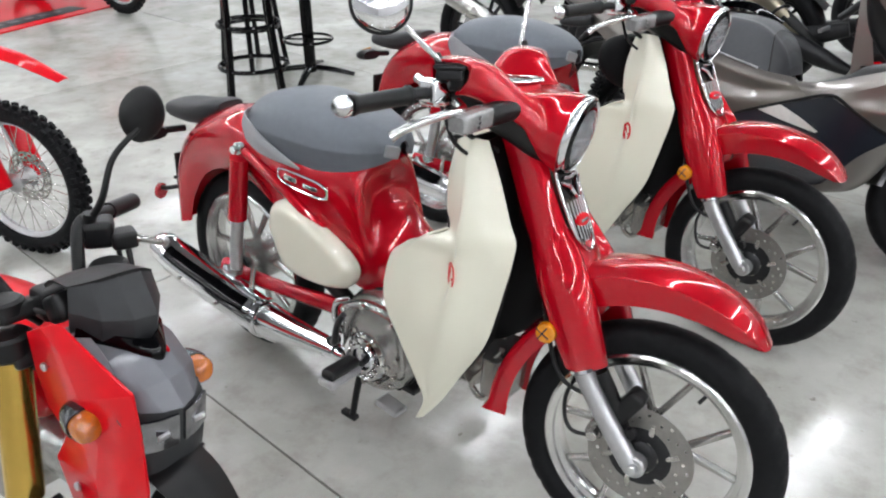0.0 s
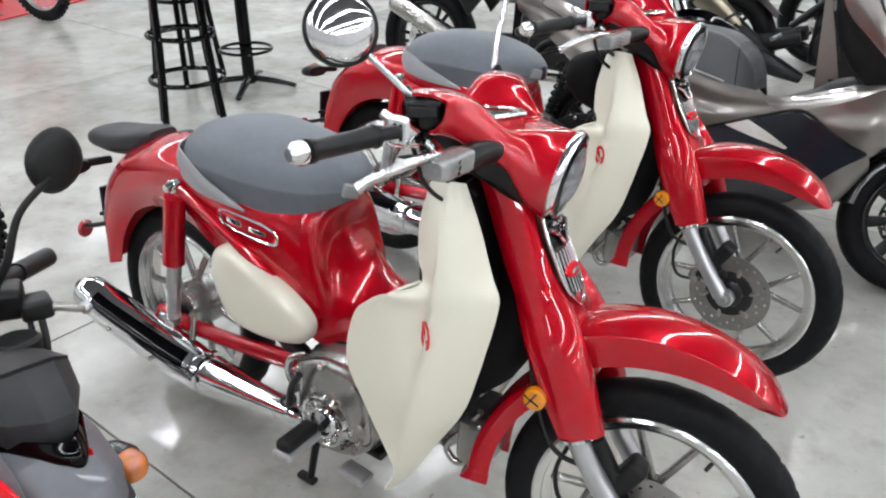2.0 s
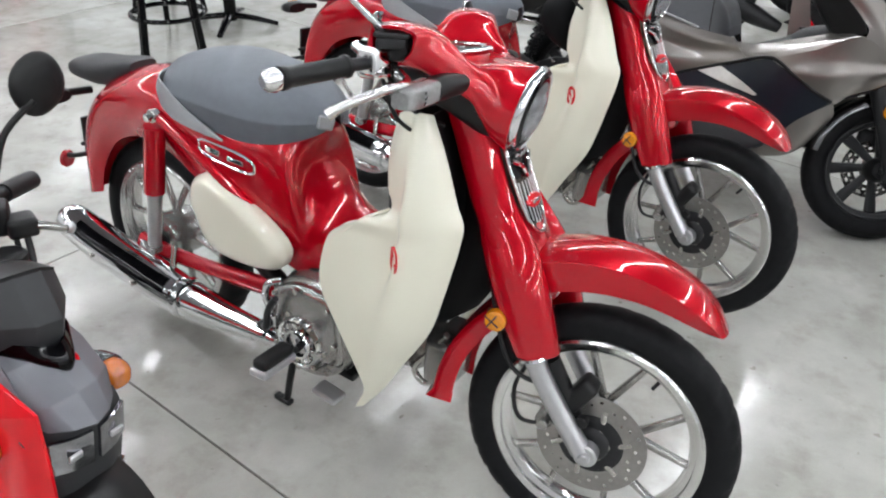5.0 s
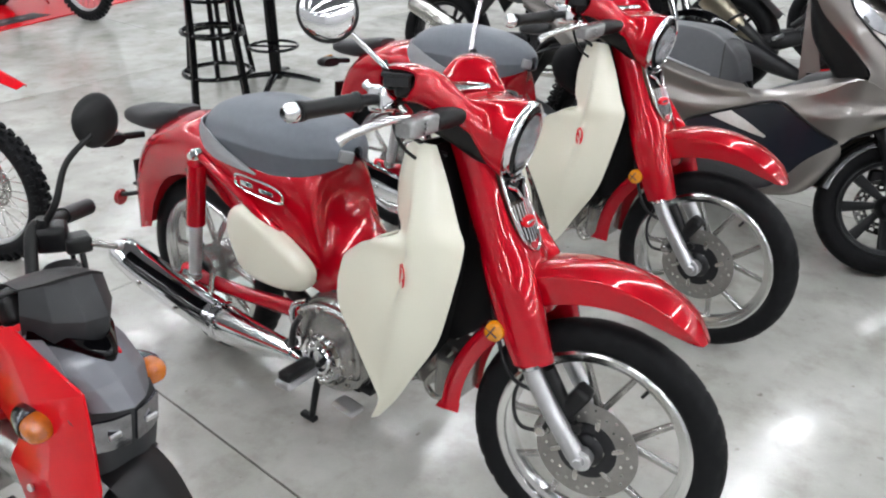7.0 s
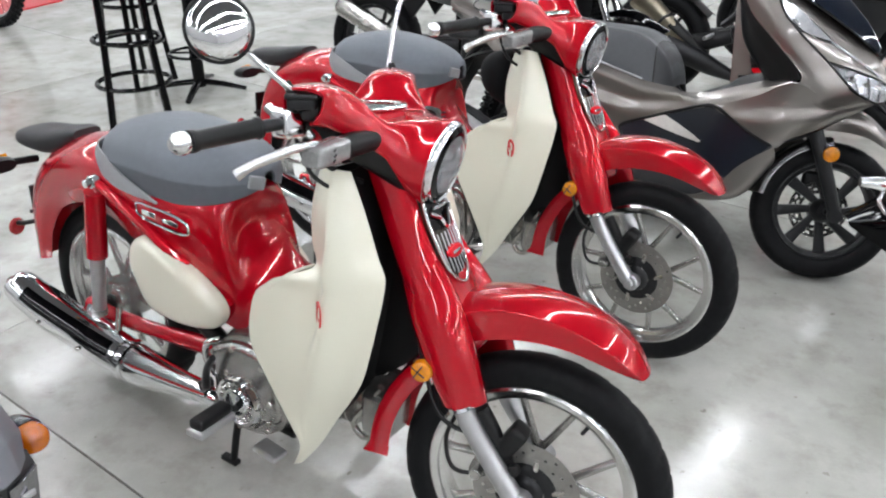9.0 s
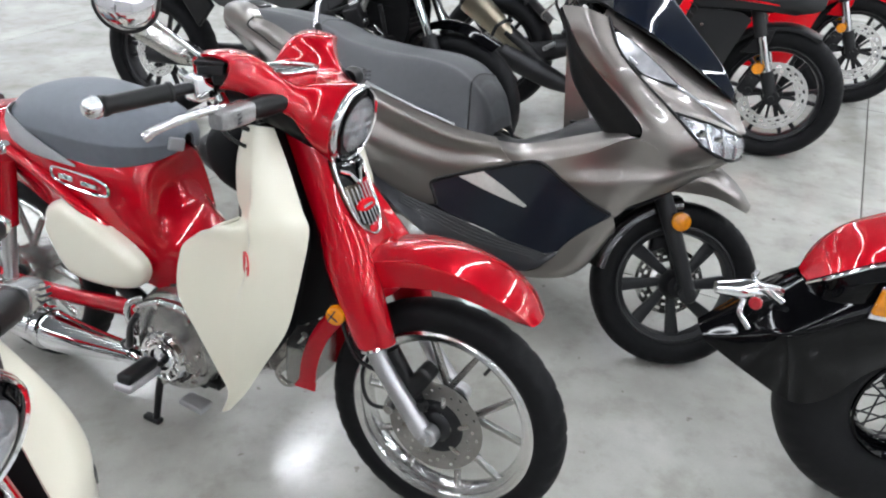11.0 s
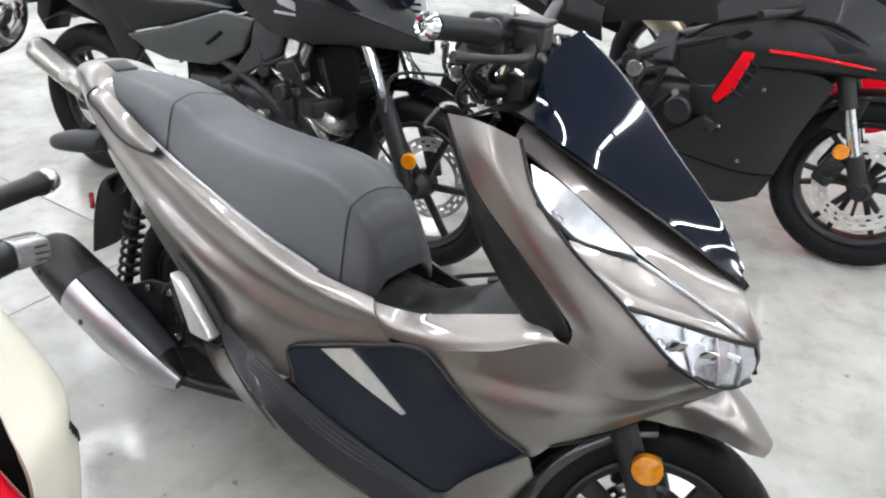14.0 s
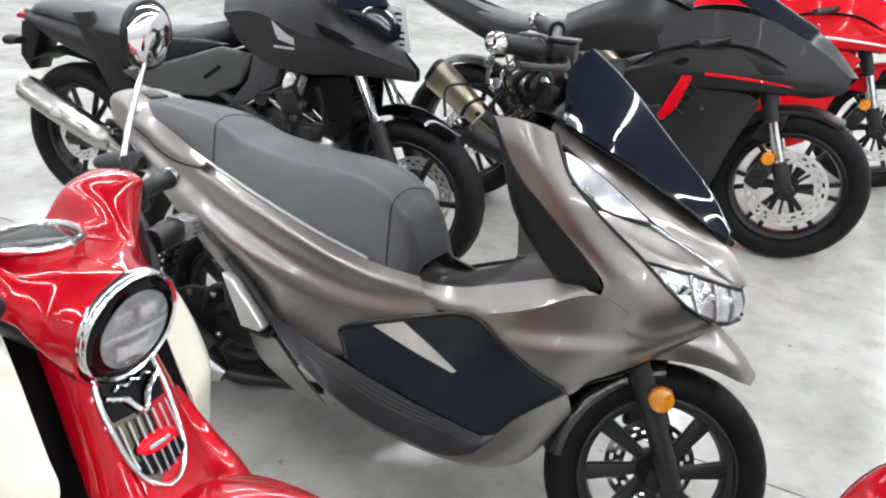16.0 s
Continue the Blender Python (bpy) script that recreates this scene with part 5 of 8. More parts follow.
        lowp = [[(0.40, 0.252, 0.332), (0.52, 0.264, 0.288), (0.62, 0.267, 0.252), (0.76, 0.269, 0.242), (0.905, 0.264, 0.262), (1.0, 0.247, 0.385), (1.095, 0.222, 0.472)],
                [(0.42, 0.246, 0.318), (0.53, 0.258, 0.276), (0.63, 0.261, 0.241), (0.77, 0.263, 0.232), (0.92, 0.255, 0.236), (1.025, 0.235, 0.285), (1.105, 0.205, 0.425)],
                [(0.46, 0.19, 0.300), (0.55, 0.19, 0.270), (0.65, 0.19, 0.250), (0.78, 0.185, 0.245), (0.93, 0.175, 0.245), (1.025, 0.16, 0.285), (1.075, 0.13, 0.365)],
                [(0.46, 0.05, 0.280), (0.55, 0.05, 0.260), (0.65, 0.05, 0.240), (0.78, 0.05, 0.235), (0.93, 0.05, 0.235), (1.0, 0.05, 0.26), (1.05, 0.05, 0.33)]]
        part("lower_cowl", skin(side(lowp), 36, 16, 0.005), BRONZE, t, "grey bronze lower cowl")
        part("lower_tail_cowl", skin(side([[(0.215, 0.200, 0.320), (0.27, 0.217, 0.333), (0.34, 0.236, 0.348)], [(0.27, 0.205, 0.250), (0.34, 0.224, 0.262), (0.42, 0.242, 0.285)], [(0.39, 0.195, 0.185), (0.44, 0.210, 0.195), (0.49, 0.225, 0.208)]]), 16, 16, 0.006), BRONZE, t, "grey bronze lower fin")
        # passenger footrest
        peg = part("passenger_footrest", slab([(0.16, 0.478), (0.195, 0.468), (0.255, 0.412), (0.297, 0.365), (0.285, 0.35), (0.225, 0.348), (0.205, 0.39)], s * 0.207, s * 0.240, 0.007), PALE_DISC, t, "folded silver passenger footrest")
        part("footrest_pad", slab([(0.155, 0.47), (0.185, 0.44), (0.21, 0.37), (0.19, 0.355), (0.165, 0.41)], s * 0.20, s * 0.236, 0.006), BLACK, peg)
        part("footrest_arm", tube([(0.14, s * 0.19, 0.50), (0.22, s * 0.198, 0.455), (0.34, s * 0.205, 0.35)], [0.014, 0.018, 0.016], 10, flat=0.8), BLACK, peg)
        part("footrest_bed", tube([(0.2, s * 0.215, 0.34), (0.3, s * 0.222, 0.338), (0.32, s * 0.215, 0.36)], 0.008, 8), BLACK, peg)
        # rear shock
        coil = [(-0.118 - 0.07 * f + 0.024 * math.cos(50 * f), s * 0.125 + 0.024 * math.sin(50 * f), 0.53 - 0.24 * f) for f in np.linspace(0, 1, 70)]
        sh = part("rear_shock", tube([(-0.11, s * 0.125, 0.56), (-0.19, s * 0.125, 0.27)], 0.013, 12), DARK_METAL, t, "black coil shock")
        part("coil_spring", tube(coil, 0.0055, 6, 210), BLACK, sh)
        # front cowl flank: from the leg shield to the nose
        fl = [[(0.845, 0.192, 1.0), (0.91, 0.193, 1.002), (0.972, 0.176, 0.985)],
              [(0.882, 0.202, 0.950), (0.95, 0.205, 0.94), (1.015, 0.189, 0.915)],
              [(0.926, 0.204, 0.891), (1.01, 0.207, 0.872), (1.09, 0.189, 0.848)],
              [(0.998, 0.203, 0.830), (1.085, 0.200, 0.80), (1.172, 0.168, 0.782)],
              [(1.088, 0.2, 0.755), (1.17, 0.186, 0.725), (1.262, 0.143, 0.704)],
              [(1.124, 0.2, 0.712), (1.21, 0.176, 0.672), (1.318, 0.108, 0.664)],
              [(1.10, 0.206, 0.66), (1.215, 0.168, 0.625), (1.338, 0.068, 0.648)],
              [(1.06, 0.198, 0.61), (1.19, 0.156, 0.585), (1.325, 0.055, 0.635)]]
        part("front_cowl", skin(side(fl), 22, 36, 0.005), BRONZE, t, "grey bronze front cowl")
        fl2 = [[(0.775, 0.195, 0.545), (0.87, 0.204, 0.576), (0.99, 0.210, 0.628), (1.11, 0.209, 0.694), (1.215, 0.168, 0.655), (1.345, 0.058, 0.650)],
               [(0.80, 0.203, 0.540), (0.89, 0.212, 0.556), (1.0, 0.214, 0.585), (1.11, 0.204, 0.615), (1.21, 0.168, 0.622), (1.335, 0.066, 0.640)],
               [(0.83, 0.208, 0.545), (0.92, 0.219, 0.535), (1.02, 0.228, 0.545), (1.12, 0.214, 0.567), (1.205, 0.176, 0.585), (1.31, 0.082, 0.622)],
               [(0.86, 0.212, 0.540), (0.95, 0.220, 0.512), (1.04, 0.222, 0.490), (1.125, 0.200, 0.508), (1.20, 0.158, 0.548), (1.285, 0.090, 0.600)],
               [(0.885, 0.212, 0.528), (0.985, 0.220, 0.488), (1.085, 0.214, 0.462), (1.13, 0.190, 0.500), (1.20, 0.150, 0.540), (1.28, 0.085, 0.594)]]
        part("flank_panel", skin(side(fl2), 46, 26, 0.005), BRONZE, t, "grey bronze flank panel")
        part("cowl_underside", skin(side([[(1.12, 0.198, 0.493), (1.19, 0.153, 0.528), (1.27, 0.088, 0.593), (1.33, 0.05, 0.64)], [(1.1, 0.1, 0.5), (1.17, 0.08, 0.54), (1.24, 0.04, 0.6), (1.33, 0.0, 0.65)]]), 14, 6, 0.004), BLACK, t)
        # shelf between the tunnel and the leg shield
        shf = [[(0.675, 0.163, 0.588), (0.79, 0.152, 0.597), (0.917, 0.148, 0.645), (1.06, 0.148, 0.703)], [(0.715, 0.184, 0.576), (0.80, 0.186, 0.584), (0.92, 0.190, 0.622), (1.09, 0.196, 0.697)], [(0.755, 0.192, 0.547), (0.84, 0.200, 0.566), (0.96, 0.208, 0.612), (1.12, 0.208, 0.698)]]
        part("shelf_panel", skin(side(shf), 26, 10, 0.004), BRONZE, t, "grey bronze shelf panel")
        inn = [[(0.849, 0.1905, 0.997), (0.884, 0.2005, 0.948), (0.928, 0.2025, 0.889), (1.0, 0.2005, 0.828), (1.09, 0.1985, 0.753), (1.122, 0.1975, 0.708)],
               [(0.846, 0.186, 0.99), (0.872, 0.188, 0.935), (0.905, 0.188, 0.872), (0.955, 0.184, 0.805), (1.03, 0.180, 0.735), (1.08, 0.176, 0.685)],
               [(0.850, 0.135, 0.985), (0.862, 0.135, 0.93), (0.874, 0.135, 0.862), (0.897, 0.135, 0.80), (0.945, 0.135, 0.74), (1.01, 0.135, 0.675)],
               [(0.860, 0.0, 0.98), (0.872, 0.0, 0.93), (0.884, 0.0, 0.862), (0.905, 0.0, 0.80), (0.95, 0.0, 0.74), (1.02, 0.0, 0.675)]]
        part("leg_shield", skin(side(inn), 26, 16, 0.005), BLACK, t, "dark inner leg shield")
        # lamps
        drl = [[(0.998, 0.178, 0.954), (1.045, 0.157, 0.931), (1.108, 0.132, 0.884), (1.165, 0.108, 0.838)], [(1.012, 0.187, 0.927), (1.055, 0.174, 0.900), (1.105, 0.152, 0.866), (1.168, 0.111, 0.834)], [(1.024, 0.191, 0.901), (1.065, 0.183, 0.873), (1.10, 0.168, 0.851), (1.170, 0.113, 0.831)]]
        drl_lamp = part("position_lamp", skin(side(drl), 30, 8, 0.004), BRIGHT_LENS, t, "clear running lamp with a bright reflector")
        part("running_strip", tube([(1.165, s * 0.113, 0.833), (1.23, s * 0.084, 0.797), (1.286, s * 0.054, 0.762), (1.335, s * 0.024, 0.728)], 0.0045, 8, 24), BRIGHT_LENS, drl_lamp, "thin bright lamp strip")
        part("lamp_mark", box((1.060, s * 0.1845, 0.888), (0.026, 0.003, 0.007), 0.001, (0, 38, -20 * s)), CLEAR_GREY, drl_lamp)
        part("lamp_surround", tube([(x, s * y, z) for x, y, z in drl[2]], 0.004, 6, 24), BLACK, drl_lamp)
        brow = [[(1.085, 0.185, 0.857), (1.165, 0.115, 0.829), (1.24, 0.079, 0.790), (1.335, 0.024, 0.725)], [(1.098, 0.188, 0.846), (1.178, 0.152, 0.800), (1.258, 0.103, 0.768), (1.343, 0.027, 0.720)], [(1.115, 0.185, 0.832), (1.19, 0.161, 0.771), (1.275, 0.103, 0.747), (1.349, 0.022, 0.713)]]
        part("lamp_brow", skin(side(brow), 26, 10, 0.005), BRONZE, t, "grey bronze brow over the headlamp")
        lam = [[(1.188, 0.160, 0.769), (1.27, 0.106, 0.747), (1.32, 0.062, 0.727), (1.353, 0.012, 0.707)], [(1.225, 0.156, 0.735), (1.285, 0.116, 0.711), (1.335, 0.066, 0.690), (1.364, 0.014, 0.68)], [(1.264, 0.143, 0.702), (1.30, 0.119, 0.680), (1.34, 0.068, 0.656), (1.362, 0.015, 0.653)]]
        hl = part("headlamp", skin(side(lam), 24, 12, 0.004), LAMP_SHELL, t, "clear headlamp with silvered reflectors")
        for f in (0.3, 0.55, 0.8):
            a, b, c = [crs(r, 21)[int(20 * f)] for r in lam]
            part("lamp_divider", tube([(p[0] + 0.002, s * (p[1] + 0.003), p[2]) for p in (a, b, c)], 0.0035, 6, 12), CLEAR_GREY, hl)
            part("reflector_cell", box((b[0] - 0.014, s * (b[1] + 0.012), b[2] + 0.010), (0.03, 0.004, 0.022), 0.0015, (12, 20, -48 * s)), CHROME if f < 0.6 else WHITE, hl)
            part("lamp_shade", box((b[0] - 0.008, s * (b[1] + 0.008), b[2] - 0.018), (0.034, 0.004, 0.012), 0.0015, (0, 20, -48 * s)), CLEAR_GREY, hl)
        part("lamp_brow_line", tube([(x, s * (y + 0.001), z + 0.003) for x, y, z in lam[0]], 0.004, 6, 24), BLACK, hl)
        part("lamp_surround", tube([(x, s * y, z - 0.004) for x, y, z in lam[2]], 0.005, 8, 24), BLACK, hl)
        part("cowl_seam", tube([(0.974, s * 0.177, 0.987), (1.017, s * 0.190, 0.915), (1.092, s * 0.190, 0.848), (1.174, s * 0.169, 0.782), (1.264, s * 0.145, 0.704), (1.32, s * 0.11, 0.664)], 0.0035, 6, 40), BLACK, t)
        # fork, reflector
        fk = part("fork_leg", tube([(1.14, s * 0.085, 0.56), (1.218, s * 0.088, 0.41), (1.302, s * 0.085 - 0.016, 0.230)], [0.026, 0.025, 0.022], 16, 14), MATTE, t, "black fork leg", F)
        part("axle_clamp", disc(0.026, 0.03, (1.298, s * 0.072 - 0.018, 0.234), (0, s, 0)), MATTE, fk, "", F)
        rf = part("side_reflector", lathe([(0, 0.014), (0.02, 0.013), (0.026, 0.01), (0.0275, 0.003), (0.0275, -0.004)], (1.232, s * 0.116, 0.445), (0.05, s, 0.05), 26), AMBER, t, "round amber reflector", F)
        part("reflector_bracket", box((1.228, s * 0.105, 0.442), (0.05, 0.014, 0.05), 0.006), BLACK, rf, "", F)
    # cockpit: bare pipe handlebar turned to the left, levers, hoses
    bar = part("handlebar", tube([(0.79, 0.24, 1.14), (0.845, 0.1, 1.12), (0.90, 0.0, 1.10), (0.935, -0.1, 1.12), (0.925, -0.22, 1.142)], 0.012, 14), DARK_METAL, t, "black pipe handlebar")
    for (p, q) in (((0.925, -0.215, 1.14), (0.902, -0.33, 1.153)), ((0.79, 0.24, 1.14), (0.70, 0.33, 1.15))):
        d = np.subtract(q, p)
        part("grip", lathe([(0, 0), (0.021, 0), (0.0215, 0.006), (0.0175, 0.012), (0.0175, 0.115), (0, 0.118)], p, d, 20), BLACK, bar, "black rubber grip")
        part("bar_end", lathe([(0.008, 0.02), (0.013, 0.022), (0.019, 0.016), (0.0195, 0.004), (0.014, 0.0)], q, d, 22), CHROME, bar, "chrome bar end ring")
    part("brake_lever", tube([(0.965, -0.17, 1.125), (0.985, -0.22, 1.115), (0.965, -0.29, 1.118), (0.945, -0.34, 1.122)], [0.010, 0.008, 0.006, 0.008], 12), DARK_METAL, bar, "dark brake lever")
    part("master_cylinder", add(box((0.955, -0.15, 1.135), (0.05, 0.055, 0.04), 0.01, (0, 0, 10)), box((0.955, -0.15, 1.157), (0.055, 0.06, 0.008), 0.003, (0, 0, 10))), DARK_METAL, bar)
    part("switch_block", box((0.905, -0.19, 1.135), (0.06, 0.05, 0.06), 0.014, (0, 0, 10)), BLACK, bar)
    part("steering_stem", tube([(0.955, 0.0, 0.97), (0.92, 0.0, 1.06), (0.90, 0.0, 1.11)], [0.03, 0.026, 0.024], 16), STEEL, t, "bare steel steering stem")
    part("stem_bracket", slab([(0.86, 1.0), (0.93, 1.01), (0.92, 1.075), (0.895, 1.1)], -0.10, -0.085, 0.004), DARK_METAL, t, "dark stem bracket")
    part("stem_bracket", slab([(0.86, 1.0), (0.93, 1.01), (0.92, 1.07)], 0.08, 0.095, 0.004), DARK_METAL, t, "dark stem bracket")
    for k in range(6):
        y0 = -0.17 + 0.05 * k
        part("hose", tube([(0.925, y0, 1.115), (0.885, y0 - 0.03 + 0.012 * k, 1.075 - 0.01 * (k % 3)), (0.872 + 0.01 * (k % 2), -0.1 + 0.03 * k, 1.02), (0.915, -0.06 + 0.025 * k, 0.98)], 0.0065 if k % 3 else 0.009, 8, 24), STEEL if k == 2 else BLACK, t)
    rnd = random.Random(4)
    for k in range(26):
        x0, y0, z0 = rnd.uniform(0.78, 0.93), rnd.uniform(-0.2, 0.16), rnd.uniform(1.0, 1.13)
        x1, y1, z1 = x0 + rnd.uniform(-0.07, 0.07), y0 + rnd.uniform(-0.1, 0.1), z0 - rnd.uniform(0.02, 0.12)
        part("loose_cable", tube([(x0, y0, z0), ((x0 + x1) / 2 - rnd.uniform(0.01, 0.05), (y0 + y1) / 2, (z0 + z1) / 2 + rnd.uniform(-0.02, 0.03)), (x1, y1, z1)], rnd.choice((0.003, 0.0045, 0.006)), 8, 16), rnd.choice((BLACK, BLACK, CHROME, STEEL, DARK_METAL)), t)
    for k in range(14):
        part("bar_fitting", disc(rnd.uniform(0.007, 0.016), rnd.uniform(0.012, 0.03), (rnd.uniform(0.79, 0.93), rnd.uniform(-0.2, 0.12), rnd.uniform(1.02, 1.13)), (rnd.uniform(-1, 1), -1, rnd.uniform(-0.3, 0.8)), 14), rnd.choice((CHROME, ALLOY, CAST, BLACK)), t)
    part("wiring_block", add(box((0.90, -0.05, 1.05), (0.06, 0.1, 0.05), 0.012, (10, 20, 15)), box((0.915, 0.06, 1.045), (0.05, 0.06, 0.06), 0.014), disc(0.02, 0.04, (0.88, -0.09, 1.03), (-0.5, -1, 0.2))), BLACK, t)
    # one-piece middle parts
    part("front_core", loft([(0.96, 0, 0.86, 0.165, 0.11, 0.18, 2.4), (1.08, 0, 0.79, 0.155, 0.11, 0.16, 2.4), (1.18, 0, 0.735, 0.118, 0.10, 0.12, 2.4), (1.27, 0, 0.695, 0.078, 0.075, 0.07, 2.3), (1.335, 0, 0.675, 0.03, 0.035, 0.022, 2.2)], 26, 4), GLOSS_BLACK, t)
    hood = [[(0.962, -0.174, 0.980), (1.045, -0.154, 0.931), (1.108, -0.130, 0.886), (1.165, -0.106, 0.841), (1.31, -0.034, 0.742), (1.35, -0.008, 0.708)],
            [(0.95, -0.12, 1.0), (1.04, -0.11, 0.955), (1.13, -0.08, 0.9), (1.22, -0.05, 0.835), (1.30, -0.025, 0.77), (1.352, -0.006, 0.715)],
            [(0.96, 0, 1.01), (1.05, 0, 0.975), (1.14, 0, 0.915), (1.23, 0, 0.85), (1.31, 0, 0.79), (1.362, 0, 0.72)]]
    hood += [mir(c) for c in hood[1::-1]]
    part("hood", skin(hood, 34, 26, 0.005), BRONZE, t, "grey bronze centre hood")
    scr = [[(0.968, -0.128, 1.0), (1.06, -0.125, 0.965), (1.15, -0.09, 0.915), (1.24, -0.045, 0.855), (1.305, -0.012, 0.805)],
           [(0.955, -0.105, 1.06), (1.06, -0.098, 1.005), (1.15, -0.066, 0.94), (1.245, -0.03, 0.872), (1.305, -0.006, 0.815)],
           [(0.945, -0.06, 1.10), (1.05, -0.055, 1.045), (1.15, -0.036, 0.965), (1.25, -0.015, 0.885), (1.306, -0.003, 0.82)],
           [(0.965, 0, 1.135), (1.05, 0, 1.075), (1.15, 0, 0.985), (1.25, 0, 0.895), (1.307, 0, 0.823)]]
    scr += [mir(c) for c in scr[2::-1]]
    part("windscreen", skin(scr, 30, 28, 0.005), TINT, t, "dark smoked windscreen")
    part("screen_base", skin([[(0.975, -0.13, 0.992), (1.07, -0.127, 0.955), (1.16, -0.092, 0.905), (1.25, -0.045, 0.845), (1.315, 0, 0.79)], [(0.975, 0, 1.005), (1.07, 0, 0.985), (1.16, 0, 0.92), (1.25, 0, 0.86), (1.32, 0, 0.8)], [(0.975, 0.13, 0.992), (1.07, 0.127, 0.955), (1.16, 0.092, 0.905), (1.25, 0.045, 0.845), (1.315, 0, 0.79)]], 20, 12, 0.003), BLACK, t)
    part("dashboard", skin([[(0.86, -0.17, 0.995), (0.86, 0, 1.0), (0.86, 0.17, 0.995)], [(0.92, -0.15, 1.02), (0.92, 0, 1.03), (0.92, 0.15, 1.02)], [(0.975, -0.125, 1.0), (0.985, 0, 1.02), (0.975, 0.125, 1.0)]], 20, 12, 0.006), BLACK, t, "black dashboard cover")
    cushion = [(-0.345, 0, 0.785, 0.04, 0.018, 0.03, 2.6), (-0.32, 0, 0.785, 0.075, 0.03, 0.05, 2.8), (-0.22, 0, 0.785, 0.104, 0.038, 0.06, 3.0), (-0.06, 0, 0.77, 0.134, 0.048, 0.07, 3.2),
               (0.02, 0, 0.755, 0.145, 0.046, 0.08, 3.2), (0.10, 0, 0.735, 0.155, 0.044, 0.08, 3.1), (0.25, 0, 0.70, 0.172, 0.068, 0.085, 2.2), (0.40, 0, 0.675, 0.176, 0.095, 0.09, 2.0), (0.495, 0, 0.655, 0.166, 0.103, 0.085, 1.95),
               (0.56, 0, 0.635, 0.155, 0.088, 0.085, 2.0), (0.605, 0, 0.612, 0.138, 0.068, 0.085, 2.1), (0.632, 0, 0.590, 0.118, 0.040, 0.08, 2.3), (0.645, 0, 0.570, 0.10, 0.010, 0.06, 2.3)]
    # the section has a flat top, firm ridges and sloping sides
    us, hs = (-1, -0.97, -0.64, -0.36, 0, 0.36, 0.64, 0.97, 1), (0, 0.24, 0.92, 1, 1.03, 1, 0.92, 0.24, 0)
    at = np.array(cushion)
    val = lambda x, k: float(np.interp(x, at[:, 0], at[:, k]))

    def section(xs, grow=0.0):
        return [(x, u * (val(x, 3) + grow), val(x, 2) - 0.7 * val(x, 5) + h * (0.7 * val(x, 5) + val(x, 4)) + grow * (h > 0.9)) for x, u, h in zip(xs, us, hs)]

    seat_rows = lambda xs, grow=0.0: [section([x] * 9, grow) for x in xs]
    st = part("seat", skin(seat_rows(at[:, 0]), 44, 70, 0.006), SEAT_BLACK, t, "dark grey stepped vinyl seat")
    part("seat_seam", tube(section([-0.035 + 0.085 * u * u for u in us], 0.001), 0.0026, 6, 60), BLACK, st)
    part("seat_seam", tube(section([0.548 + 0.045 * u * u for u in us], 0.002), 0.0026, 6, 60), BLACK, st)
    part("front_pad", skin([section([(0.55 + 0.045 * u * u) * (1 - f) + 0.646 * f for u in us], 0.003) for f in (0, 0.3, 0.55, 0.75, 0.9, 1)], 40, 24, 0.004), SEAT_FRONT, st, "darker front seat panel")
    part("tail_cover", loft([(-0.47, 0, 0.785, 0.03, 0.012, 0.02, 2.4), (-0.44, 0, 0.79, 0.065, 0.035, 0.04, 2.6), (-0.36, 0, 0.79, 0.095, 0.046, 0.06, 2.8), (-0.28, 0, 0.78, 0.12, 0.03, 0.07, 2.8), (-0.2, 0, 0.76, 0.13, 0.01, 0.06, 2.8)], 26, 5), BRONZE, t, "grey bronze tail cover")
    part("grab_well", box((-0.335, 0, 0.822), (0.06, 0.07, 0.02), 0.008, (0, 12, 0)), BLACK, t)
    part("tail_lens", loft([(-0.468, 0, 0.748, 0.02, 0.015, 0.015, 2.6), (-0.45, 0, 0.742, 0.045, 0.02, 0.022, 2.8), (-0.4, 0, 0.735, 0.06, 0.02, 0.025, 2.8)], 18, 4), RED_LENS, t, "red tail lens")
    part("under_tail", skin([[(-0.44, -0.06, 0.74), (-0.22, -0.12, 0.68), (-0.08, -0.14, 0.56)], [(-0.42, 0, 0.70), (-0.24, 0, 0.6), (-0.1, 0, 0.5)], [(-0.44, 0.06, 0.74), (-0.22, 0.12, 0.68), (-0.08, 0.14, 0.56)]], 14, 12, 0.004), BLACK, t)
    for s in (-1, 1):
        part("rear_turn_signal", loft([(-0.36, s * 0.17, 0.655, 0.02, 0.01, 0.01, 2.4), (-0.33, s * 0.165, 0.658, 0.05, 0.024, 0.024, 2.6), (-0.26, s * 0.15, 0.665, 0.045, 0.028, 0.026, 2.6), (-0.22, s * 0.13, 0.67, 0.03, 0.02, 0.02, 2.4)], 18, 4), CHARCOAL, t, "dark rear turn signal")
    rf = part("rear_fender", skin([[(-0.17, -0.07, 0.60), (-0.34, -0.07, 0.53), (-0.40, -0.075, 0.42), (-0.425, -0.078, 0.28)], [(-0.17, 0, 0.60), (-0.355, 0, 0.54), (-0.415, 0, 0.425), (-0.44, 0, 0.28)], [(-0.17, 0.06, 0.55), (-0.33, 0.07, 0.49), (-0.41, 0.075, 0.38), (-0.43, 0.078, 0.31)]], 18, 12, 0.006), BLACK, t, "black rear mudguard")
    part("fender_strut", tube([(-0.1, 0, 0.6), (-0.3, 0, 0.6), (-0.4, 0, 0.46)], 0.02, 10), BLACK, rf)
    part("rear_reflector", disc(0.024, 0.014, (-0.38, -0.085, 0.455), (-0.5, -1, 0), 20), RED_LENS, rf, "red side reflector")
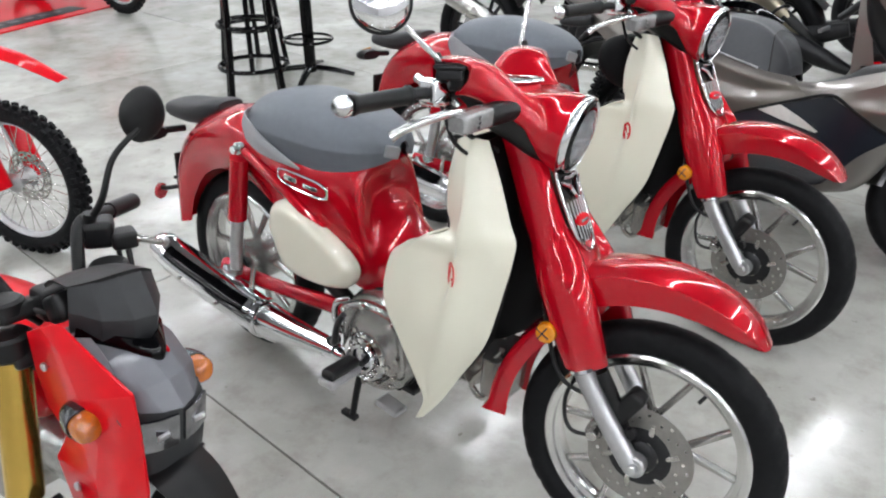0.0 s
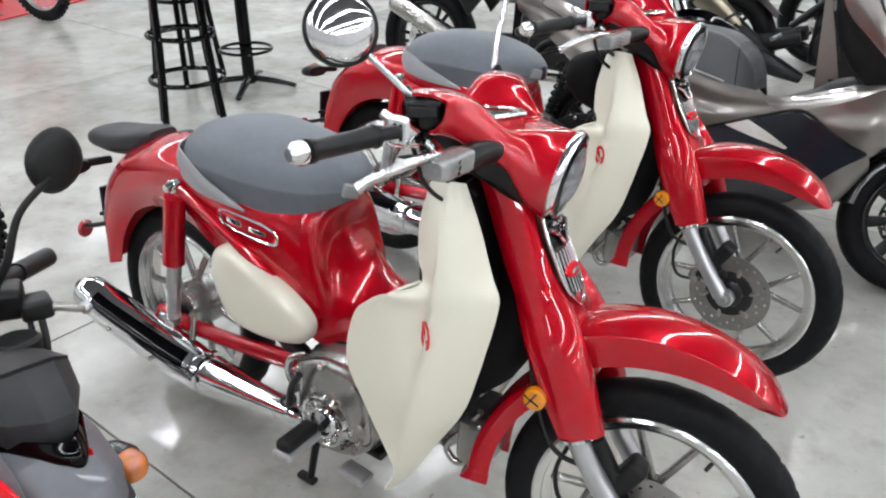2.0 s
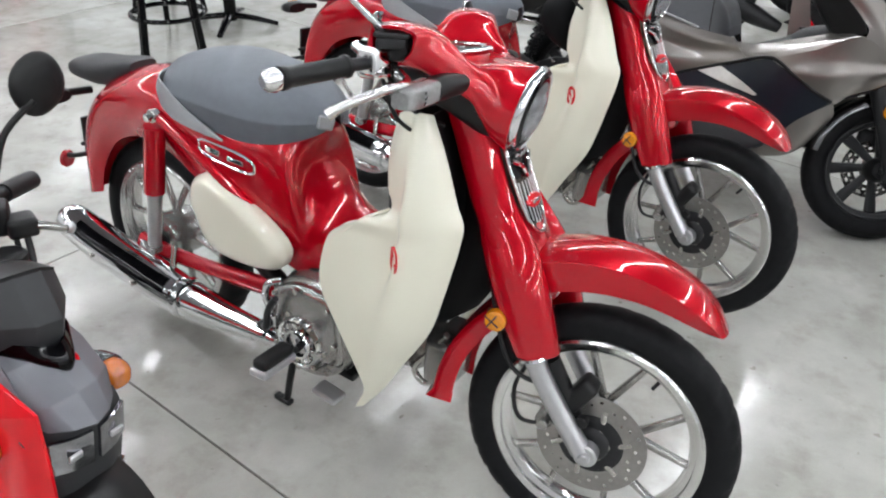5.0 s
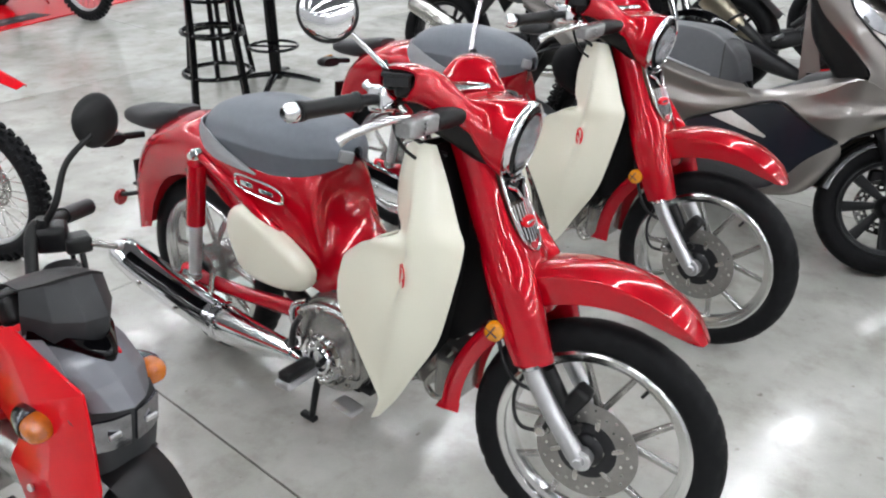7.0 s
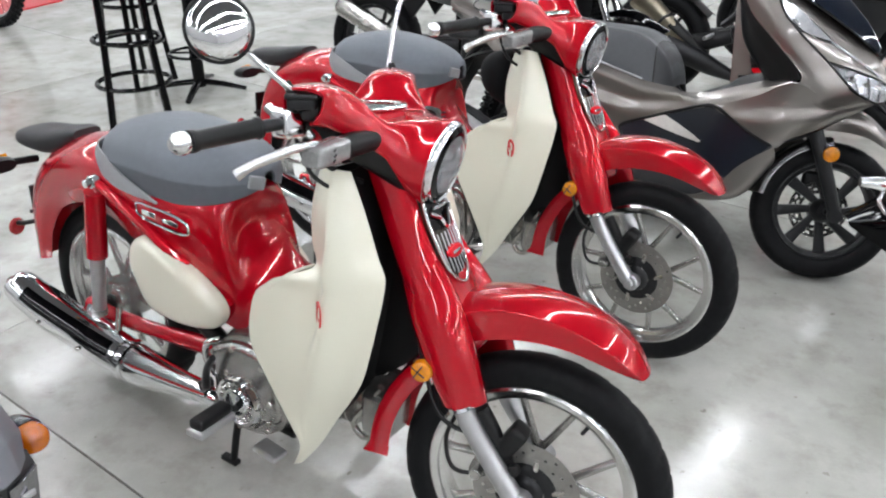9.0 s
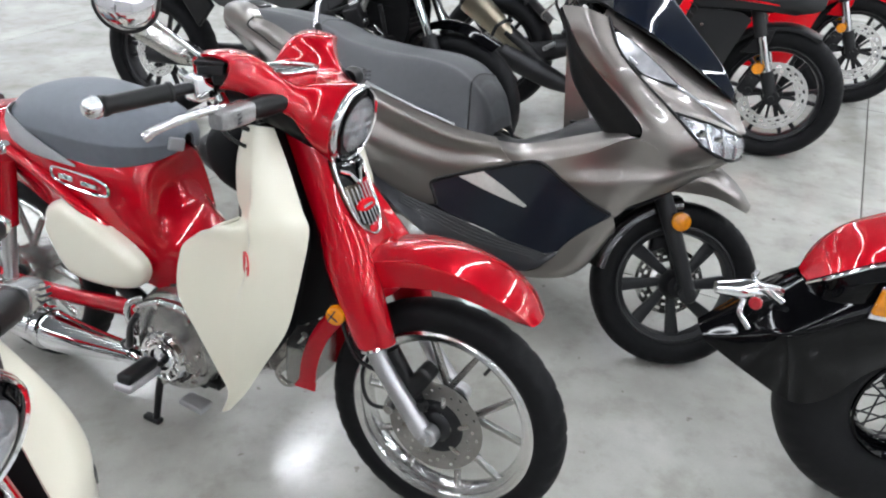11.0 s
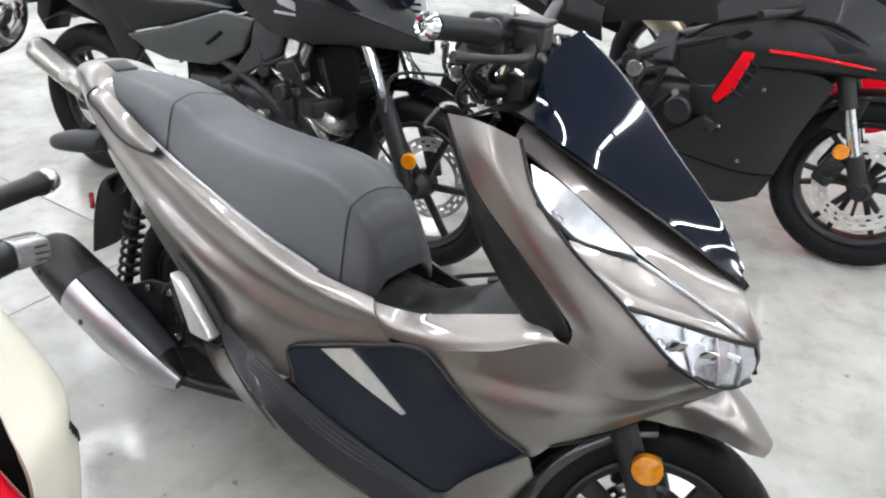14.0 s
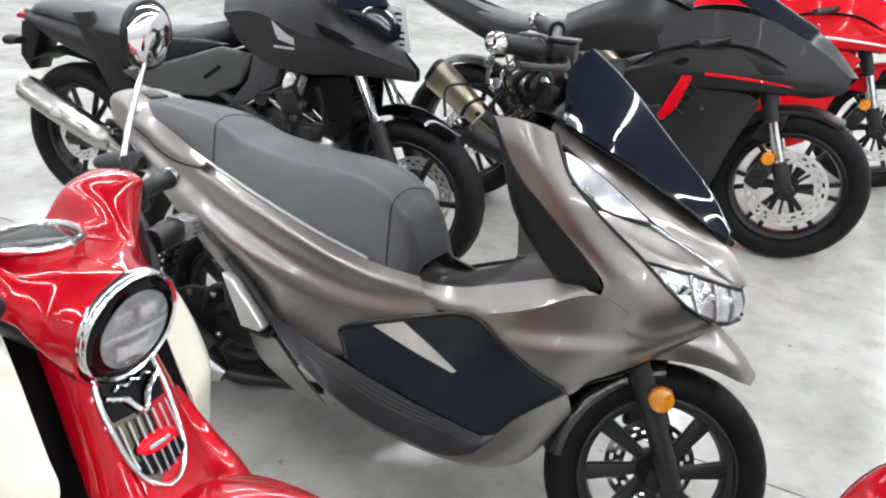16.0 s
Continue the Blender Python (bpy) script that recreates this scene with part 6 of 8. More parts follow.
    # exhaust and drive unit
    ax = [(-0.365, -0.232, 0.352), (-0.345, -0.232, 0.345), (-0.2, -0.23, 0.292), (-0.05, -0.225, 0.236), (0.08, -0.215, 0.185), (0.14, -0.205, 0.158)]
    rad = [0.050, 0.068, 0.075, 0.071, 0.048, 0.022]
    mf = part("muffler", tube(ax, rad, 28, 44), BLACK, t, "black muffler with a silver heat shield")
    part("heat_shield", wrap([(-0.20, -0.2305, 0.293)] + ax[3:], [0.0775, 0.075, 0.053, 0.025], -48, 56, n=26, m=14), ALLOY, mf, "silver heat shield")
    part("upper_guard", wrap(ax[2:5], [0.077, 0.075, 0.057], 62, 130, n=16, m=10), CHARCOAL, mf, "dark upper guard")
    for x, y, z in ((-0.30, -0.298, 0.335), (-0.12, -0.3, 0.262)):
        part("shield_bolt", disc(0.008, 0.008, (x, y, z), (0, -1, 0.1), 10), BLACK, mf)
    part("muffler_end", lathe([(0, 0.0), (0.016, 0.0), (0.018, -0.012), (0.021, -0.012), (0.022, 0.01)], (-0.366, -0.232, 0.352), (1, 0, -0.35), 18), BLACK, mf)
    plate = part("muffler_bracket", slab([(-0.147, 0.302), (-0.03, 0.364), (0.084, 0.386), (0.105, 0.30), (0.097, 0.233), (0.015, 0.129), (-0.111, 0.163)], -0.162, -0.15, 0.004), DARK_METAL, mf, "dark slotted muffler bracket")
    part("bracket_slot", slab([(0.0, 0.345), (0.06, 0.357), (0.075, 0.28), (0.03, 0.25)], -0.166, -0.158, 0.003), BLACK, plate)
    for x, z in ((0.07, 0.37), (0.085, 0.25), (-0.02, 0.35)):
        part("bracket_bolt", disc(0.010, 0.014, (x, -0.166, z), (0, -1, 0), 12), STEEL, plate)
    part("exhaust_pipe", tube([(0.12, -0.205, 0.16), (0.22, -0.16, 0.15), (0.4, -0.1, 0.16)], 0.016), DARK_METAL, mf)
    part("drive_unit", add(box((0.2, 0.05, 0.3), (0.45, 0.2, 0.2), 0.05), box((0.12, -0.11, 0.3), (0.2, 0.1, 0.16), 0.04), disc(0.085, 0.05, (0.02, -0.09, 0.262), (0, -1, 0)), tube([(0.0, -0.13, 0.27), (0.1, -0.14, 0.33), (0.22, -0.14, 0.36)], 0.03), tube([(0.02, -0.16, 0.3), (0.06, -0.17, 0.38), (0.15, -0.16, 0.42)], 0.012)), DARK_METAL, t, "dark drive unit")
    part("under_seat_frame", add(box((0.25, 0, 0.52), (0.6, 0.24, 0.2), 0.05), box((0.6, 0, 0.4), (0.5, 0.24, 0.25), 0.05)), BLACK, t)
    ridge = [(0.60, 0.575), (0.70, 0.562), (0.786, 0.596), (0.85, 0.630), (0.91, 0.672), (1.06, 0.71)]
    tn = [[(0.60, -0.16, 0.585), (0.70, -0.168, 0.575), (0.80, -0.158, 0.592), (0.90, -0.152, 0.615), (1.0, -0.145, 0.638), (1.09, -0.14, 0.665)]]
    tn += [[(x, y, z - d) for x, z in ridge] for y, d in ((-0.09, 0.012), (-0.03, 0.0), (0.03, 0.012), (0.09, 0.055), (0.15, 0.12))]
    part("tunnel_cover", skin(tn, 26, 20, 0.004), BLACK, t, "dark centre tunnel cover")
    part("fuel_cap_screw", disc(0.012, 0.008, (0.885, -0.04, 0.657), (-0.2, 0, 1), 14), BLACK, t)
    # front fender
    C = (1.274, 0.256)
    arc = lambda r, y, a0, a1: [(C[0] + r * math.cos(a0 + (a1 - a0) * f), y, C[1] + r * math.sin(a0 + (a1 - a0) * f)) for f in np.linspace(0, 1, 6)]
    A0, A1 = radians(118), radians(62)
    ff = [[(1.115, -0.090, 0.510), (1.235, -0.095, 0.525), (1.320, -0.08, 0.52), (1.380, -0.06, 0.50), (1.415, -0.03, 0.485)], [(1.115, -0.093, 0.545), (1.235, -0.097, 0.575), (1.315, -0.08, 0.56), (1.380, -0.056, 0.53), (1.423, -0.02, 0.495)],
          [(1.115, -0.060, 0.575), (1.235, -0.062, 0.605), (1.310, -0.05, 0.592), (1.375, -0.03, 0.553), (1.426, -0.008, 0.503)], [(1.115, 0, 0.585), (1.235, 0, 0.615), (1.310, 0, 0.6), (1.375, 0, 0.56), (1.427, 0, 0.505)]]
    ff += [mir(c) for c in ff[2::-1]]
    part("front_fender", skin(ff, 28, 24, 0.004), BRONZE, t, "grey bronze front fender", F)
    B0, B1 = radians(100), radians(176)
    fb = [arc(0.232, -0.074, B0, B1), arc(0.250, -0.072, B0, B1), arc(0.262, -0.055, B0, B1), arc(0.268, 0, B0, B1), arc(0.262, 0.055, B0, B1), arc(0.250, 0.072, B0, B1), arc(0.232, 0.074, B0, B1)]
    part("fender_rear", skin(fb, 24, 16, 0.004), CHARCOAL_GLOSS, t, "glossy dark inner fender", FW)
    part("brake_caliper", box((1.215, 0.06, 0.33), (0.08, 0.05, 0.06), 0.015), DARK_METAL, t, "", F)
    part("brake_hose", tube([(1.23, 0.06, 0.34), (1.21, 0.09, 0.40), (1.17, 0.09, 0.47), (1.15, 0.06, 0.54)], 0.005), BLACK, t, "", F)
    # side stand
    part("side_stand", tube([(0.42, 0.15, 0.2), (0.45, 0.22, 0.1), (0.47, 0.27, 0.03)], [0.012, 0.011, 0.012]), DARK_METAL, t)
    return t


SEAT_FRONT = mat("dark_seat_vinyl", (0.041, 0.042, 0.046), 0.5, 0, 0, vary=0.1, scale=60, bump=0.2, bump_scale=900)
SEAT_BLACK = mat("charcoal_seat_vinyl", (0.049, 0.052, 0.058), 0.46, 0, 0, vary=0.1, scale=60, bump=0.2, bump_scale=900)
scooter(pose(0.123, 3.837, 0, -6.4, 0, -20.4))


# ---- the other machines of the showroom ----
def road_wheel(t, c, r, w, bead, n, metal, xf=None, twin=True, wide=0.012, rotors=(0.1, 0.155)):
    hub = part("wheel", lathe([(0, -0.06), (0.025, -0.06), (0.05, -0.03), (0.05, 0.03), (0.025, 0.06), (0, 0.06)], c), metal, t, "black cast wheel", xf)
    part("tyre", tyre(c, r, w, bead - 0.005, seg=72), RUBBER, hub, "black road tyre", xf)
    part("rim", lathe([(bead, -0.05), (bead + 0.005, -0.047), (bead - 0.004, -0.035), (bead - 0.02, -0.03), (bead - 0.026, 0), (bead - 0.02, 0.03), (bead - 0.004, 0.035), (bead + 0.005, 0.047), (bead, 0.05), (bead - 0.012, 0)], c, (0, 1, 0), 64, closed=True), metal, hub, "", xf)
    for i in range(n):
        a = 2 * math.pi * i / n
        for k in ((-1, 1) if twin else (0,)):
            part("spoke", spoke_bar(c, 0.045, bead - 0.02, a + 0.05 * k, a + 0.16 * k + 0.05, wide, wide * 0.85, 0.012), metal, hub, "", xf)
    if rotors:
        part("brake_disc", rotor(c, rotors[0], rotors[1], -1, -0.062, 20), PALE_DISC, hub, "steel brake disc", xf)
        for i in range(8):
            part("disc_arm", spoke_bar(c, 0.03, rotors[0] + 0.004, 2 * math.pi * i / 8, 2 * math.pi * i / 8, 0.006, 0.006, 0.003, -0.06), DARK_METAL, hub, "", xf)
    return hub


def clutter(t, lo, hi, n, seed, pieces=None):
    """Engine-bay pieces: castings, hoses and bolts between two corners."""
    rnd = random.Random(seed)
    lo, hi = np.array(lo), np.array(hi)
    at = lambda: lo + (hi - lo) * np.array([rnd.random() for _ in range(3)])
    for i in range(n):
        p, q, k = at(), at(), rnd.random()
        if k < 0.35:
            part("casting", box(p, [rnd.uniform(0.04, 0.13) for _ in range(3)], 0.012, [rnd.uniform(-25, 25) for _ in range(3)]), rnd.choice((DARK_METAL, DARK_METAL, BLACK, CAST)), t)
        elif k < 0.75:
            m = (p + q) / 2 + np.array([rnd.uniform(-0.05, 0.05) for _ in range(3)])
            part("hose", tube([p, m, q], rnd.uniform(0.005, 0.013), 8, 14), rnd.choice((BLACK, BLACK, DARK_METAL, STEEL)), t)
        else:
            part("boss", disc(rnd.uniform(0.012, 0.04), 0.04, p, (0, -1, 0), 16), rnd.choice((CAST, DARK_METAL, BLACK)), t)


def adventure_bike(m):
    t = root("adventure_motorcycle", m, "matte black adventure motorcycle with a silver muffler", "motorcycle")
    mir = lambda c: [(x, -y, z) for x, y, z in c]
    road_wheel(t, (-0.15, 0, 0.305), 0.312, 0.15, 0.225, 6, DARK_METAL, rotors=(0.07, 0.115))
    road_wheel(t, (1.45, 0, 0.30), 0.305, 0.12, 0.225, 6, DARK_METAL, twin=False, wide=0.014, rotors=None)
    part("brake_disc", rotor((1.45, 0, 0.30), 0.1, 0.15, 1, 0.062, 20), PALE_DISC, t, "steel brake disc")
    part("muffler", tube([(-0.27, -0.205, 0.52), (-0.25, -0.205, 0.513), (-0.05, -0.205, 0.435), (0.13, -0.2, 0.365), (0.17, -0.195, 0.35)], [0.046, 0.056, 0.057, 0.053, 0.035], 26, 34), STEEL, t, "brushed silver muffler")
    part("muffler_tip", lathe([(0.0, -0.0), (0.03, 0.0), (0.032, -0.02), (0.038, -0.02), (0.04, 0.02)], (-0.268, -0.205, 0.519), (1, 0, -0.38), 22), DARK_METAL, t)
    part("exhaust_pipe", tube([(0.16, -0.195, 0.35), (0.3, -0.17, 0.27), (0.5, -0.12, 0.22), (0.9, -0.08, 0.24), (1.1, -0.06, 0.35)], 0.024, 14), STEEL, t)
    for s in (-1, 1):
        part("swingarm", tube([(-0.15, s * 0.11, 0.31), (0.25, s * 0.12, 0.34), (0.5, s * 0.1, 0.38)], [0.03, 0.032, 0.03], 12, flat=1.3), DARK_METAL, t)
        part("knee_panel", slab([(0.88, 0.80), (1.006, 0.791), (0.981, 0.697), (0.829, 0.602), (0.777, 0.61), (0.857, 0.701)], s * 0.165, s * 0.19, 0.008), CHARCOAL, t, "dark plastic knee panel")
        part("rear_stay", slab([(-0.042, 0.851), (0.065, 0.862), (0.27, 0.595), (0.185, 0.49), (0.119, 0.575)], s * 0.115, s * 0.145, 0.01), BLACK, t, "black rear frame cover")
        part("seat_skirt", slab([(0.06, 0.80), (0.30, 0.79), (0.62, 0.815), (0.74, 0.81), (0.455, 0.716), (0.24, 0.66)], s * 0.12, s * 0.158, 0.012), BLACK, t, "black skirt under the seat")
        part("panel_slot", box((0.69, s * 0.183, 0.706), (0.09, 0.012, 0.012), 0.004, (0, -35, 0)), DEEP_BLACK, t)
        part("radiator_side", slab([(1.05, 0.715), (1.245, 0.745), (1.238, 0.535), (1.065, 0.475)], s * 0.112, s * 0.125, 0.006, 3), DEEP_BLACK, t, "black radiator side panel")
        part("side_cover", slab([(0.236, 0.652), (0.455, 0.712), (0.726, 0.804), (0.87, 0.79), (0.811, 0.673), (0.664, 0.605), (0.445, 0.59), (0.333, 0.608)], s * 0.15, s * 0.18, 0.013), SATIN_GREY, t, "satin dark grey side cover")
        tail = [[(-0.44, 0.02, 0.82), (-0.2, 0.09, 0.81), (0.05, 0.11, 0.79), (0.2, 0.12, 0.765)], [(-0.46, 0.04, 0.79), (-0.2, 0.115, 0.765), (0.05, 0.13, 0.72), (0.2, 0.135, 0.70)], [(-0.4, 0.03, 0.755), (-0.18, 0.1, 0.71), (0.06, 0.115, 0.65), (0.22, 0.125, 0.625)]]
        part("tail_panel", skin([[(x, s * y, z) for x, y, z in c] for c in tail], 22, 12, 0.006), MATTE_BODY, t, "matte black tail panel")
        tank = [[(0.70, 0, 1.0), (0.88, 0, 1.03), (1.05, 0, 1.02), (1.17, 0, 1.0), (1.40, 0, 0.85)], [(0.70, 0.09, 0.99), (0.88, 0.12, 1.01), (1.05, 0.12, 1.0), (1.17, 0.09, 0.985), (1.41, 0.012, 0.835)],
                [(0.74, 0.165, 0.93), (0.90, 0.187, 0.945), (1.10, 0.187, 0.89), (1.27, 0.135, 0.865), (1.455, 0.016, 0.790)], [(0.745, 0.170, 0.918), (0.905, 0.193, 0.933), (1.105, 0.193, 0.878), (1.275, 0.139, 0.853), (1.457, 0.018, 0.778)],
                [(0.815, 0.180, 0.835), (0.945, 0.198, 0.785), (1.11, 0.195, 0.766), (1.29, 0.13, 0.772), (1.46, 0.016, 0.757)], [(0.82, 0.165, 0.83), (0.945, 0.18, 0.778), (1.11, 0.178, 0.76), (1.29, 0.115, 0.762), (1.458, 0.010, 0.745)], [(0.83, 0.06, 0.83), (0.95, 0.06, 0.785), (1.11, 0.06, 0.77), (1.29, 0.04, 0.764), (1.45, 0.002, 0.748)]]
        part("tank_cowl", skin([[(x, s * y, z) for x, y, z in c] for c in tank], 30, 36, 0.0), MATTE_BODY, t, "matte black tank cowl")
        part("cowl_vent", slab([(1.13, 0.935), (1.24, 0.905), (1.30, 0.875), (1.26, 0.868), (1.16, 0.895)], s * 0.165, s * 0.18, 0.004), DEEP_BLACK, t)
        part("frame_rail", tube([(1.03, s * 0.15, 0.57), (1.05, s * 0.155, 0.66), (1.08, s * 0.15, 0.74)], [0.02, 0.018, 0.016], 12), CAST, t, "cast grey frame rail")
        part("frame_brace", tube([(0.83, s * 0.16, 0.60), (0.91, s * 0.165, 0.645), (1.0, s * 0.16, 0.60)], 0.012, 10), STEEL, t)
        part("header_pipe", tube([(1.02, s * 0.12, 0.50), (1.10, s * 0.14, 0.47), (1.13, s * 0.13, 0.40), (1.05, s * 0.11, 0.30)], 0.02, 12, 30), STEEL, t, "dull steel header pipe")
        part("fork_hose", tube([(1.30, s * 0.12, 0.70), (1.36, s * 0.15, 0.60), (1.33, s * 0.14, 0.50), (1.40, s * 0.12, 0.40)], 0.005, 8, 30), BLACK, t)
        # plain pale wing-shaped mark
        part("tank_mark", slab([(0.972, 0.925), (0.988, 0.880), (1.0, 0.862), (1.065, 0.848), (1.062, 0.872), (1.03, 0.885), (1.0, 0.905)], s * 0.204, s * 0.196, 0.001), ALLOY, t, "pale grey wing-shaped mark")
        part("tank_mark_bar", box((1.025, s * 0.204, 0.836), (0.085, 0.003, 0.008), 0.001), ALLOY, t)
        shr = [[(1.02, 0.14, 0.72), (1.18, 0.13, 0.70), (1.26, 0.115, 0.73)], [(1.06, 0.145, 0.58), (1.17, 0.135, 0.56), (1.25, 0.12, 0.6)], [(1.1, 0.12, 0.45), (1.17, 0.115, 0.44), (1.24, 0.1, 0.48)]]
        part("radiator_shroud", skin([[(x, s * y, z) for x, y, z in c] for c in shr], 12, 12, 0.006), DEEP_BLACK, t)
        fk = part("fork_leg", tube([(1.41, s * 0.098, 0.44), (1.45, s * 0.095, 0.302)], [0.03, 0.026], 16), MATTE, t, "black fork leg")
        part("fork_tube", tube([(1.25, s * 0.1, 0.81), (1.42, s * 0.098, 0.43)], 0.0205, 16), CHROME, fk, "polished fork tube")
        part("fork_guard", tube([(1.345, s * 0.1, 0.60), (1.43, s * 0.1, 0.40)], [0.031, 0.034], 16), MATTE, fk)
        part("side_reflector", disc(0.027, 0.016, (1.482, s * 0.142, 0.428), (0.2, s, 0), 22), AMBER, t, "round amber reflector")
        part("handlebar", tube([(1.12, s * 0.03, 1.14), (1.08, s * 0.2, 1.17), (0.98, s * 0.38, 1.13)], 0.012), BLACK, t)
        part("rear_turn_signal", loft([(-0.42, s * 0.14, 0.70, 0.02, 0.015, 0.015, 2.4), (-0.4, s * 0.14, 0.70, 0.045, 0.022, 0.022, 2.5), (-0.36, s * 0.13, 0.70, 0.03, 0.015, 0.015, 2.4)], 16, 4), BLACK, t)
    part("headlight", loft([(1.22, 0, 0.98, 0.10, 0.05, 0.06, 2.6), (1.30, 0, 0.955, 0.085, 0.05, 0.05, 2.6), (1.36, 0, 0.91, 0.045, 0.03, 0.03, 2.4)], 18, 4), TINT, t, "smoked headlight")
    part("screen", skin([[(1.22, -0.15, 0.98), (1.14, -0.13, 1.12), (1.06, -0.1, 1.25)], [(1.33, 0, 1.0), (1.24, 0, 1.13), (1.12, 0, 1.27)], [(1.22, 0.15, 0.98), (1.14, 0.13, 1.12), (1.06, 0.1, 1.25)]], 12, 12, 0.004), TINT, t)
    part("seat", loft([(-0.36, 0, 0.82, 0.06, 0.02, 0.02, 2.5), (-0.25, 0, 0.835, 0.11, 0.04, 0.03, 2.6), (0.02, 0, 0.82, 0.14, 0.045, 0.05, 2.6), (0.18, 0, 0.79, 0.15, 0.035, 0.05, 2.6), (0.42, 0, 0.79, 0.14, 0.04, 0.06, 2.6), (0.6, 0, 0.82, 0.1, 0.05, 0.06, 2.4), (0.68, 0, 0.86, 0.06, 0.04, 0.05, 2.3)], 28, 5), SEAT_BLACK, t, "black stepped seat")
    part("engine", add(box((0.78, 0, 0.42), (0.5, 0.36, 0.3), 0.05), box((1.0, 0, 0.5), (0.25, 0.3, 0.24), 0.04), disc(0.11, 0.05, (0.72, -0.18, 0.4), (0, -1, 0)), disc(0.07, 0.05, (0.95, -0.17, 0.36), (0, -1, 0))), DARK_METAL, t, "dark grey engine")
    # added black slab in place of the deep shade inside the engine bay
    part("bay_shade_sheet", slab([(0.45, 0.3), (0.45, 0.72), (1.08, 0.78), (1.16, 0.45), (1.0, 0.25)], -0.1, 0.1, 0.02), DEEP_BLACK, t)
    rad = part("radiator", box((1.2, 0, 0.6), (0.05, 0.24, 0.26), 0.012, (0, -16, 0)), BLACK, t, "black radiator")
    for i in range(9):
        part("radiator_fin", box((1.228, 0, 0.51 + 0.022 * i), (0.01, 0.23, 0.004), 0), DARK_METAL, rad)
    part("frame_tube", add(tube([(0.5, -0.13, 0.42), (0.8, -0.16, 0.6), (1.15, -0.1, 0.8)], 0.02), tube([(0.6, -0.14, 0.66), (0.9, -0.17, 0.55), (1.1, -0.14, 0.36)], 0.018)), MATTE, t)
    clutter(t, (0.75, -0.19, 0.4), (1.2, -0.12, 0.72), 26, 5)
    part("front_fender", skin([[(1.20, -0.06, 0.52), (1.33, -0.068, 0.615), (1.47, -0.066, 0.625), (1.62, -0.05, 0.56)], [(1.195, 0, 0.55), (1.33, 0, 0.643), (1.47, 0, 0.655), (1.645, 0, 0.58)], [(1.20, 0.06, 0.52), (1.33, 0.068, 0.615), (1.47, 0.066, 0.625), (1.62, 0.05, 0.56)]], 24, 14, 0.005), GLOSS_BLACK, t, "glossy black front fender")
    part("rear_fender", skin([[(0.1, -0.08, 0.63), (-0.2, -0.085, 0.66), (-0.40, -0.08, 0.60)], [(0.1, 0, 0.66), (-0.21, 0, 0.69), (-0.42, 0, 0.62)], [(0.1, 0.08, 0.63), (-0.2, 0.085, 0.66), (-0.40, 0.08, 0.60)]], 14, 10, 0.005), BLACK, t)
    pb = part("plate_bracket", add(slab([(-0.32, 0.77), (-0.43, 0.77), (-0.46, 0.62), (-0.41, 0.56), (-0.36, 0.66)], -0.06, 0.06, 0.01), tube([(-0.4, 0, 0.70), (-0.5, -0.05, 0.685)], 0.008)), BLACK, t, "black number plate bracket")
    part("rear_reflector", disc(0.026, 0.014, (-0.50, -0.06, 0.682), (-0.6, -1, 0), 20), RED_LENS, pb, "round red reflector")
    part("tail_lens", loft([(-0.48, 0, 0.79, 0.03, 0.015, 0.015, 2.5), (-0.45, 0, 0.79, 0.06, 0.02, 0.02, 2.6), (-0.4, 0, 0.79, 0.05, 0.02, 0.02, 2.6)], 16, 4), RED_LENS, t)
    part("brake_caliper", box((1.38, -0.09, 0.36), (0.1, 0.05, 0.07), 0.016, (0, 40, 0)), ALLOY, t)
    tag = part("price_tag", slab([(1.265, 1.0), (1.35, 0.985), (1.38, 0.83), (1.295, 0.82)], 0.10, 0.103, 0), WHITE, t, "white paper tag with black print")
    for k in range(6):
        part("print_bar", box((1.309 + 0.005 * k, 0.0985, 0.965 - 0.022 * k), (0.05 - 0.008 * (k % 3), 0.002, 0.009), 0), BLACK, tag)
    return t


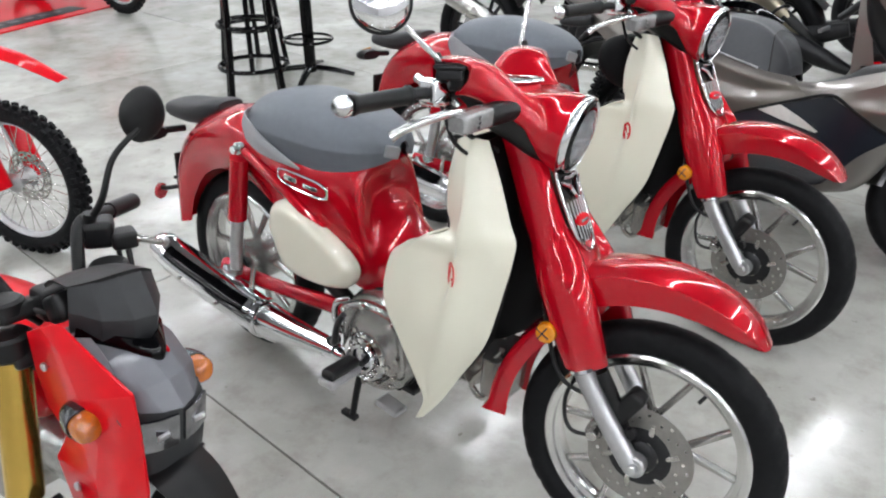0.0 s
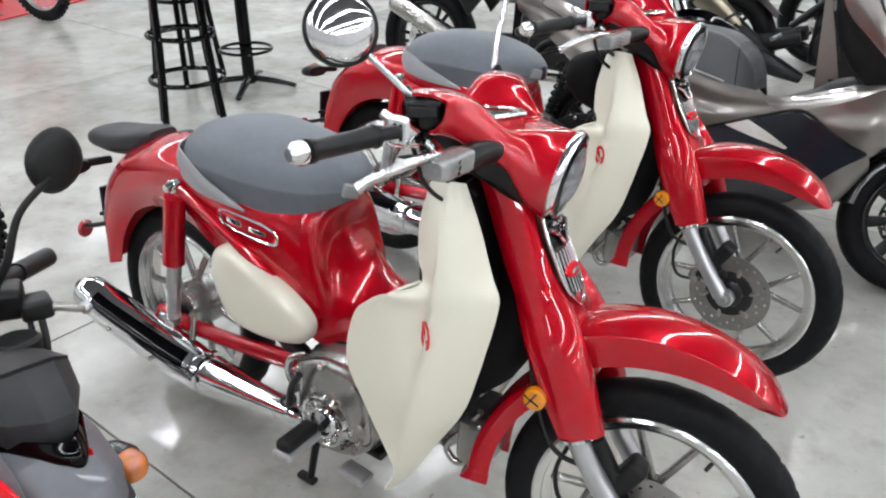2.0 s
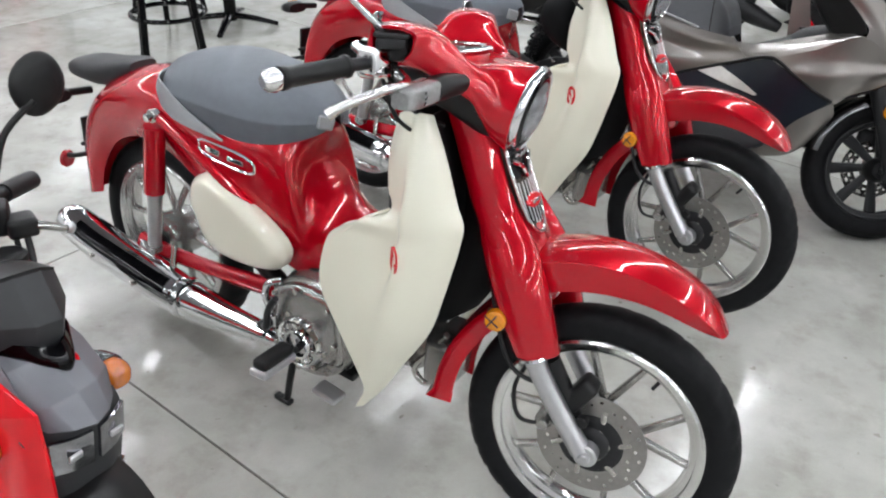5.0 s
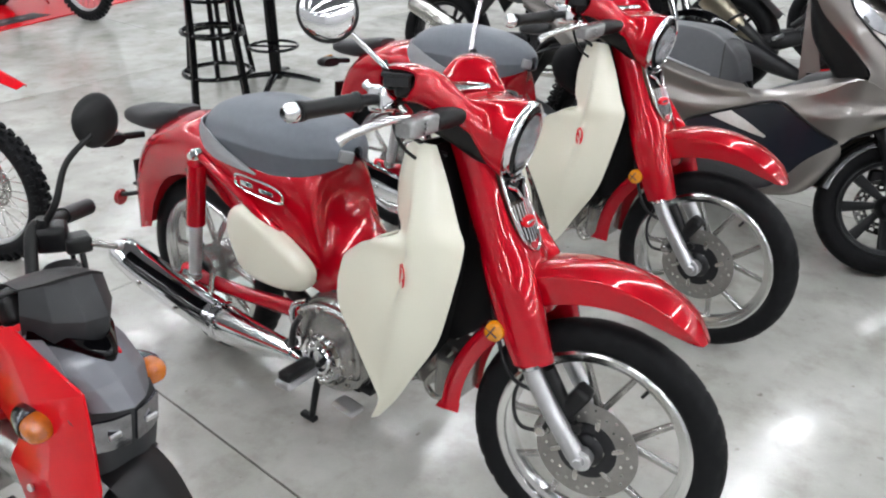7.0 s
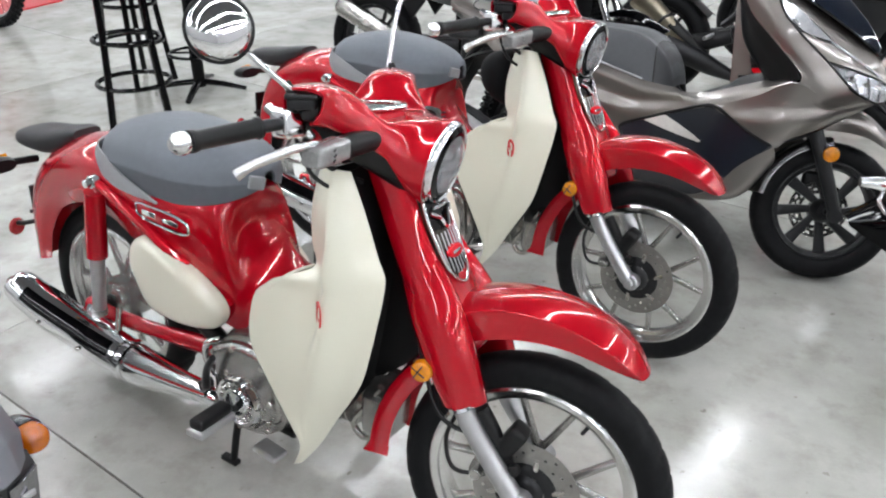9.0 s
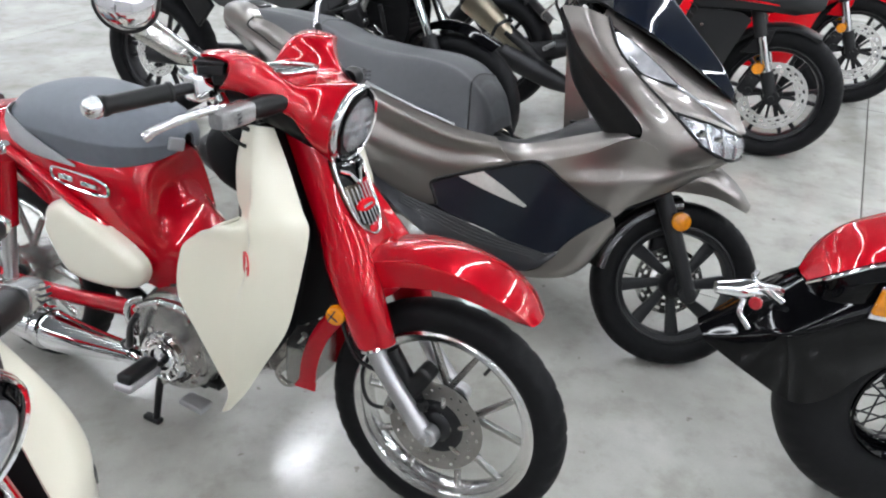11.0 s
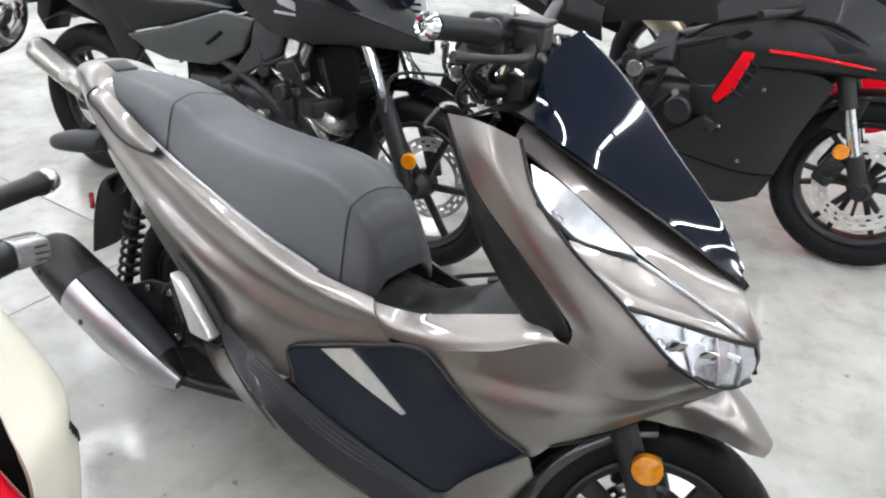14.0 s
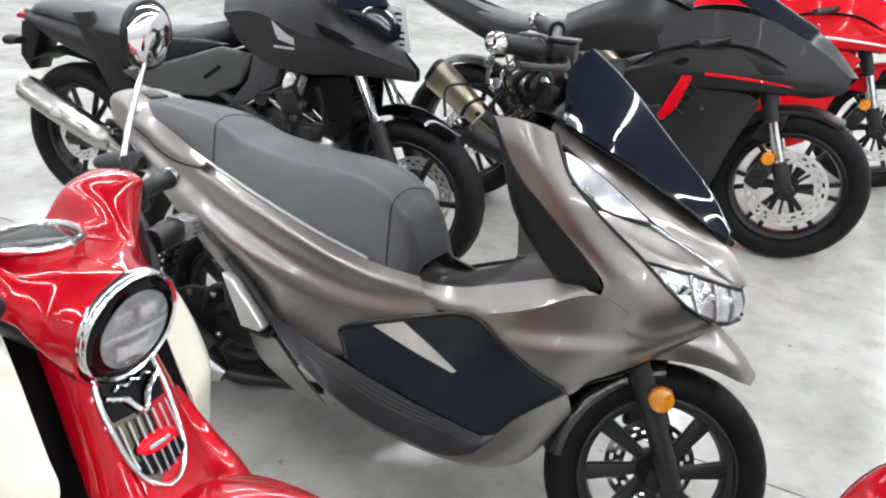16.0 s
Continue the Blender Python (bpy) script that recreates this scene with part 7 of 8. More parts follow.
def sport_bike(m, paint, accent, label):
    t = root("sport_motorcycle", m, label, "motorcycle", "sport motorcycles")
    mir = lambda c: [(x, -y, z) for x, y, z in c]
    road_wheel(t, (0, 0, 0.315), 0.315, 0.18, 0.225, 6, DARK_METAL, rotors=(0.07, 0.11))
    road_wheel(t, (1.425, 0, 0.312), 0.312, 0.125, 0.226, 6, DARK_METAL, rotors=(0.105, 0.16))
    for s in (-1, 1):
        side = lambda rows: [[(x, s * y, z) for x, y, z in r] for r in rows]
        up = [[(0.80, 0.14, 0.93), (1.0, 0.17, 0.985), (1.22, 0.15, 0.97), (1.43, 0.1, 0.87), (1.56, 0.04, 0.775)], [(0.88, 0.2, 0.76), (1.07, 0.22, 0.775), (1.25, 0.2, 0.775), (1.42, 0.14, 0.75), (1.54, 0.06, 0.72)], [(0.98, 0.205, 0.69), (1.1, 0.215, 0.70), (1.22, 0.19, 0.705), (1.34, 0.14, 0.70), (1.44, 0.08, 0.69)]]
        part("upper_fairing", skin(side(up), 30, 14, 0.006), paint, t, "upper side fairing")
        low = [[(0.98, 0.205, 0.70), (1.1, 0.212, 0.695), (1.2, 0.19, 0.69), (1.26, 0.16, 0.66)], [(0.92, 0.21, 0.55), (1.04, 0.212, 0.52), (1.13, 0.19, 0.50), (1.19, 0.16, 0.48)], [(0.70, 0.195, 0.36), (0.88, 0.2, 0.33), (1.04, 0.18, 0.31), (1.14, 0.14, 0.31)], [(0.52, 0.15, 0.24), (0.75, 0.15, 0.18), (0.98, 0.12, 0.16), (1.1, 0.08, 0.2)]]
        part("panel_line", tube([(x, s * (y + 0.004), z) for x, y, z in up[2][:4]], 0.0035, 6, 30), DEEP_BLACK, t)
        part("panel_line", tube([(x, s * (y + 0.004), z) for x, y, z in low[2]], 0.003, 6, 30), DEEP_BLACK, t)
        part("lower_fairing", skin(side(low), 24, 22, 0.006), paint, t, "lower side fairing")
        part("air_duct", slab([(0.955, 0.735), (1.0, 0.742), (0.955, 0.60), (0.905, 0.545), (0.885, 0.565)], s * 0.20, s * 0.216, 0.006), accent, t, "bright red duct panel")
        part("duct_mesh", slab([(1.0, 0.735), (1.035, 0.72), (0.965, 0.575), (0.935, 0.575)], s * 0.2, s * 0.212, 0.004), BLACK, t)
        for k in range(4):
            part("duct_fin", box((1.0 - 0.012 * k, s * 0.214, 0.70 - 0.035 * k), (0.05, 0.006, 0.006), 0.002, (0, 30, 0)), DARK_METAL, t)
        part("stripe", tube([(1.04, s * 0.226, 0.752), (1.15, s * 0.221, 0.752), (1.28, s * 0.197, 0.744), (1.36, s * 0.168, 0.735)], [0.007, 0.006, 0.005, 0.003], 8, 24), accent, t, "thin red stripe")
        part("mid_fairing", slab([(0.70, 0.66), (0.72, 0.705), (0.84, 0.80), (1.0, 0.852), (1.19, 0.852), (1.33, 0.79), (1.20, 0.75), (1.04, 0.748), (0.966, 0.738), (0.905, 0.583), (0.80, 0.60)], s * 0.17, s * 0.203, 0.014), paint, t, "side fairing panel")
        part("fairing_groove", tube([(0.70, s * 0.2, 0.70), (0.78, s * 0.204, 0.765), (0.86, s * 0.206, 0.815), (1.003, s * 0.207, 0.858), (1.188, s * 0.2, 0.860), (1.32, s * 0.165, 0.805)], 0.007, 8, 40), DEEP_BLACK, t)
        part("fairing_vent", slab([(0.90, 0.775), (0.95, 0.805), (1.10, 0.757), (1.02, 0.752)], s * 0.2, s * 0.208, 0.003), DEEP_BLACK, t)
        for x, z in ((0.80, 0.50), (0.93, 0.47), (1.02, 0.36), (1.05, 0.62)):
            part("fairing_screw", disc(0.008, 0.01, (x, s * 0.207, z), (0, s, 0), 10), STEEL, t)
        part("belly_mark", slab([(0.60, 0.27), (0.66, 0.285), (0.70, 0.245), (0.64, 0.235)], s * 0.19, s * 0.183, 0.002), accent, t)
        tank = [[(0.42, 0.04, 0.90), (0.6, 0.08, 0.98), (0.8, 0.1, 1.0), (0.95, 0.08, 0.95)], [(0.42, 0.12, 0.83), (0.6, 0.15, 0.92), (0.8, 0.16, 0.93), (0.97, 0.13, 0.89)], [(0.42, 0.11, 0.74), (0.6, 0.15, 0.78), (0.8, 0.165, 0.80), (0.98, 0.15, 0.80)]]
        part("tank", skin(side(tank), 20, 14, 0.006), paint, t, "tank cover")
        part("frame_spar", tube([(0.4, s * 0.13, 0.48), (0.6, s * 0.17, 0.66), (0.85, s * 0.17, 0.76), (1.05, s * 0.1, 0.82)], [0.04, 0.045, 0.045, 0.04], 12, flat=0.5), DARK_METAL, t)
        part("swingarm", tube([(0, s * 0.12, 0.315), (0.25, s * 0.13, 0.36), (0.45, s * 0.1, 0.42)], [0.03, 0.04, 0.03], 12, flat=1.4), DARK_METAL, t)
        tl = [[(-0.35, 0.03, 0.97), (-0.1, 0.08, 0.93), (0.15, 0.11, 0.86), (0.42, 0.12, 0.80)], [(-0.36, 0.05, 0.93), (-0.1, 0.11, 0.87), (0.15, 0.14, 0.79), (0.42, 0.13, 0.73)], [(-0.3, 0.03, 0.9), (-0.08, 0.09, 0.82), (0.17, 0.11, 0.73), (0.42, 0.1, 0.67)]]
        part("tail_panel", skin(side(tl), 20, 12, 0.006), paint, t, "tail panel")
        fk = part("fork_leg", tube([(1.375, s * 0.1, 0.43), (1.42, s * 0.095, 0.312)], [0.03, 0.03], 16), MATTE, t, "black fork leg")
        part("fork_tube", tube([(1.29, s * 0.1, 0.66), (1.375, s * 0.1, 0.43)], 0.022, 16), CHROME, fk, "polished fork tube")
        part("fork_outer", tube([(1.235, s * 0.1, 0.80), (1.315, s * 0.1, 0.585)], 0.029, 16), MATTE, fk)
        part("axle_clamp", add(disc(0.034, 0.04, (1.425, s * 0.082, 0.312), (0, s, 0)), disc(0.015, 0.05, (1.425, s * 0.082, 0.312), (0, s, 0), 8)), DARK_METAL, fk)
        part("side_reflector", disc(0.027, 0.018, (1.33, s * 0.130, 0.445), (0.2, s, 0), 22), AMBER, t, "round amber reflector")
        part("reflector_stay", box((1.345, s * 0.115, 0.445), (0.06, 0.012, 0.02), 0.004), BLACK, t)
        part("brake_caliper", add(box((1.31, s * 0.085, 0.36), (0.07, 0.06, 0.11), 0.018, (0, 25, 0)), disc(0.016, 0.02, (1.305, s * 0.115, 0.385), (0, s, 0)), disc(0.016, 0.02, (1.315, s * 0.115, 0.335), (0, s, 0))), DARK_METAL, t)
        part("clip_on", tube([(1.13, s * 0.1, 0.90), (1.08, s * 0.22, 0.885), (1.0, s * 0.33, 0.87)], [0.014, 0.014, 0.018]), BLACK, t)
        part("footrest", tube([(0.35, s * 0.13, 0.42), (0.33, s * 0.24, 0.41)], 0.012), ALLOY, t)
    mf = [oval((-0.10, -0.20, 0.60), (0.03, 0, 0.05), (0, 0.05, 0), 24, 3), oval((-0.085, -0.20, 0.59), (0.038, 0, 0.058), (0, 0.058, 0), 24, 3), oval((0.07, -0.19, 0.475), (0.03, 0, 0.045), (0, 0.05, 0), 24, 2.8), oval((0.2, -0.17, 0.375), (0.02, 0, 0.03), (0, 0.034, 0), 24, 2.4), oval((0.32, -0.14, 0.29), (0.015, 0, 0.022), (0, 0.026, 0), 24, 2.2)]
    can = part("silencer", stack(mf, 5), TITANIUM, t, "tan titanium silencer")
    part("silencer_cap", stack([oval((-0.125, -0.20, 0.62), (0.018, 0, 0.03), (0, 0.03, 0), 24, 3), oval((-0.12, -0.20, 0.616), (0.03, 0, 0.05), (0, 0.05, 0), 24, 3), oval((-0.095, -0.20, 0.597), (0.031, 0, 0.052), (0, 0.052, 0), 24, 3)], 3), DARK_METAL, can)
    part("silencer_band", tube([(0.05, -0.245, 0.44), (0.075, -0.25, 0.49), (0.11, -0.21, 0.515), (0.12, -0.16, 0.51)], 0.009, 8), BLACK, can)
    part("heat_guard", wrap([(0.1, -0.185, 0.455), (0.32, -0.14, 0.295)], [0.05, 0.034], 0, 110, n=12), BLACK, can)
    part("hugger", skin([[(-0.27, -0.07, 0.46), (-0.12, -0.08, 0.625), (0.1, -0.08, 0.63), (0.3, -0.08, 0.5)], [(-0.28, 0, 0.47), (-0.12, 0, 0.65), (0.1, 0, 0.655), (0.3, 0, 0.52)], [(-0.27, 0.07, 0.46), (-0.12, 0.08, 0.625), (0.1, 0.08, 0.63), (0.3, 0.08, 0.5)]], 18, 12, 0.004), BLACK, t)
    part("seat", loft([(-0.05, 0, 0.90, 0.05, 0.02, 0.03, 2.4), (0.05, 0, 0.86, 0.12, 0.03, 0.04, 2.6), (0.25, 0, 0.835, 0.14, 0.03, 0.04, 2.6), (0.42, 0, 0.85, 0.11, 0.03, 0.05, 2.5), (0.48, 0, 0.87, 0.06, 0.02, 0.03, 2.4)], 22, 4), SEAT_BLACK, t, "black seat")
    nose = [[(1.15, -0.155, 0.975), (1.4, -0.11, 0.885), (1.55, -0.045, 0.78)], [(1.15, 0, 1.02), (1.41, 0, 0.93), (1.585, 0, 0.78)], [(1.15, 0.155, 0.975), (1.4, 0.11, 0.885), (1.55, 0.045, 0.78)]]
    part("nose", skin(nose, 14, 12, 0.006), paint, t, "nose fairing")
    part("screen", skin([[(1.04, -0.13, 1.06), (1.16, -0.13, 1.0), (1.38, -0.1, 0.905)], [(1.03, 0, 1.13), (1.18, 0, 1.06), (1.41, 0, 0.94)], [(1.04, 0.13, 1.06), (1.16, 0.13, 1.0), (1.38, 0.1, 0.905)]], 12, 12, 0.004), TINT, t)
    C = (1.425, 0.312)
    arc = lambda r, y, a0, a1: [(C[0] + r * math.cos(a0 + (a1 - a0) * f), y, C[1] + r * math.sin(a0 + (a1 - a0) * f)) for f in np.linspace(0, 1, 6)]
    A0, A1 = radians(165), radians(62)
    ff = [arc(0.305, -0.068, A0, A1), arc(0.325, -0.062, A0, A1), arc(0.335, 0, A0, A1), arc(0.325, 0.062, A0, A1), arc(0.305, 0.068, A0, A1)]
    part("front_fender", skin(ff, 30, 16, 0.004), paint, t, "front fender")
    for s in (-1, 1):
        part("fender_bracket", slab([(1.24, 0.50), (1.30, 0.60), (1.37, 0.62), (1.345, 0.5)], s * 0.07, s * 0.088, 0.006), paint, t)
    part("engine", add(box((0.72, 0, 0.44), (0.42, 0.34, 0.32), 0.05), disc(0.09, 0.05, (0.62, -0.17, 0.4), (0, -1, 0)), disc(0.05, 0.06, (0.78, -0.18, 0.5), (0, -1, 0))), DARK_METAL, t, "dark engine")
    clutter(t, (0.55, -0.2, 0.42), (0.9, -0.15, 0.72), 16, 11)
    part("muffler", tube([(0.1, -0.2, 0.35), (0.35, -0.18, 0.26), (0.5, -0.12, 0.2)], [0.06, 0.055, 0.03], 20), DARK_METAL, t, "short dark muffler")
    return t


def cruiser_rear(m):
    """A cruiser: black fender, red upper skin, chrome tail lamp, wire wheel."""
    t = root("cruiser_motorcycle", m, "black and red cruiser with a wire-spoked rear wheel", "motorcycle")
    c, r = (0, 0, 0.315), 0.315
    hub = part("wheel", lathe([(0, -0.07), (0.03, -0.07), (0.06, -0.05), (0.06, 0.05), (0.03, 0.07), (0, 0.07)], c), CHROME, t, "wire-spoked wheel")
    part("tyre", tyre(c, r, 0.165, 0.15, seg=72), RUBBER, hub, "fat black tyre")
    part("rim", lathe([(0.152, -0.055), (0.158, -0.052), (0.148, -0.035), (0.135, -0.02), (0.132, 0), (0.135, 0.02), (0.148, 0.035), (0.158, 0.052), (0.152, 0.055), (0.142, 0)], c, (0, 1, 0), 64, closed=True), GLOSS_BLACK, hub, "black rim")
    for i in range(36):
        a = 2 * math.pi * i / 36
        s = 1 if i % 2 else -1
        part("wire_spoke", tube([(0.055 * math.cos(a + 0.5 * (1 if i % 4 < 2 else -1)), s * 0.045, c[2] + 0.055 * math.sin(a + 0.5 * (1 if i % 4 < 2 else -1))), (0.136 * math.cos(a), s * 0.006, c[2] + 0.136 * math.sin(a))], 0.0022, 6), DARK_METAL, hub)
    arc = lambda rr, y, a0, a1: [(rr * math.cos(a0 + (a1 - a0) * f), y, c[2] + rr * math.sin(a0 + (a1 - a0) * f)) for f in np.linspace(0, 1, 7)]
    A0, A1 = radians(186), radians(70)
    fl = lambda f0, f1: [(lambda a, rr: (rr * math.cos(a), 0, c[2] + rr * math.sin(a)))(A0 + (A1 - A0) * f, f0 + (f1 - f0) * f) for f in np.linspace(0, 1, 7)]
    side = [(x, -0.112 * min(1.0, 0.25 + 5.0 * (x + 0.53)), z) for x, z in [(-0.515, 0.442), (-0.42, 0.398), (-0.324, 0.352), (-0.25, 0.372), (-0.17, 0.46), (0.0, 0.53), (0.25, 0.53)]]
    mid = [(x, -0.118 * min(1.0, 0.25 + 5.0 * (x + 0.53)), z) for x, z in [(-0.52, 0.452), (-0.45, 0.474), (-0.36, 0.515), (-0.23, 0.572), (-0.08, 0.62), (0.1, 0.64), (0.25, 0.62)]]
    top = [(x, -0.085 * min(1.0, 0.25 + 5.0 * (x + 0.53)), z) for x, z in [(-0.522, 0.456), (-0.45, 0.494), (-0.37, 0.545), (-0.245, 0.615), (-0.09, 0.665), (0.1, 0.69), (0.25, 0.67)]]
    crown = [(x, 0, z) for x, z in [(-0.524, 0.459), (-0.455, 0.508), (-0.38, 0.568), (-0.255, 0.64), (-0.09, 0.69), (0.1, 0.715), (0.25, 0.695)]]
    mir = lambda q: [(x, -y, z) for x, y, z in q]
    part("rear_fender", skin([side, mid, top, crown, mir(top), mir(mid), mir(side)], 36, 32, 0.005), GLOSS_BLACK, t, "glossy black valanced fender")
    low = [(-0.332, -0.03, 0.612), (-0.305, -0.06, 0.645), (-0.27, -0.08, 0.675), (-0.225, -0.09, 0.70), (-0.10, -0.10, 0.735), (0.1, -0.105, 0.75), (0.25, -0.105, 0.73)]
    ridge = [(-0.335, 0, 0.612), (-0.305, 0, 0.660), (-0.262, 0, 0.702), (-0.212, 0, 0.735), (-0.08, 0, 0.775), (0.1, 0, 0.79), (0.25, 0, 0.77)]
    up = [low, [(x, 0.7 * y, 0.35 * z + 0.65 * zc) for (x, y, z), (_, _, zc) in zip(low, ridge)], ridge]
    for k in (-1, 1):
        part("fender_band", skin([[(x, k * -y, z + 0.002) for x, y, z in low], [(x + 0.004, k * (0.014 - y), z - 0.045) for x, y, z in low], [(x + 0.008, k * (0.012 - y), z - 0.11) for x, y, z in low]], 30, 10, 0.005), GLOSS_BLACK, t, "glossy black side band")
    part("red_cap", skin(up + [mir(q) for q in up[1::-1]], 24, 20, 0.006), RED, t, "candy red upper fender cap")
    part("pinstripe", tube([(x, y - 0.004, z - 0.004) for x, y, z in low], 0.004, 8, 40), CHROME, t, "chrome trim line")
    lamp = part("tail_lamp", add(tube([(-0.37, -0.01, 0.56), (-0.45, -0.02, 0.572), (-0.515, -0.025, 0.575)], [0.018, 0.024, 0.014], 16), tube([(-0.44, -0.02, 0.565), (-0.46, -0.05, 0.535), (-0.44, -0.07, 0.505)], 0.007)), CHROME, t, "chrome tail lamp and bracket")
    part("lamp_bracket", tube([(-0.38, -0.06, 0.57), (-0.415, -0.035, 0.588), (-0.43, 0.0, 0.59), (-0.415, 0.035, 0.588)], 0.007, 10), CHROME, lamp)
    part("tail_lens", disc(0.014, 0.014, (-0.44, -0.075, 0.575), (-0.6, -1, 0.2), 20), RED_LENS, lamp, "small red lens")
    refl = part("side_reflector", box((-0.215, -0.128, 0.628), (0.03, 0.014, 0.058), 0.005, (0, 8, 0)), AMBER, t, "orange rectangular reflector")
    part("reflector_frame", box((-0.21, -0.12, 0.622), (0.04, 0.012, 0.076), 0.005, (0, 8, 0)), CHROME, refl)
    part("reflector_arm", tube([(-0.21, -0.115, 0.60), (-0.20, -0.1, 0.58)], 0.008), BLACK, refl)
    for s in (-1, 1):
        part("shock", tube([(0.02, s * 0.14, 0.3), (0.12, s * 0.14, 0.58)], 0.028, 14), CHROME, t)
        part("swingarm", tube([(-0.03, s * 0.125, 0.315), (0.5, s * 0.12, 0.33)], 0.022), DARK_METAL, t)
    part("seat", loft([(0.16, 0, 0.73, 0.08, 0.03, 0.03, 2.4), (0.3, 0, 0.72, 0.16, 0.04, 0.05, 2.6), (0.5, 0, 0.70, 0.17, 0.04, 0.05, 2.6), (0.7, 0, 0.72, 0.1, 0.04, 0.05, 2.4)], 20, 4), SEAT_BLACK, t, "black saddle")
    part("tank", loft([(0.68, 0, 0.78, 0.06, 0.05, 0.06, 2.3), (0.85, 0, 0.80, 0.14, 0.09, 0.1, 2.3), (1.05, 0, 0.83, 0.14, 0.1, 0.1, 2.2), (1.2, 0, 0.86, 0.08, 0.06, 0.07, 2.2)], 22, 4), RED, t, "candy red tank")
    part("engine", add(box((0.75, 0, 0.4), (0.45, 0.25, 0.3), 0.05), tube([(0.75, 0, 0.45), (0.66, 0, 0.65)], 0.07), tube([(0.8, 0, 0.45), (0.92, 0, 0.65)], 0.07)), CAST, t, "grey twin engine")
    road_wheel(t, (1.62, 0, 0.325), 0.325, 0.1, 0.235, 9, CHROME, rotors=None)
    part("fork", add(tube([(1.62, -0.1, 0.325), (1.3, -0.1, 0.95)], 0.025), tube([(1.62, 0.1, 0.325), (1.3, 0.1, 0.95)], 0.025), tube([(1.3, -0.12, 0.92), (1.3, 0.12, 0.92)], 0.02)), CHROME, t)
    return t


def mini_bike(m):
    """The small red naked bike; its fork turned a little to the right."""
    t = root("mini_motorcycle", m, "red and grey mini motorcycle with gold fork and black flyscreen", "motorcycle")
    mir = lambda c: [(x, -y, z) for x, y, z in c]
    road_wheel(t, (0.0, 0, 0.235), 0.235, 0.12, 0.16, 5, DARK_METAL, rotors=(0.05, 0.08))
    road_wheel(t, (1.02, 0, 0.235), 0.235, 0.11, 0.16, 5, DARK_METAL, rotors=(0.06, 0.1))
    for s in (-1, 1):
        fk = part("fork_leg", tube([(0.985, s * 0.105, 0.24), (0.86, s * 0.13, 0.34)], [0.024, 0.03], 16), BLACK, t, "gold upside-down fork leg")
        part("fork_tube", tube([(0.815, s * 0.142, 0.345), (0.80, s * 0.108, 0.635)], 0.033, 24), GOLD, fk, "gold fork tube")
        part("fork_clamp", add(disc(0.042, 0.045, (0.80, s * 0.108, 0.625), (-0.1, 0, 0.98), 24), disc(0.036, 0.03, (0.79, s * 0.1, 0.70), (-0.1, 0, 0.98), 20)), BLACK, fk)
        # red shroud beside the headlight
        k = 1.0 if s < 0 else 0.5
        shr = [[(0.845, 0.095, 0.685), (0.90, 0.095, 0.715), (0.945, 0.088, 0.736)], [(0.862, 0.10, 0.62), (0.96, 0.10, 0.69), (1.03, 0.088, 0.71)], [(0.89, 0.103, 0.56), (1.0, 0.103, 0.62), (1.12, 0.08, 0.672)],
               [(0.935, 0.103, 0.52), (1.03, 0.1, 0.54), (1.118, 0.075, 0.58)], [(0.875, 0.10, 0.44), (1.0, 0.1, 0.45), (1.112, 0.072, 0.47)], [(0.90, 0.095, 0.33), (1.0, 0.095, 0.33), (1.08, 0.07, 0.34)]]
        sh = part("shroud", facets([[(x - (0 if s < 0 else 0.07), s * y * k, z) for x, y, z in c] for c in shr], 0.006), BRIGHT_RED, t, "bright red plastic shroud")
        for x, y, z in ((0.905, 0.101, 0.645), (0.94, 0.101, 0.41)):
            part("shroud_bolt", disc(0.008, 0.006, (x - (0 if s < 0 else 0.07), s * y * k, z), (0.1, s, 0.1), 12), ALLOY, sh)
        # front turn signals
        bead = lambda x, w, h: oval((1.005 + x, s * (0.106 + 0.12 * x), 0.585 - 0.1 * x), (0, w, 0), (0, 0, h), 24, 2.4)
        ts = part("turn_signal", stack([bead(-0.004, 0.026, 0.021), bead(0.012, 0.027, 0.024), bead(0.028, 0.024, 0.022), bead(0.038, 0.014, 0.014), bead(0.040, 0.004, 0.004)], 5), AMBER_DEEP, t, "amber turn signal in a dark glossy housing")
        part("signal_housing", stack([bead(-0.046, 0.006, 0.006), bead(-0.040, 0.018, 0.015), bead(-0.024, 0.027, 0.023), bead(-0.004, 0.030, 0.026), bead(0.006, 0.030, 0.026), bead(0.0065, 0.027, 0.023)], 5), CHARCOAL_GLOSS, ts, "dark glossy housing")
        part("signal_stalk", tube([(0.99, s * 0.09, 0.585), (0.96, s * 0.05, 0.58)], 0.013), BLACK, ts)
        # handlebar, grip, mirror
        bar = part("handlebar", tube([(0.77, s * 0.03, 0.65), (0.745, s * 0.06, 0.69), (0.70, s * 0.10, 0.775), (0.675, s * 0.16, 0.775), (0.61, s * 0.26, 0.755)], 0.0125, 14), BLACK, t, "black handlebar")
        part("grip", tube([(0.655, s * 0.19, 0.768), (0.60, s * 0.28, 0.75)], 0.018, 16), BLACK, bar, "black rubber grip")
        part("switch_block", box((0.705, s * 0.135, 0.755), (0.06, 0.06, 0.055), 0.014, (0, 0, -35 * s)), BLACK, bar)
        part("lever_perch", box((0.74, s * 0.165, 0.742), (0.05, 0.05, 0.035), 0.01, (0, 0, -20 * s)), BLACK, bar)
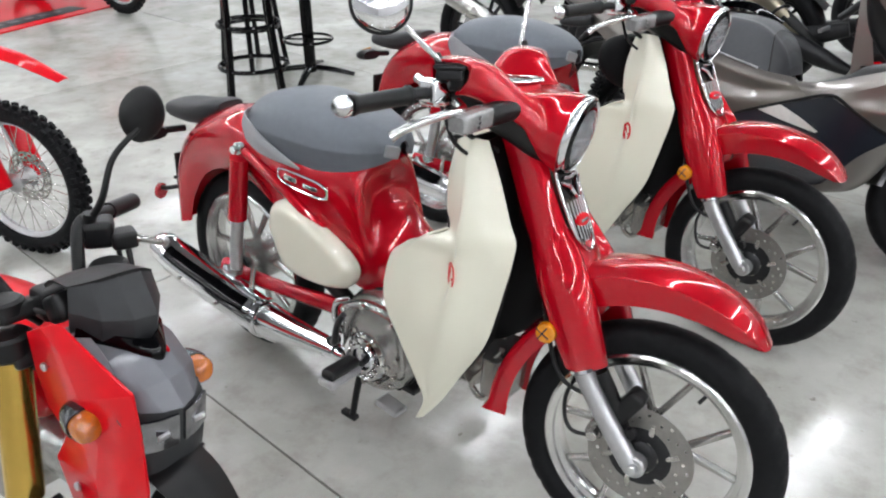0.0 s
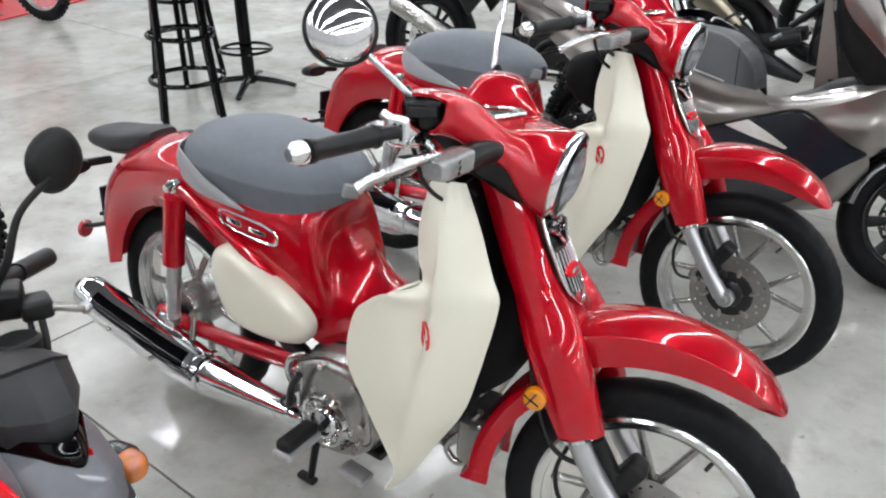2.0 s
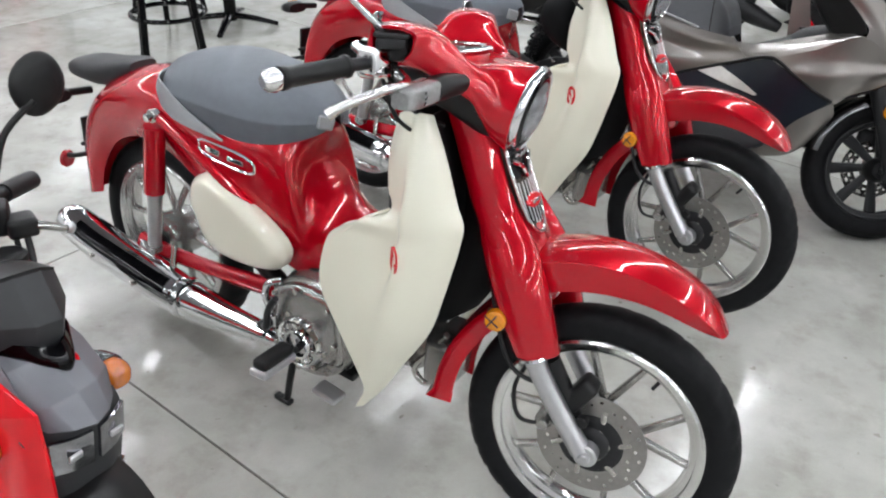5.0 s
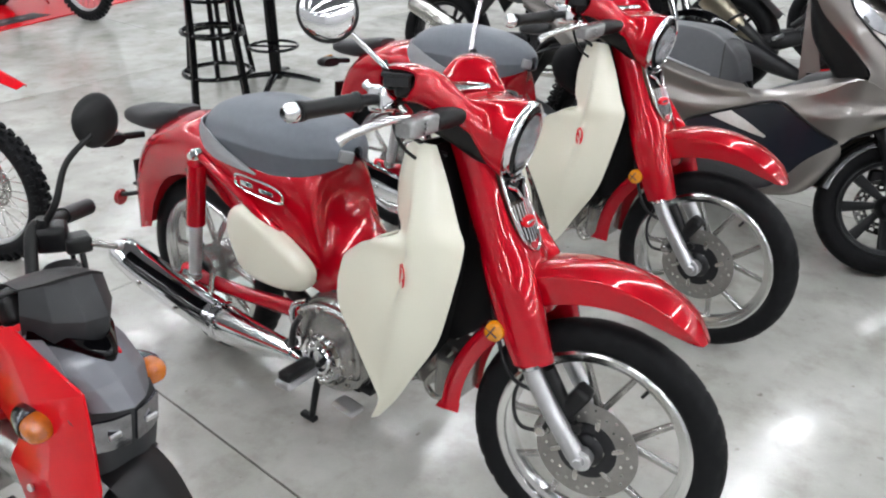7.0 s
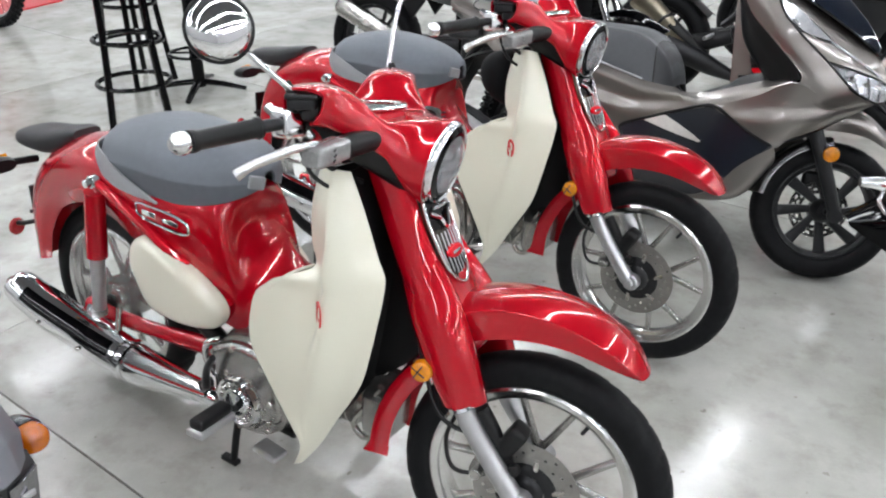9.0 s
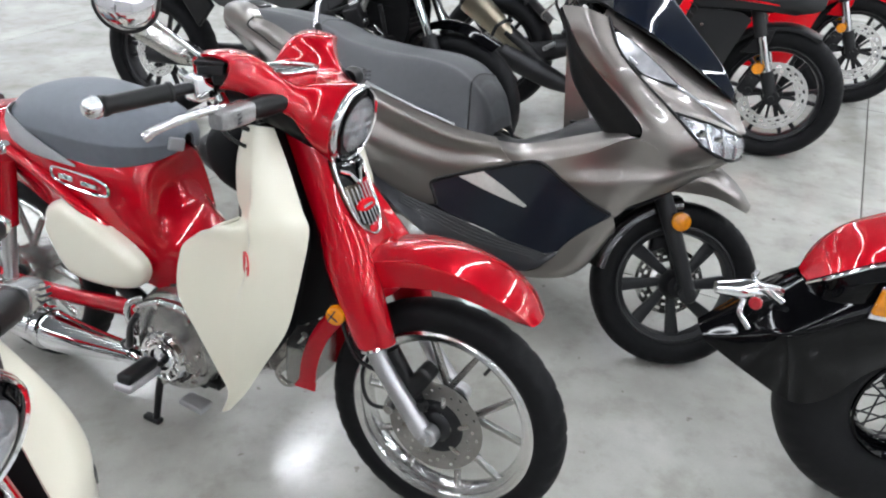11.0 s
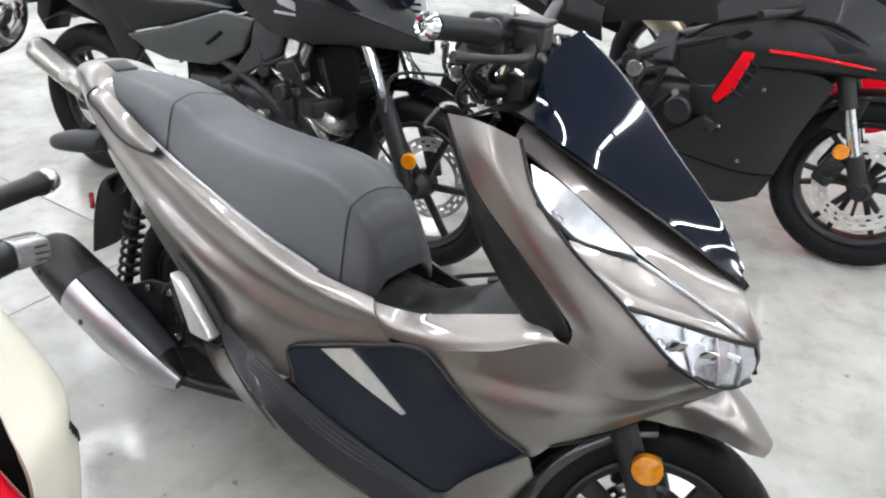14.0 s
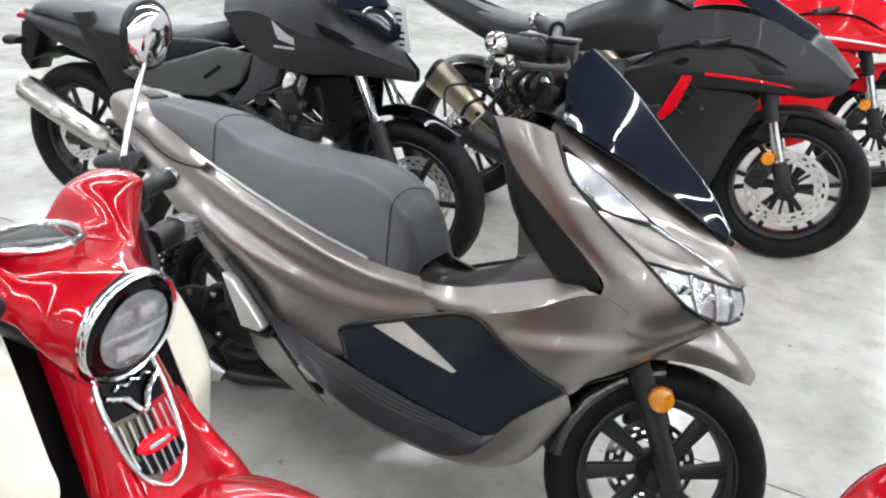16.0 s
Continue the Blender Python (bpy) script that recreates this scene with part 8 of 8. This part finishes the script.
        part("lever", tube([(0.75, s * 0.165, 0.745), (0.768, s * 0.19, 0.74), (0.776, s * 0.215, 0.728), (0.774, s * 0.227, 0.723)], [0.010, 0.008, 0.0065, 0.007], 10), DARK_METAL if s < 0 else CAST, bar, "lever with a ball end")
        part("lever_ball", disc(0.011, 0.018, (0.774, s * 0.224, 0.724), (-0.1, s, -0.3), 16, 0.5), ALLOY, bar)
        mr = part("mirror", stack([oval((0.735, s * 0.235, 0.98), (0, 0.03, 0.012), (0, -0.008, 0.03), 22), oval((0.745, s * 0.235, 0.98), (0, 0.044, 0.024), (0, -0.02, 0.047), 22, 2.2), oval((0.757, s * 0.235, 0.979), (0, 0.037, 0.02), (0, -0.016, 0.04), 22, 2.2), oval((0.764, s * 0.235, 0.978), (0, 0.02, 0.01), (0, -0.008, 0.02), 22)], 5), BLACK, t, "black round mirror on a bent stem")
        part("mirror_glass", disc(0.042, 0.003, (0.734, s * 0.235, 0.98), (-1, 0, 0.1), 24), MIRROR, mr)
        part("mirror_stem", tube([(0.705, s * 0.12, 0.78), (0.737, s * 0.135, 0.833), (0.742, s * 0.165, 0.907), (0.76, s * 0.215, 0.96)], [0.008, 0.007, 0.006, 0.006], 10), BLACK, mr)
        part("mirror_base", tube([(0.705, s * 0.118, 0.765), (0.71, s * 0.12, 0.80)], 0.013, 12), BLACK, mr)
    # headlight cowl
    cw = [[(0.92, -0.078, 0.692), (1.0, -0.08, 0.668), (1.06, -0.074, 0.638), (1.095, -0.055, 0.612)], [(0.94, -0.04, 0.706), (1.02, -0.042, 0.682), (1.085, -0.038, 0.645), (1.12, -0.03, 0.612)], [(0.945, 0, 0.712), (1.03, 0, 0.687), (1.095, 0, 0.65), (1.132, 0, 0.612)]]
    part("headlight_cowl", facets(cw + [mir(c) for c in cw[1::-1]], 0.007), GREY_PLASTIC, t, "grey plastic headlight cowl")
    # thin paler skin over the cowl's side: the lit facet put into colour
    part("lit_cowl_facet", skin([[(0.925, -0.0785, 0.696), (1.0, -0.0815, 0.671), (1.062, -0.0755, 0.640)], [(0.945, -0.048, 0.709), (1.015, -0.055, 0.684), (1.064, -0.066, 0.650)]], 14, 8, 0.004), LIT_GREY, t, "side facet of the grey cowl, coloured paler as if lit")
    ck = [[(1.08, -0.066, 0.615), (1.075, -0.078, 0.56), (1.055, -0.075, 0.44), (1.02, -0.06, 0.33)], [(1.112, -0.03, 0.612), (1.105, -0.035, 0.56), (1.085, -0.035, 0.44), (1.04, -0.03, 0.32)], [(1.122, 0, 0.61), (1.115, 0, 0.56), (1.09, 0, 0.44), (1.045, 0, 0.32)]]
    part("headlight_shell", skin(ck + [mir(c) for c in ck[1::-1]], 22, 20, 0.008), CHARCOAL, t, "dark headlight shell")
    for y0, y1 in ((-0.064, -0.006), (0.006, 0.064)):
        for z0, z1, x in ((0.598, 0.535, 1.109), (0.475, 0.39, 1.09)):
            d = lambda y, z: (x + 0.017 - 5.5 * y * y - 0.14 * (z0 - z), y, z)
            ym, zm = (y0 + y1) / 2, (z0 + z1) / 2
            lens = part("headlight_lens", skin([[d(y0, z0), d(ym, z0), d(y1, z0)], [d(y0, zm), d(ym, zm - 0.004), d(y1, zm)], [d(y0 * 0.96, z1), d(ym, z1), d(y1, z1)]], 10, 8, 0.006), LAMP_BOWL, t, "clear headlight lens")
            part("reflector_cell", box((d(ym, zm)[0] + 0.004, ym, zm), (0.006, 0.022, 0.012), 0.003, (0, 12, 0)), ALLOY, lens)
    part("side_fin", slab([(0.99, 0.665), (1.06, 0.638), (1.085, 0.60), (1.03, 0.625)], -0.086, -0.08, 0.002), CHARCOAL, t)
    fs = [[(0.925, -0.062, 0.70), (0.94, -0.066, 0.745), (0.935, -0.058, 0.785)], [(0.985, -0.04, 0.69), (1.0, -0.044, 0.742), (0.975, -0.036, 0.80)], [(1.02, -0.005, 0.682), (1.03, -0.005, 0.738), (0.995, -0.004, 0.808)], [(1.03, 0.03, 0.685), (1.035, 0.035, 0.735), (1.0, 0.034, 0.806)], [(0.985, 0.06, 0.70), (1.0, 0.066, 0.745), (0.99, 0.062, 0.79)]]
    part("flyscreen", facets(fs, 0.006), CHARCOAL, t, "black plastic flyscreen")
    part("flyscreen_top", skin([[(0.935, -0.058, 0.787), (0.975, -0.036, 0.803), (0.995, -0.004, 0.811), (1.0, 0.034, 0.809), (0.99, 0.062, 0.793)], [(0.87, -0.05, 0.775), (0.90, -0.03, 0.79), (0.92, 0, 0.797), (0.93, 0.034, 0.795), (0.92, 0.06, 0.78)], [(0.82, -0.04, 0.745), (0.84, -0.02, 0.76), (0.85, 0, 0.767), (0.86, 0.03, 0.765), (0.85, 0.05, 0.75)]], 18, 10, 0.006), BLACK, t, "black screen top")
    part("flyscreen_base", skin([[(0.905, -0.066, 0.675), (0.94, -0.066, 0.695), (0.945, -0.06, 0.715)], [(1.03, -0.012, 0.658), (1.042, -0.01, 0.68), (1.03, -0.008, 0.705)], [(1.055, 0.022, 0.655), (1.058, 0.025, 0.678), (1.04, 0.025, 0.705)], [(0.98, 0.062, 0.67), (0.995, 0.066, 0.69), (0.995, 0.06, 0.71)]], 10, 22, 0.006), GLOSS_BLACK, t, "glossy black lower screen edge")
    part("top_clamp", add(box((0.79, 0, 0.70), (0.07, 0.24, 0.03), 0.01, (0, -20, 0)), box((0.81, 0, 0.62), (0.07, 0.24, 0.03), 0.01, (0, -20, 0)), box((0.80, 0, 0.70), (0.05, 0.1, 0.06), 0.012)), BLACK, t)
    part("meter", box((0.87, 0, 0.72), (0.06, 0.12, 0.05), 0.014, (0, -30, 0)), BLACK, t)
    for pts, r in (([(0.74, 0.17, 0.745), (0.78, 0.15, 0.68), (0.83, 0.1, 0.62), (0.84, 0.04, 0.5)], 0.006), ([(0.72, 0.16, 0.75), (0.80, 0.12, 0.66), (0.84, 0.06, 0.58)], 0.005), ([(0.74, -0.17, 0.745), (0.8, -0.12, 0.66), (0.84, -0.05, 0.55)], 0.006), ([(0.70, -0.12, 0.75), (0.74, -0.14, 0.66), (0.80, -0.15, 0.58), (0.83, -0.12, 0.45)], 0.007), ([(0.72, -0.13, 0.74), (0.78, -0.09, 0.72), (0.84, -0.05, 0.70)], 0.006)):
        part("cable", tube(pts, r), BLACK, t)
    part("tank", loft([(0.25, 0, 0.52, 0.07, 0.04, 0.08, 2.3), (0.40, 0, 0.53, 0.11, 0.06, 0.1, 2.5), (0.55, 0, 0.53, 0.12, 0.06, 0.12, 2.6), (0.68, 0, 0.51, 0.10, 0.05, 0.12, 2.5), (0.73, 0, 0.50, 0.05, 0.03, 0.06, 2.4)], 24, 5), BRIGHT_RED, t, "bright red tank cover")
    part("seat", loft([(-0.2, 0, 0.64, 0.06, 0.03, 0.03, 2.4), (-0.05, 0, 0.62, 0.11, 0.035, 0.04, 2.6), (0.2, 0, 0.58, 0.12, 0.03, 0.04, 2.6), (0.34, 0, 0.61, 0.08, 0.03, 0.04, 2.4)], 20, 4), SEAT_BLACK, t, "black seat")
    part("frame", add(tube([(0.82, 0, 0.6), (0.6, 0, 0.5), (0.3, 0, 0.48), (0.1, 0, 0.5)], 0.03), tube([(0.02, 0.1, 0.235), (0.4, 0.1, 0.28)], 0.022), tube([(0.02, -0.1, 0.235), (0.4, -0.1, 0.28)], 0.022)), BLACK, t)
    part("engine", add(box((0.52, 0, 0.29), (0.3, 0.24, 0.18), 0.04), tube([(0.62, 0, 0.32), (0.82, 0, 0.33)], [0.07, 0.06]), disc(0.07, 0.05, (0.5, -0.12, 0.28), (0, -1, 0))), CAST, t, "grey engine")
    part("front_fender", skin([[(0.80, -0.05, 0.36), (0.95, -0.055, 0.475), (1.12, -0.055, 0.465), (1.24, -0.04, 0.38)], [(0.79, 0, 0.37), (0.95, 0, 0.495), (1.12, 0, 0.485), (1.25, 0, 0.39)], [(0.80, 0.05, 0.36), (0.95, 0.055, 0.475), (1.12, 0.055, 0.465), (1.24, 0.04, 0.38)]], 18, 10, 0.004), BLACK, t)
    return t


def dirt_bike(m, label):
    t = root("dirt_motorcycle", m, label, "motorcycle", "dirt bikes")
    for c, r, bead, w in (((0, 0, 0.33), 0.33, 0.235, 0.11), ((1.38, 0, 0.345), 0.335, 0.262, 0.085)):
        hub = part("wheel", lathe([(0, -0.06), (0.022, -0.06), (0.03, -0.05), (0.045, -0.045), (0.03, -0.03), (0.03, 0.03), (0.045, 0.045), (0.03, 0.05), (0, 0.05)], c), ALLOY, t, "wire-spoked wheel with a pale rim")
        part("tyre", tyre(c, r, w, bead, seg=60, knobs=44), RUBBER, hub, "knobbly off-road tyre")
        part("rim", lathe([(bead, -0.024), (bead + 0.006, -0.022), (bead - 0.006, -0.014), (bead - 0.014, 0), (bead - 0.006, 0.014), (bead + 0.006, 0.022), (bead, 0.024)], c, (0, 1, 0), 64, closed=True), ALLOY, hub, "pale silver rim")
        for i in range(36):
            a = 2 * math.pi * i / 36
            k = 0.6 if i % 4 < 2 else -0.6
            part("wire_spoke", tube([(c[0] + 0.042 * math.cos(a + k), (0.042 if i % 2 else -0.042), c[2] + 0.042 * math.sin(a + k)), (c[0] + (bead - 0.01) * math.cos(a), 0, c[2] + (bead - 0.01) * math.sin(a))], 0.0018, 5), STEEL, hub)
        part("brake_disc", rotor(c, 0.07, 0.115, 1, 0.045, 14), STEEL, hub, "steel brake disc")
    for s in (-1, 1):
        fk = part("fork_leg", tube([(1.355, s * 0.085, 0.33), (1.30, s * 0.085, 0.50), (1.25, s * 0.085, 0.62)], [0.028, 0.026, 0.026], 14), ALLOY, t, "silver fork leg")
        part("fork_guard", tube([(1.375, s * 0.095, 0.335), (1.32, s * 0.098, 0.50), (1.27, s * 0.098, 0.60)], [0.034, 0.036, 0.034], 12, flat=1.2), BRIGHT_RED, fk, "red fork guard")
        part("fork_tube", tube([(1.25, s * 0.085, 0.62), (1.13, s * 0.085, 0.98)], 0.025, 14), DARK_METAL, fk)
        part("shroud", skin([[(0.72, s * 0.1, 0.93), (0.95, s * 0.15, 0.92), (1.12, s * 0.16, 0.84)], [(0.78, s * 0.13, 0.8), (0.95, s * 0.17, 0.78), (1.1, s * 0.17, 0.7)], [(0.88, s * 0.12, 0.68), (0.98, s * 0.14, 0.62), (1.06, s * 0.14, 0.58)]], 14, 12, 0.005), BRIGHT_RED, t, "bright red shroud")
        part("side_plate", skin([[(-0.1, s * 0.08, 0.86), (0.15, s * 0.12, 0.84), (0.35, s * 0.12, 0.82)], [(-0.05, s * 0.1, 0.75), (0.15, s * 0.13, 0.7), (0.35, s * 0.12, 0.66)]], 12, 6, 0.004), WHITE, t, "white side plate")
        part("handlebar", tube([(1.1, 0, 1.05), (1.08, s * 0.12, 1.12), (1.0, s * 0.38, 1.13)], 0.012), DARK_METAL, t)
    ff = [[(1.06, -0.05, 0.90), (1.3, -0.06, 0.91), (1.52, -0.055, 0.88), (1.72, -0.03, 0.81)], [(1.06, 0, 0.93), (1.3, 0, 0.94), (1.53, 0, 0.905), (1.74, 0, 0.825)], [(1.06, 0.05, 0.90), (1.3, 0.06, 0.91), (1.52, 0.055, 0.88), (1.72, 0.03, 0.81)]]
    part("front_fender", skin(ff, 22, 12, 0.004), BRIGHT_RED, t, "bright red high front fender")
    rf = [[(0.0, -0.08, 0.88), (-0.3, -0.08, 0.93), (-0.55, -0.05, 0.95)], [(0.0, 0, 0.9), (-0.3, 0, 0.96), (-0.58, 0, 0.97)], [(0.0, 0.08, 0.88), (-0.3, 0.08, 0.93), (-0.55, 0.05, 0.95)]]
    part("rear_fender", skin(rf, 16, 10, 0.004), BRIGHT_RED, t, "bright red rear fender")
    part("seat", loft([(-0.2, 0, 0.93, 0.06, 0.02, 0.03, 2.4), (0.1, 0, 0.91, 0.09, 0.03, 0.04, 2.6), (0.5, 0, 0.89, 0.09, 0.03, 0.05, 2.6), (0.85, 0, 0.95, 0.06, 0.03, 0.05, 2.4)], 18, 4), BLACK, t, "black long seat")
    part("engine", add(box((0.62, 0, 0.42), (0.36, 0.26, 0.28), 0.05), tube([(0.72, 0, 0.5), (0.8, 0, 0.72)], 0.07), tube([(0.15, 0.08, 0.36), (0.5, 0.08, 0.4)], 0.025), tube([(0.15, -0.08, 0.36), (0.5, -0.08, 0.4)], 0.025)), DARK_METAL, t, "dark engine")
    part("frame", add(tube([(0.0, -0.09, 0.33), (0.45, -0.09, 0.42)], 0.025), tube([(0.0, 0.09, 0.33), (0.45, 0.09, 0.42)], 0.025), tube([(1.13, 0, 0.9), (0.95, 0, 0.5), (0.7, 0, 0.25), (0.4, 0, 0.3)], 0.025), tube([(1.13, 0, 0.95), (0.7, 0, 0.82), (0.4, 0, 0.5)], 0.028)), BRIGHT_RED, t, "red steel frame")
    part("muffler", tube([(-0.1, -0.14, 0.75), (0.3, -0.14, 0.62)], [0.05, 0.045], 16), STEEL, t)
    part("side_stand", tube([(0.5, 0.1, 0.3), (0.45, 0.28, 0.01)], 0.011), STEEL, t)
    return t


adventure_bike(pose(-0.93, 5.0, 0, -5, 0, -14))
sport_bike(pose(0.60, 5.514, 0, -4, 0, -15), MATTE_BODY, BRIGHT_RED, "matte black sport motorcycle with bright red accents")
sport_bike(pose(1.27, 6.5, 0, -4, 0, -15), BRIGHT_RED, WHITE, "red sport motorcycle parked behind the black one")
cruiser_rear(pose(1.79, 2.86, 0, -2, 0, 2))
mini_bike(pose(-1.230, 1.354, 0, -5, 0, -13))
dirt_bike(pose(-2.999, 2.108, 0, -3, 0, 5) @ Matrix.Scale(0.85, 4), "red off-road motorcycle with a knobbly front tyre")
dirt_bike(pose(-6.1, 5.95, 0, -3, 0, -8), "red off-road motorcycle on a red display mat")


# ---- stools and pedestal table ----
def bar_stool(m):
    t = root("bar_stool", m, "tall black metal bar stool with a foot ring", "stool", "stools by the table")
    for k in range(4):
        a = radians(45 + 90 * k)
        p = lambda r, z: (r * math.cos(a), r * math.sin(a), z)
        part("leg", tube([p(0.215, 0.0), p(0.20, 0.12), p(0.165, 0.45), p(0.15, 0.74)], 0.018, 10), GLOSS_BLACK, t, "black tube leg")
    ring = lambda r, z: tube([(r * math.cos(a), r * math.sin(a), z) for a in np.linspace(0, 2 * math.pi, 33)], 0.013, 8, 66)
    part("foot_ring", ring(0.185, 0.27), GLOSS_BLACK, t, "black foot ring")
    part("foot_ring", ring(0.165, 0.50), GLOSS_BLACK, t, "black upper ring")
    part("seat", lathe([(0, 0.74), (0.15, 0.74), (0.175, 0.75), (0.18, 0.775), (0.165, 0.795), (0.1, 0.805), (0, 0.805)], (0, 0, 0), (0, 0, 1), 36), BLACK, t, "round black padded seat")
    for k in (-1, 1):
        part("back_post", tube([(-0.15, 0.1 * k, 0.74), (-0.18, 0.1 * k, 0.95), (-0.2, 0.09 * k, 1.1)], 0.012), GLOSS_BLACK, t)
    part("back_rest", tube([(-0.2, -0.13, 1.1), (-0.235, 0, 1.1), (-0.2, 0.13, 1.1)], 0.02, 10, flat=2.0), BLACK, t)
    return t


def pedestal_table(m):
    t = root("pedestal_table", m, "tall black pedestal table with a foot ring", "table")
    part("pole", tube([(0, 0, 0.03), (0, 0, 1.03)], 0.038, 24), GLOSS_BLACK, t, "black steel pole")
    for k in range(4):
        a = radians(90 * k + 18)
        p = lambda r, z: (r * math.cos(a), r * math.sin(a), z)
        part("foot", tube([p(0.02, 0.06), p(0.15, 0.045), p(0.29, 0.016)], [0.026, 0.024, 0.018], 12, flat=0.75), GLOSS_BLACK, t, "cast black foot")
        part("ring_arm", tube([p(0.03, 0.24), p(0.155, 0.24)], 0.007, 8), GLOSS_BLACK, t)
    part("foot_ring", tube([(0.155 * math.cos(a), 0.155 * math.sin(a), 0.24) for a in np.linspace(0, 2 * math.pi, 33)], 0.010, 8, 66), GLOSS_BLACK, t, "black foot ring")
    part("tabletop", lathe([(0, 1.03), (0.36, 1.03), (0.375, 1.04), (0.375, 1.055), (0.36, 1.065), (0, 1.065)], (0, 0, 0), (0, 0, 1), 48), CHARCOAL, t, "round dark tabletop")
    return t


stool = bar_stool(pose(-2.03, 3.95, 0, 0, 0, 40))
copy_thing(stool, pose(-2.62, 4.75, 0, 0, 0, 75))
pedestal_table(pose(-2.13, 4.68, 0))

# red display mat with dark printed curves
mat_thing = root("display_mat", pose(-6.42, 5.6, 0, 0, 0, -2), "red floor mat with a dark printed band", "mat")
part("mat_sheet", box((0, 0, 0.005), (2.7, 2.6, 0.01), 0.003), BRIGHT_RED, mat_thing)
band = part("printed_band", box((1.12, -0.35, 0.0115), (0.22, 1.1, 0.004), 0.001), CHARCOAL, mat_thing, "dark printed band")
for k in range(6):
    part("print_bar", box((1.12, -0.78 + 0.15 * k, 0.0145), (0.06, 0.1 - 0.02 * (k % 2), 0.002), 0), GREY_PLASTIC, band)
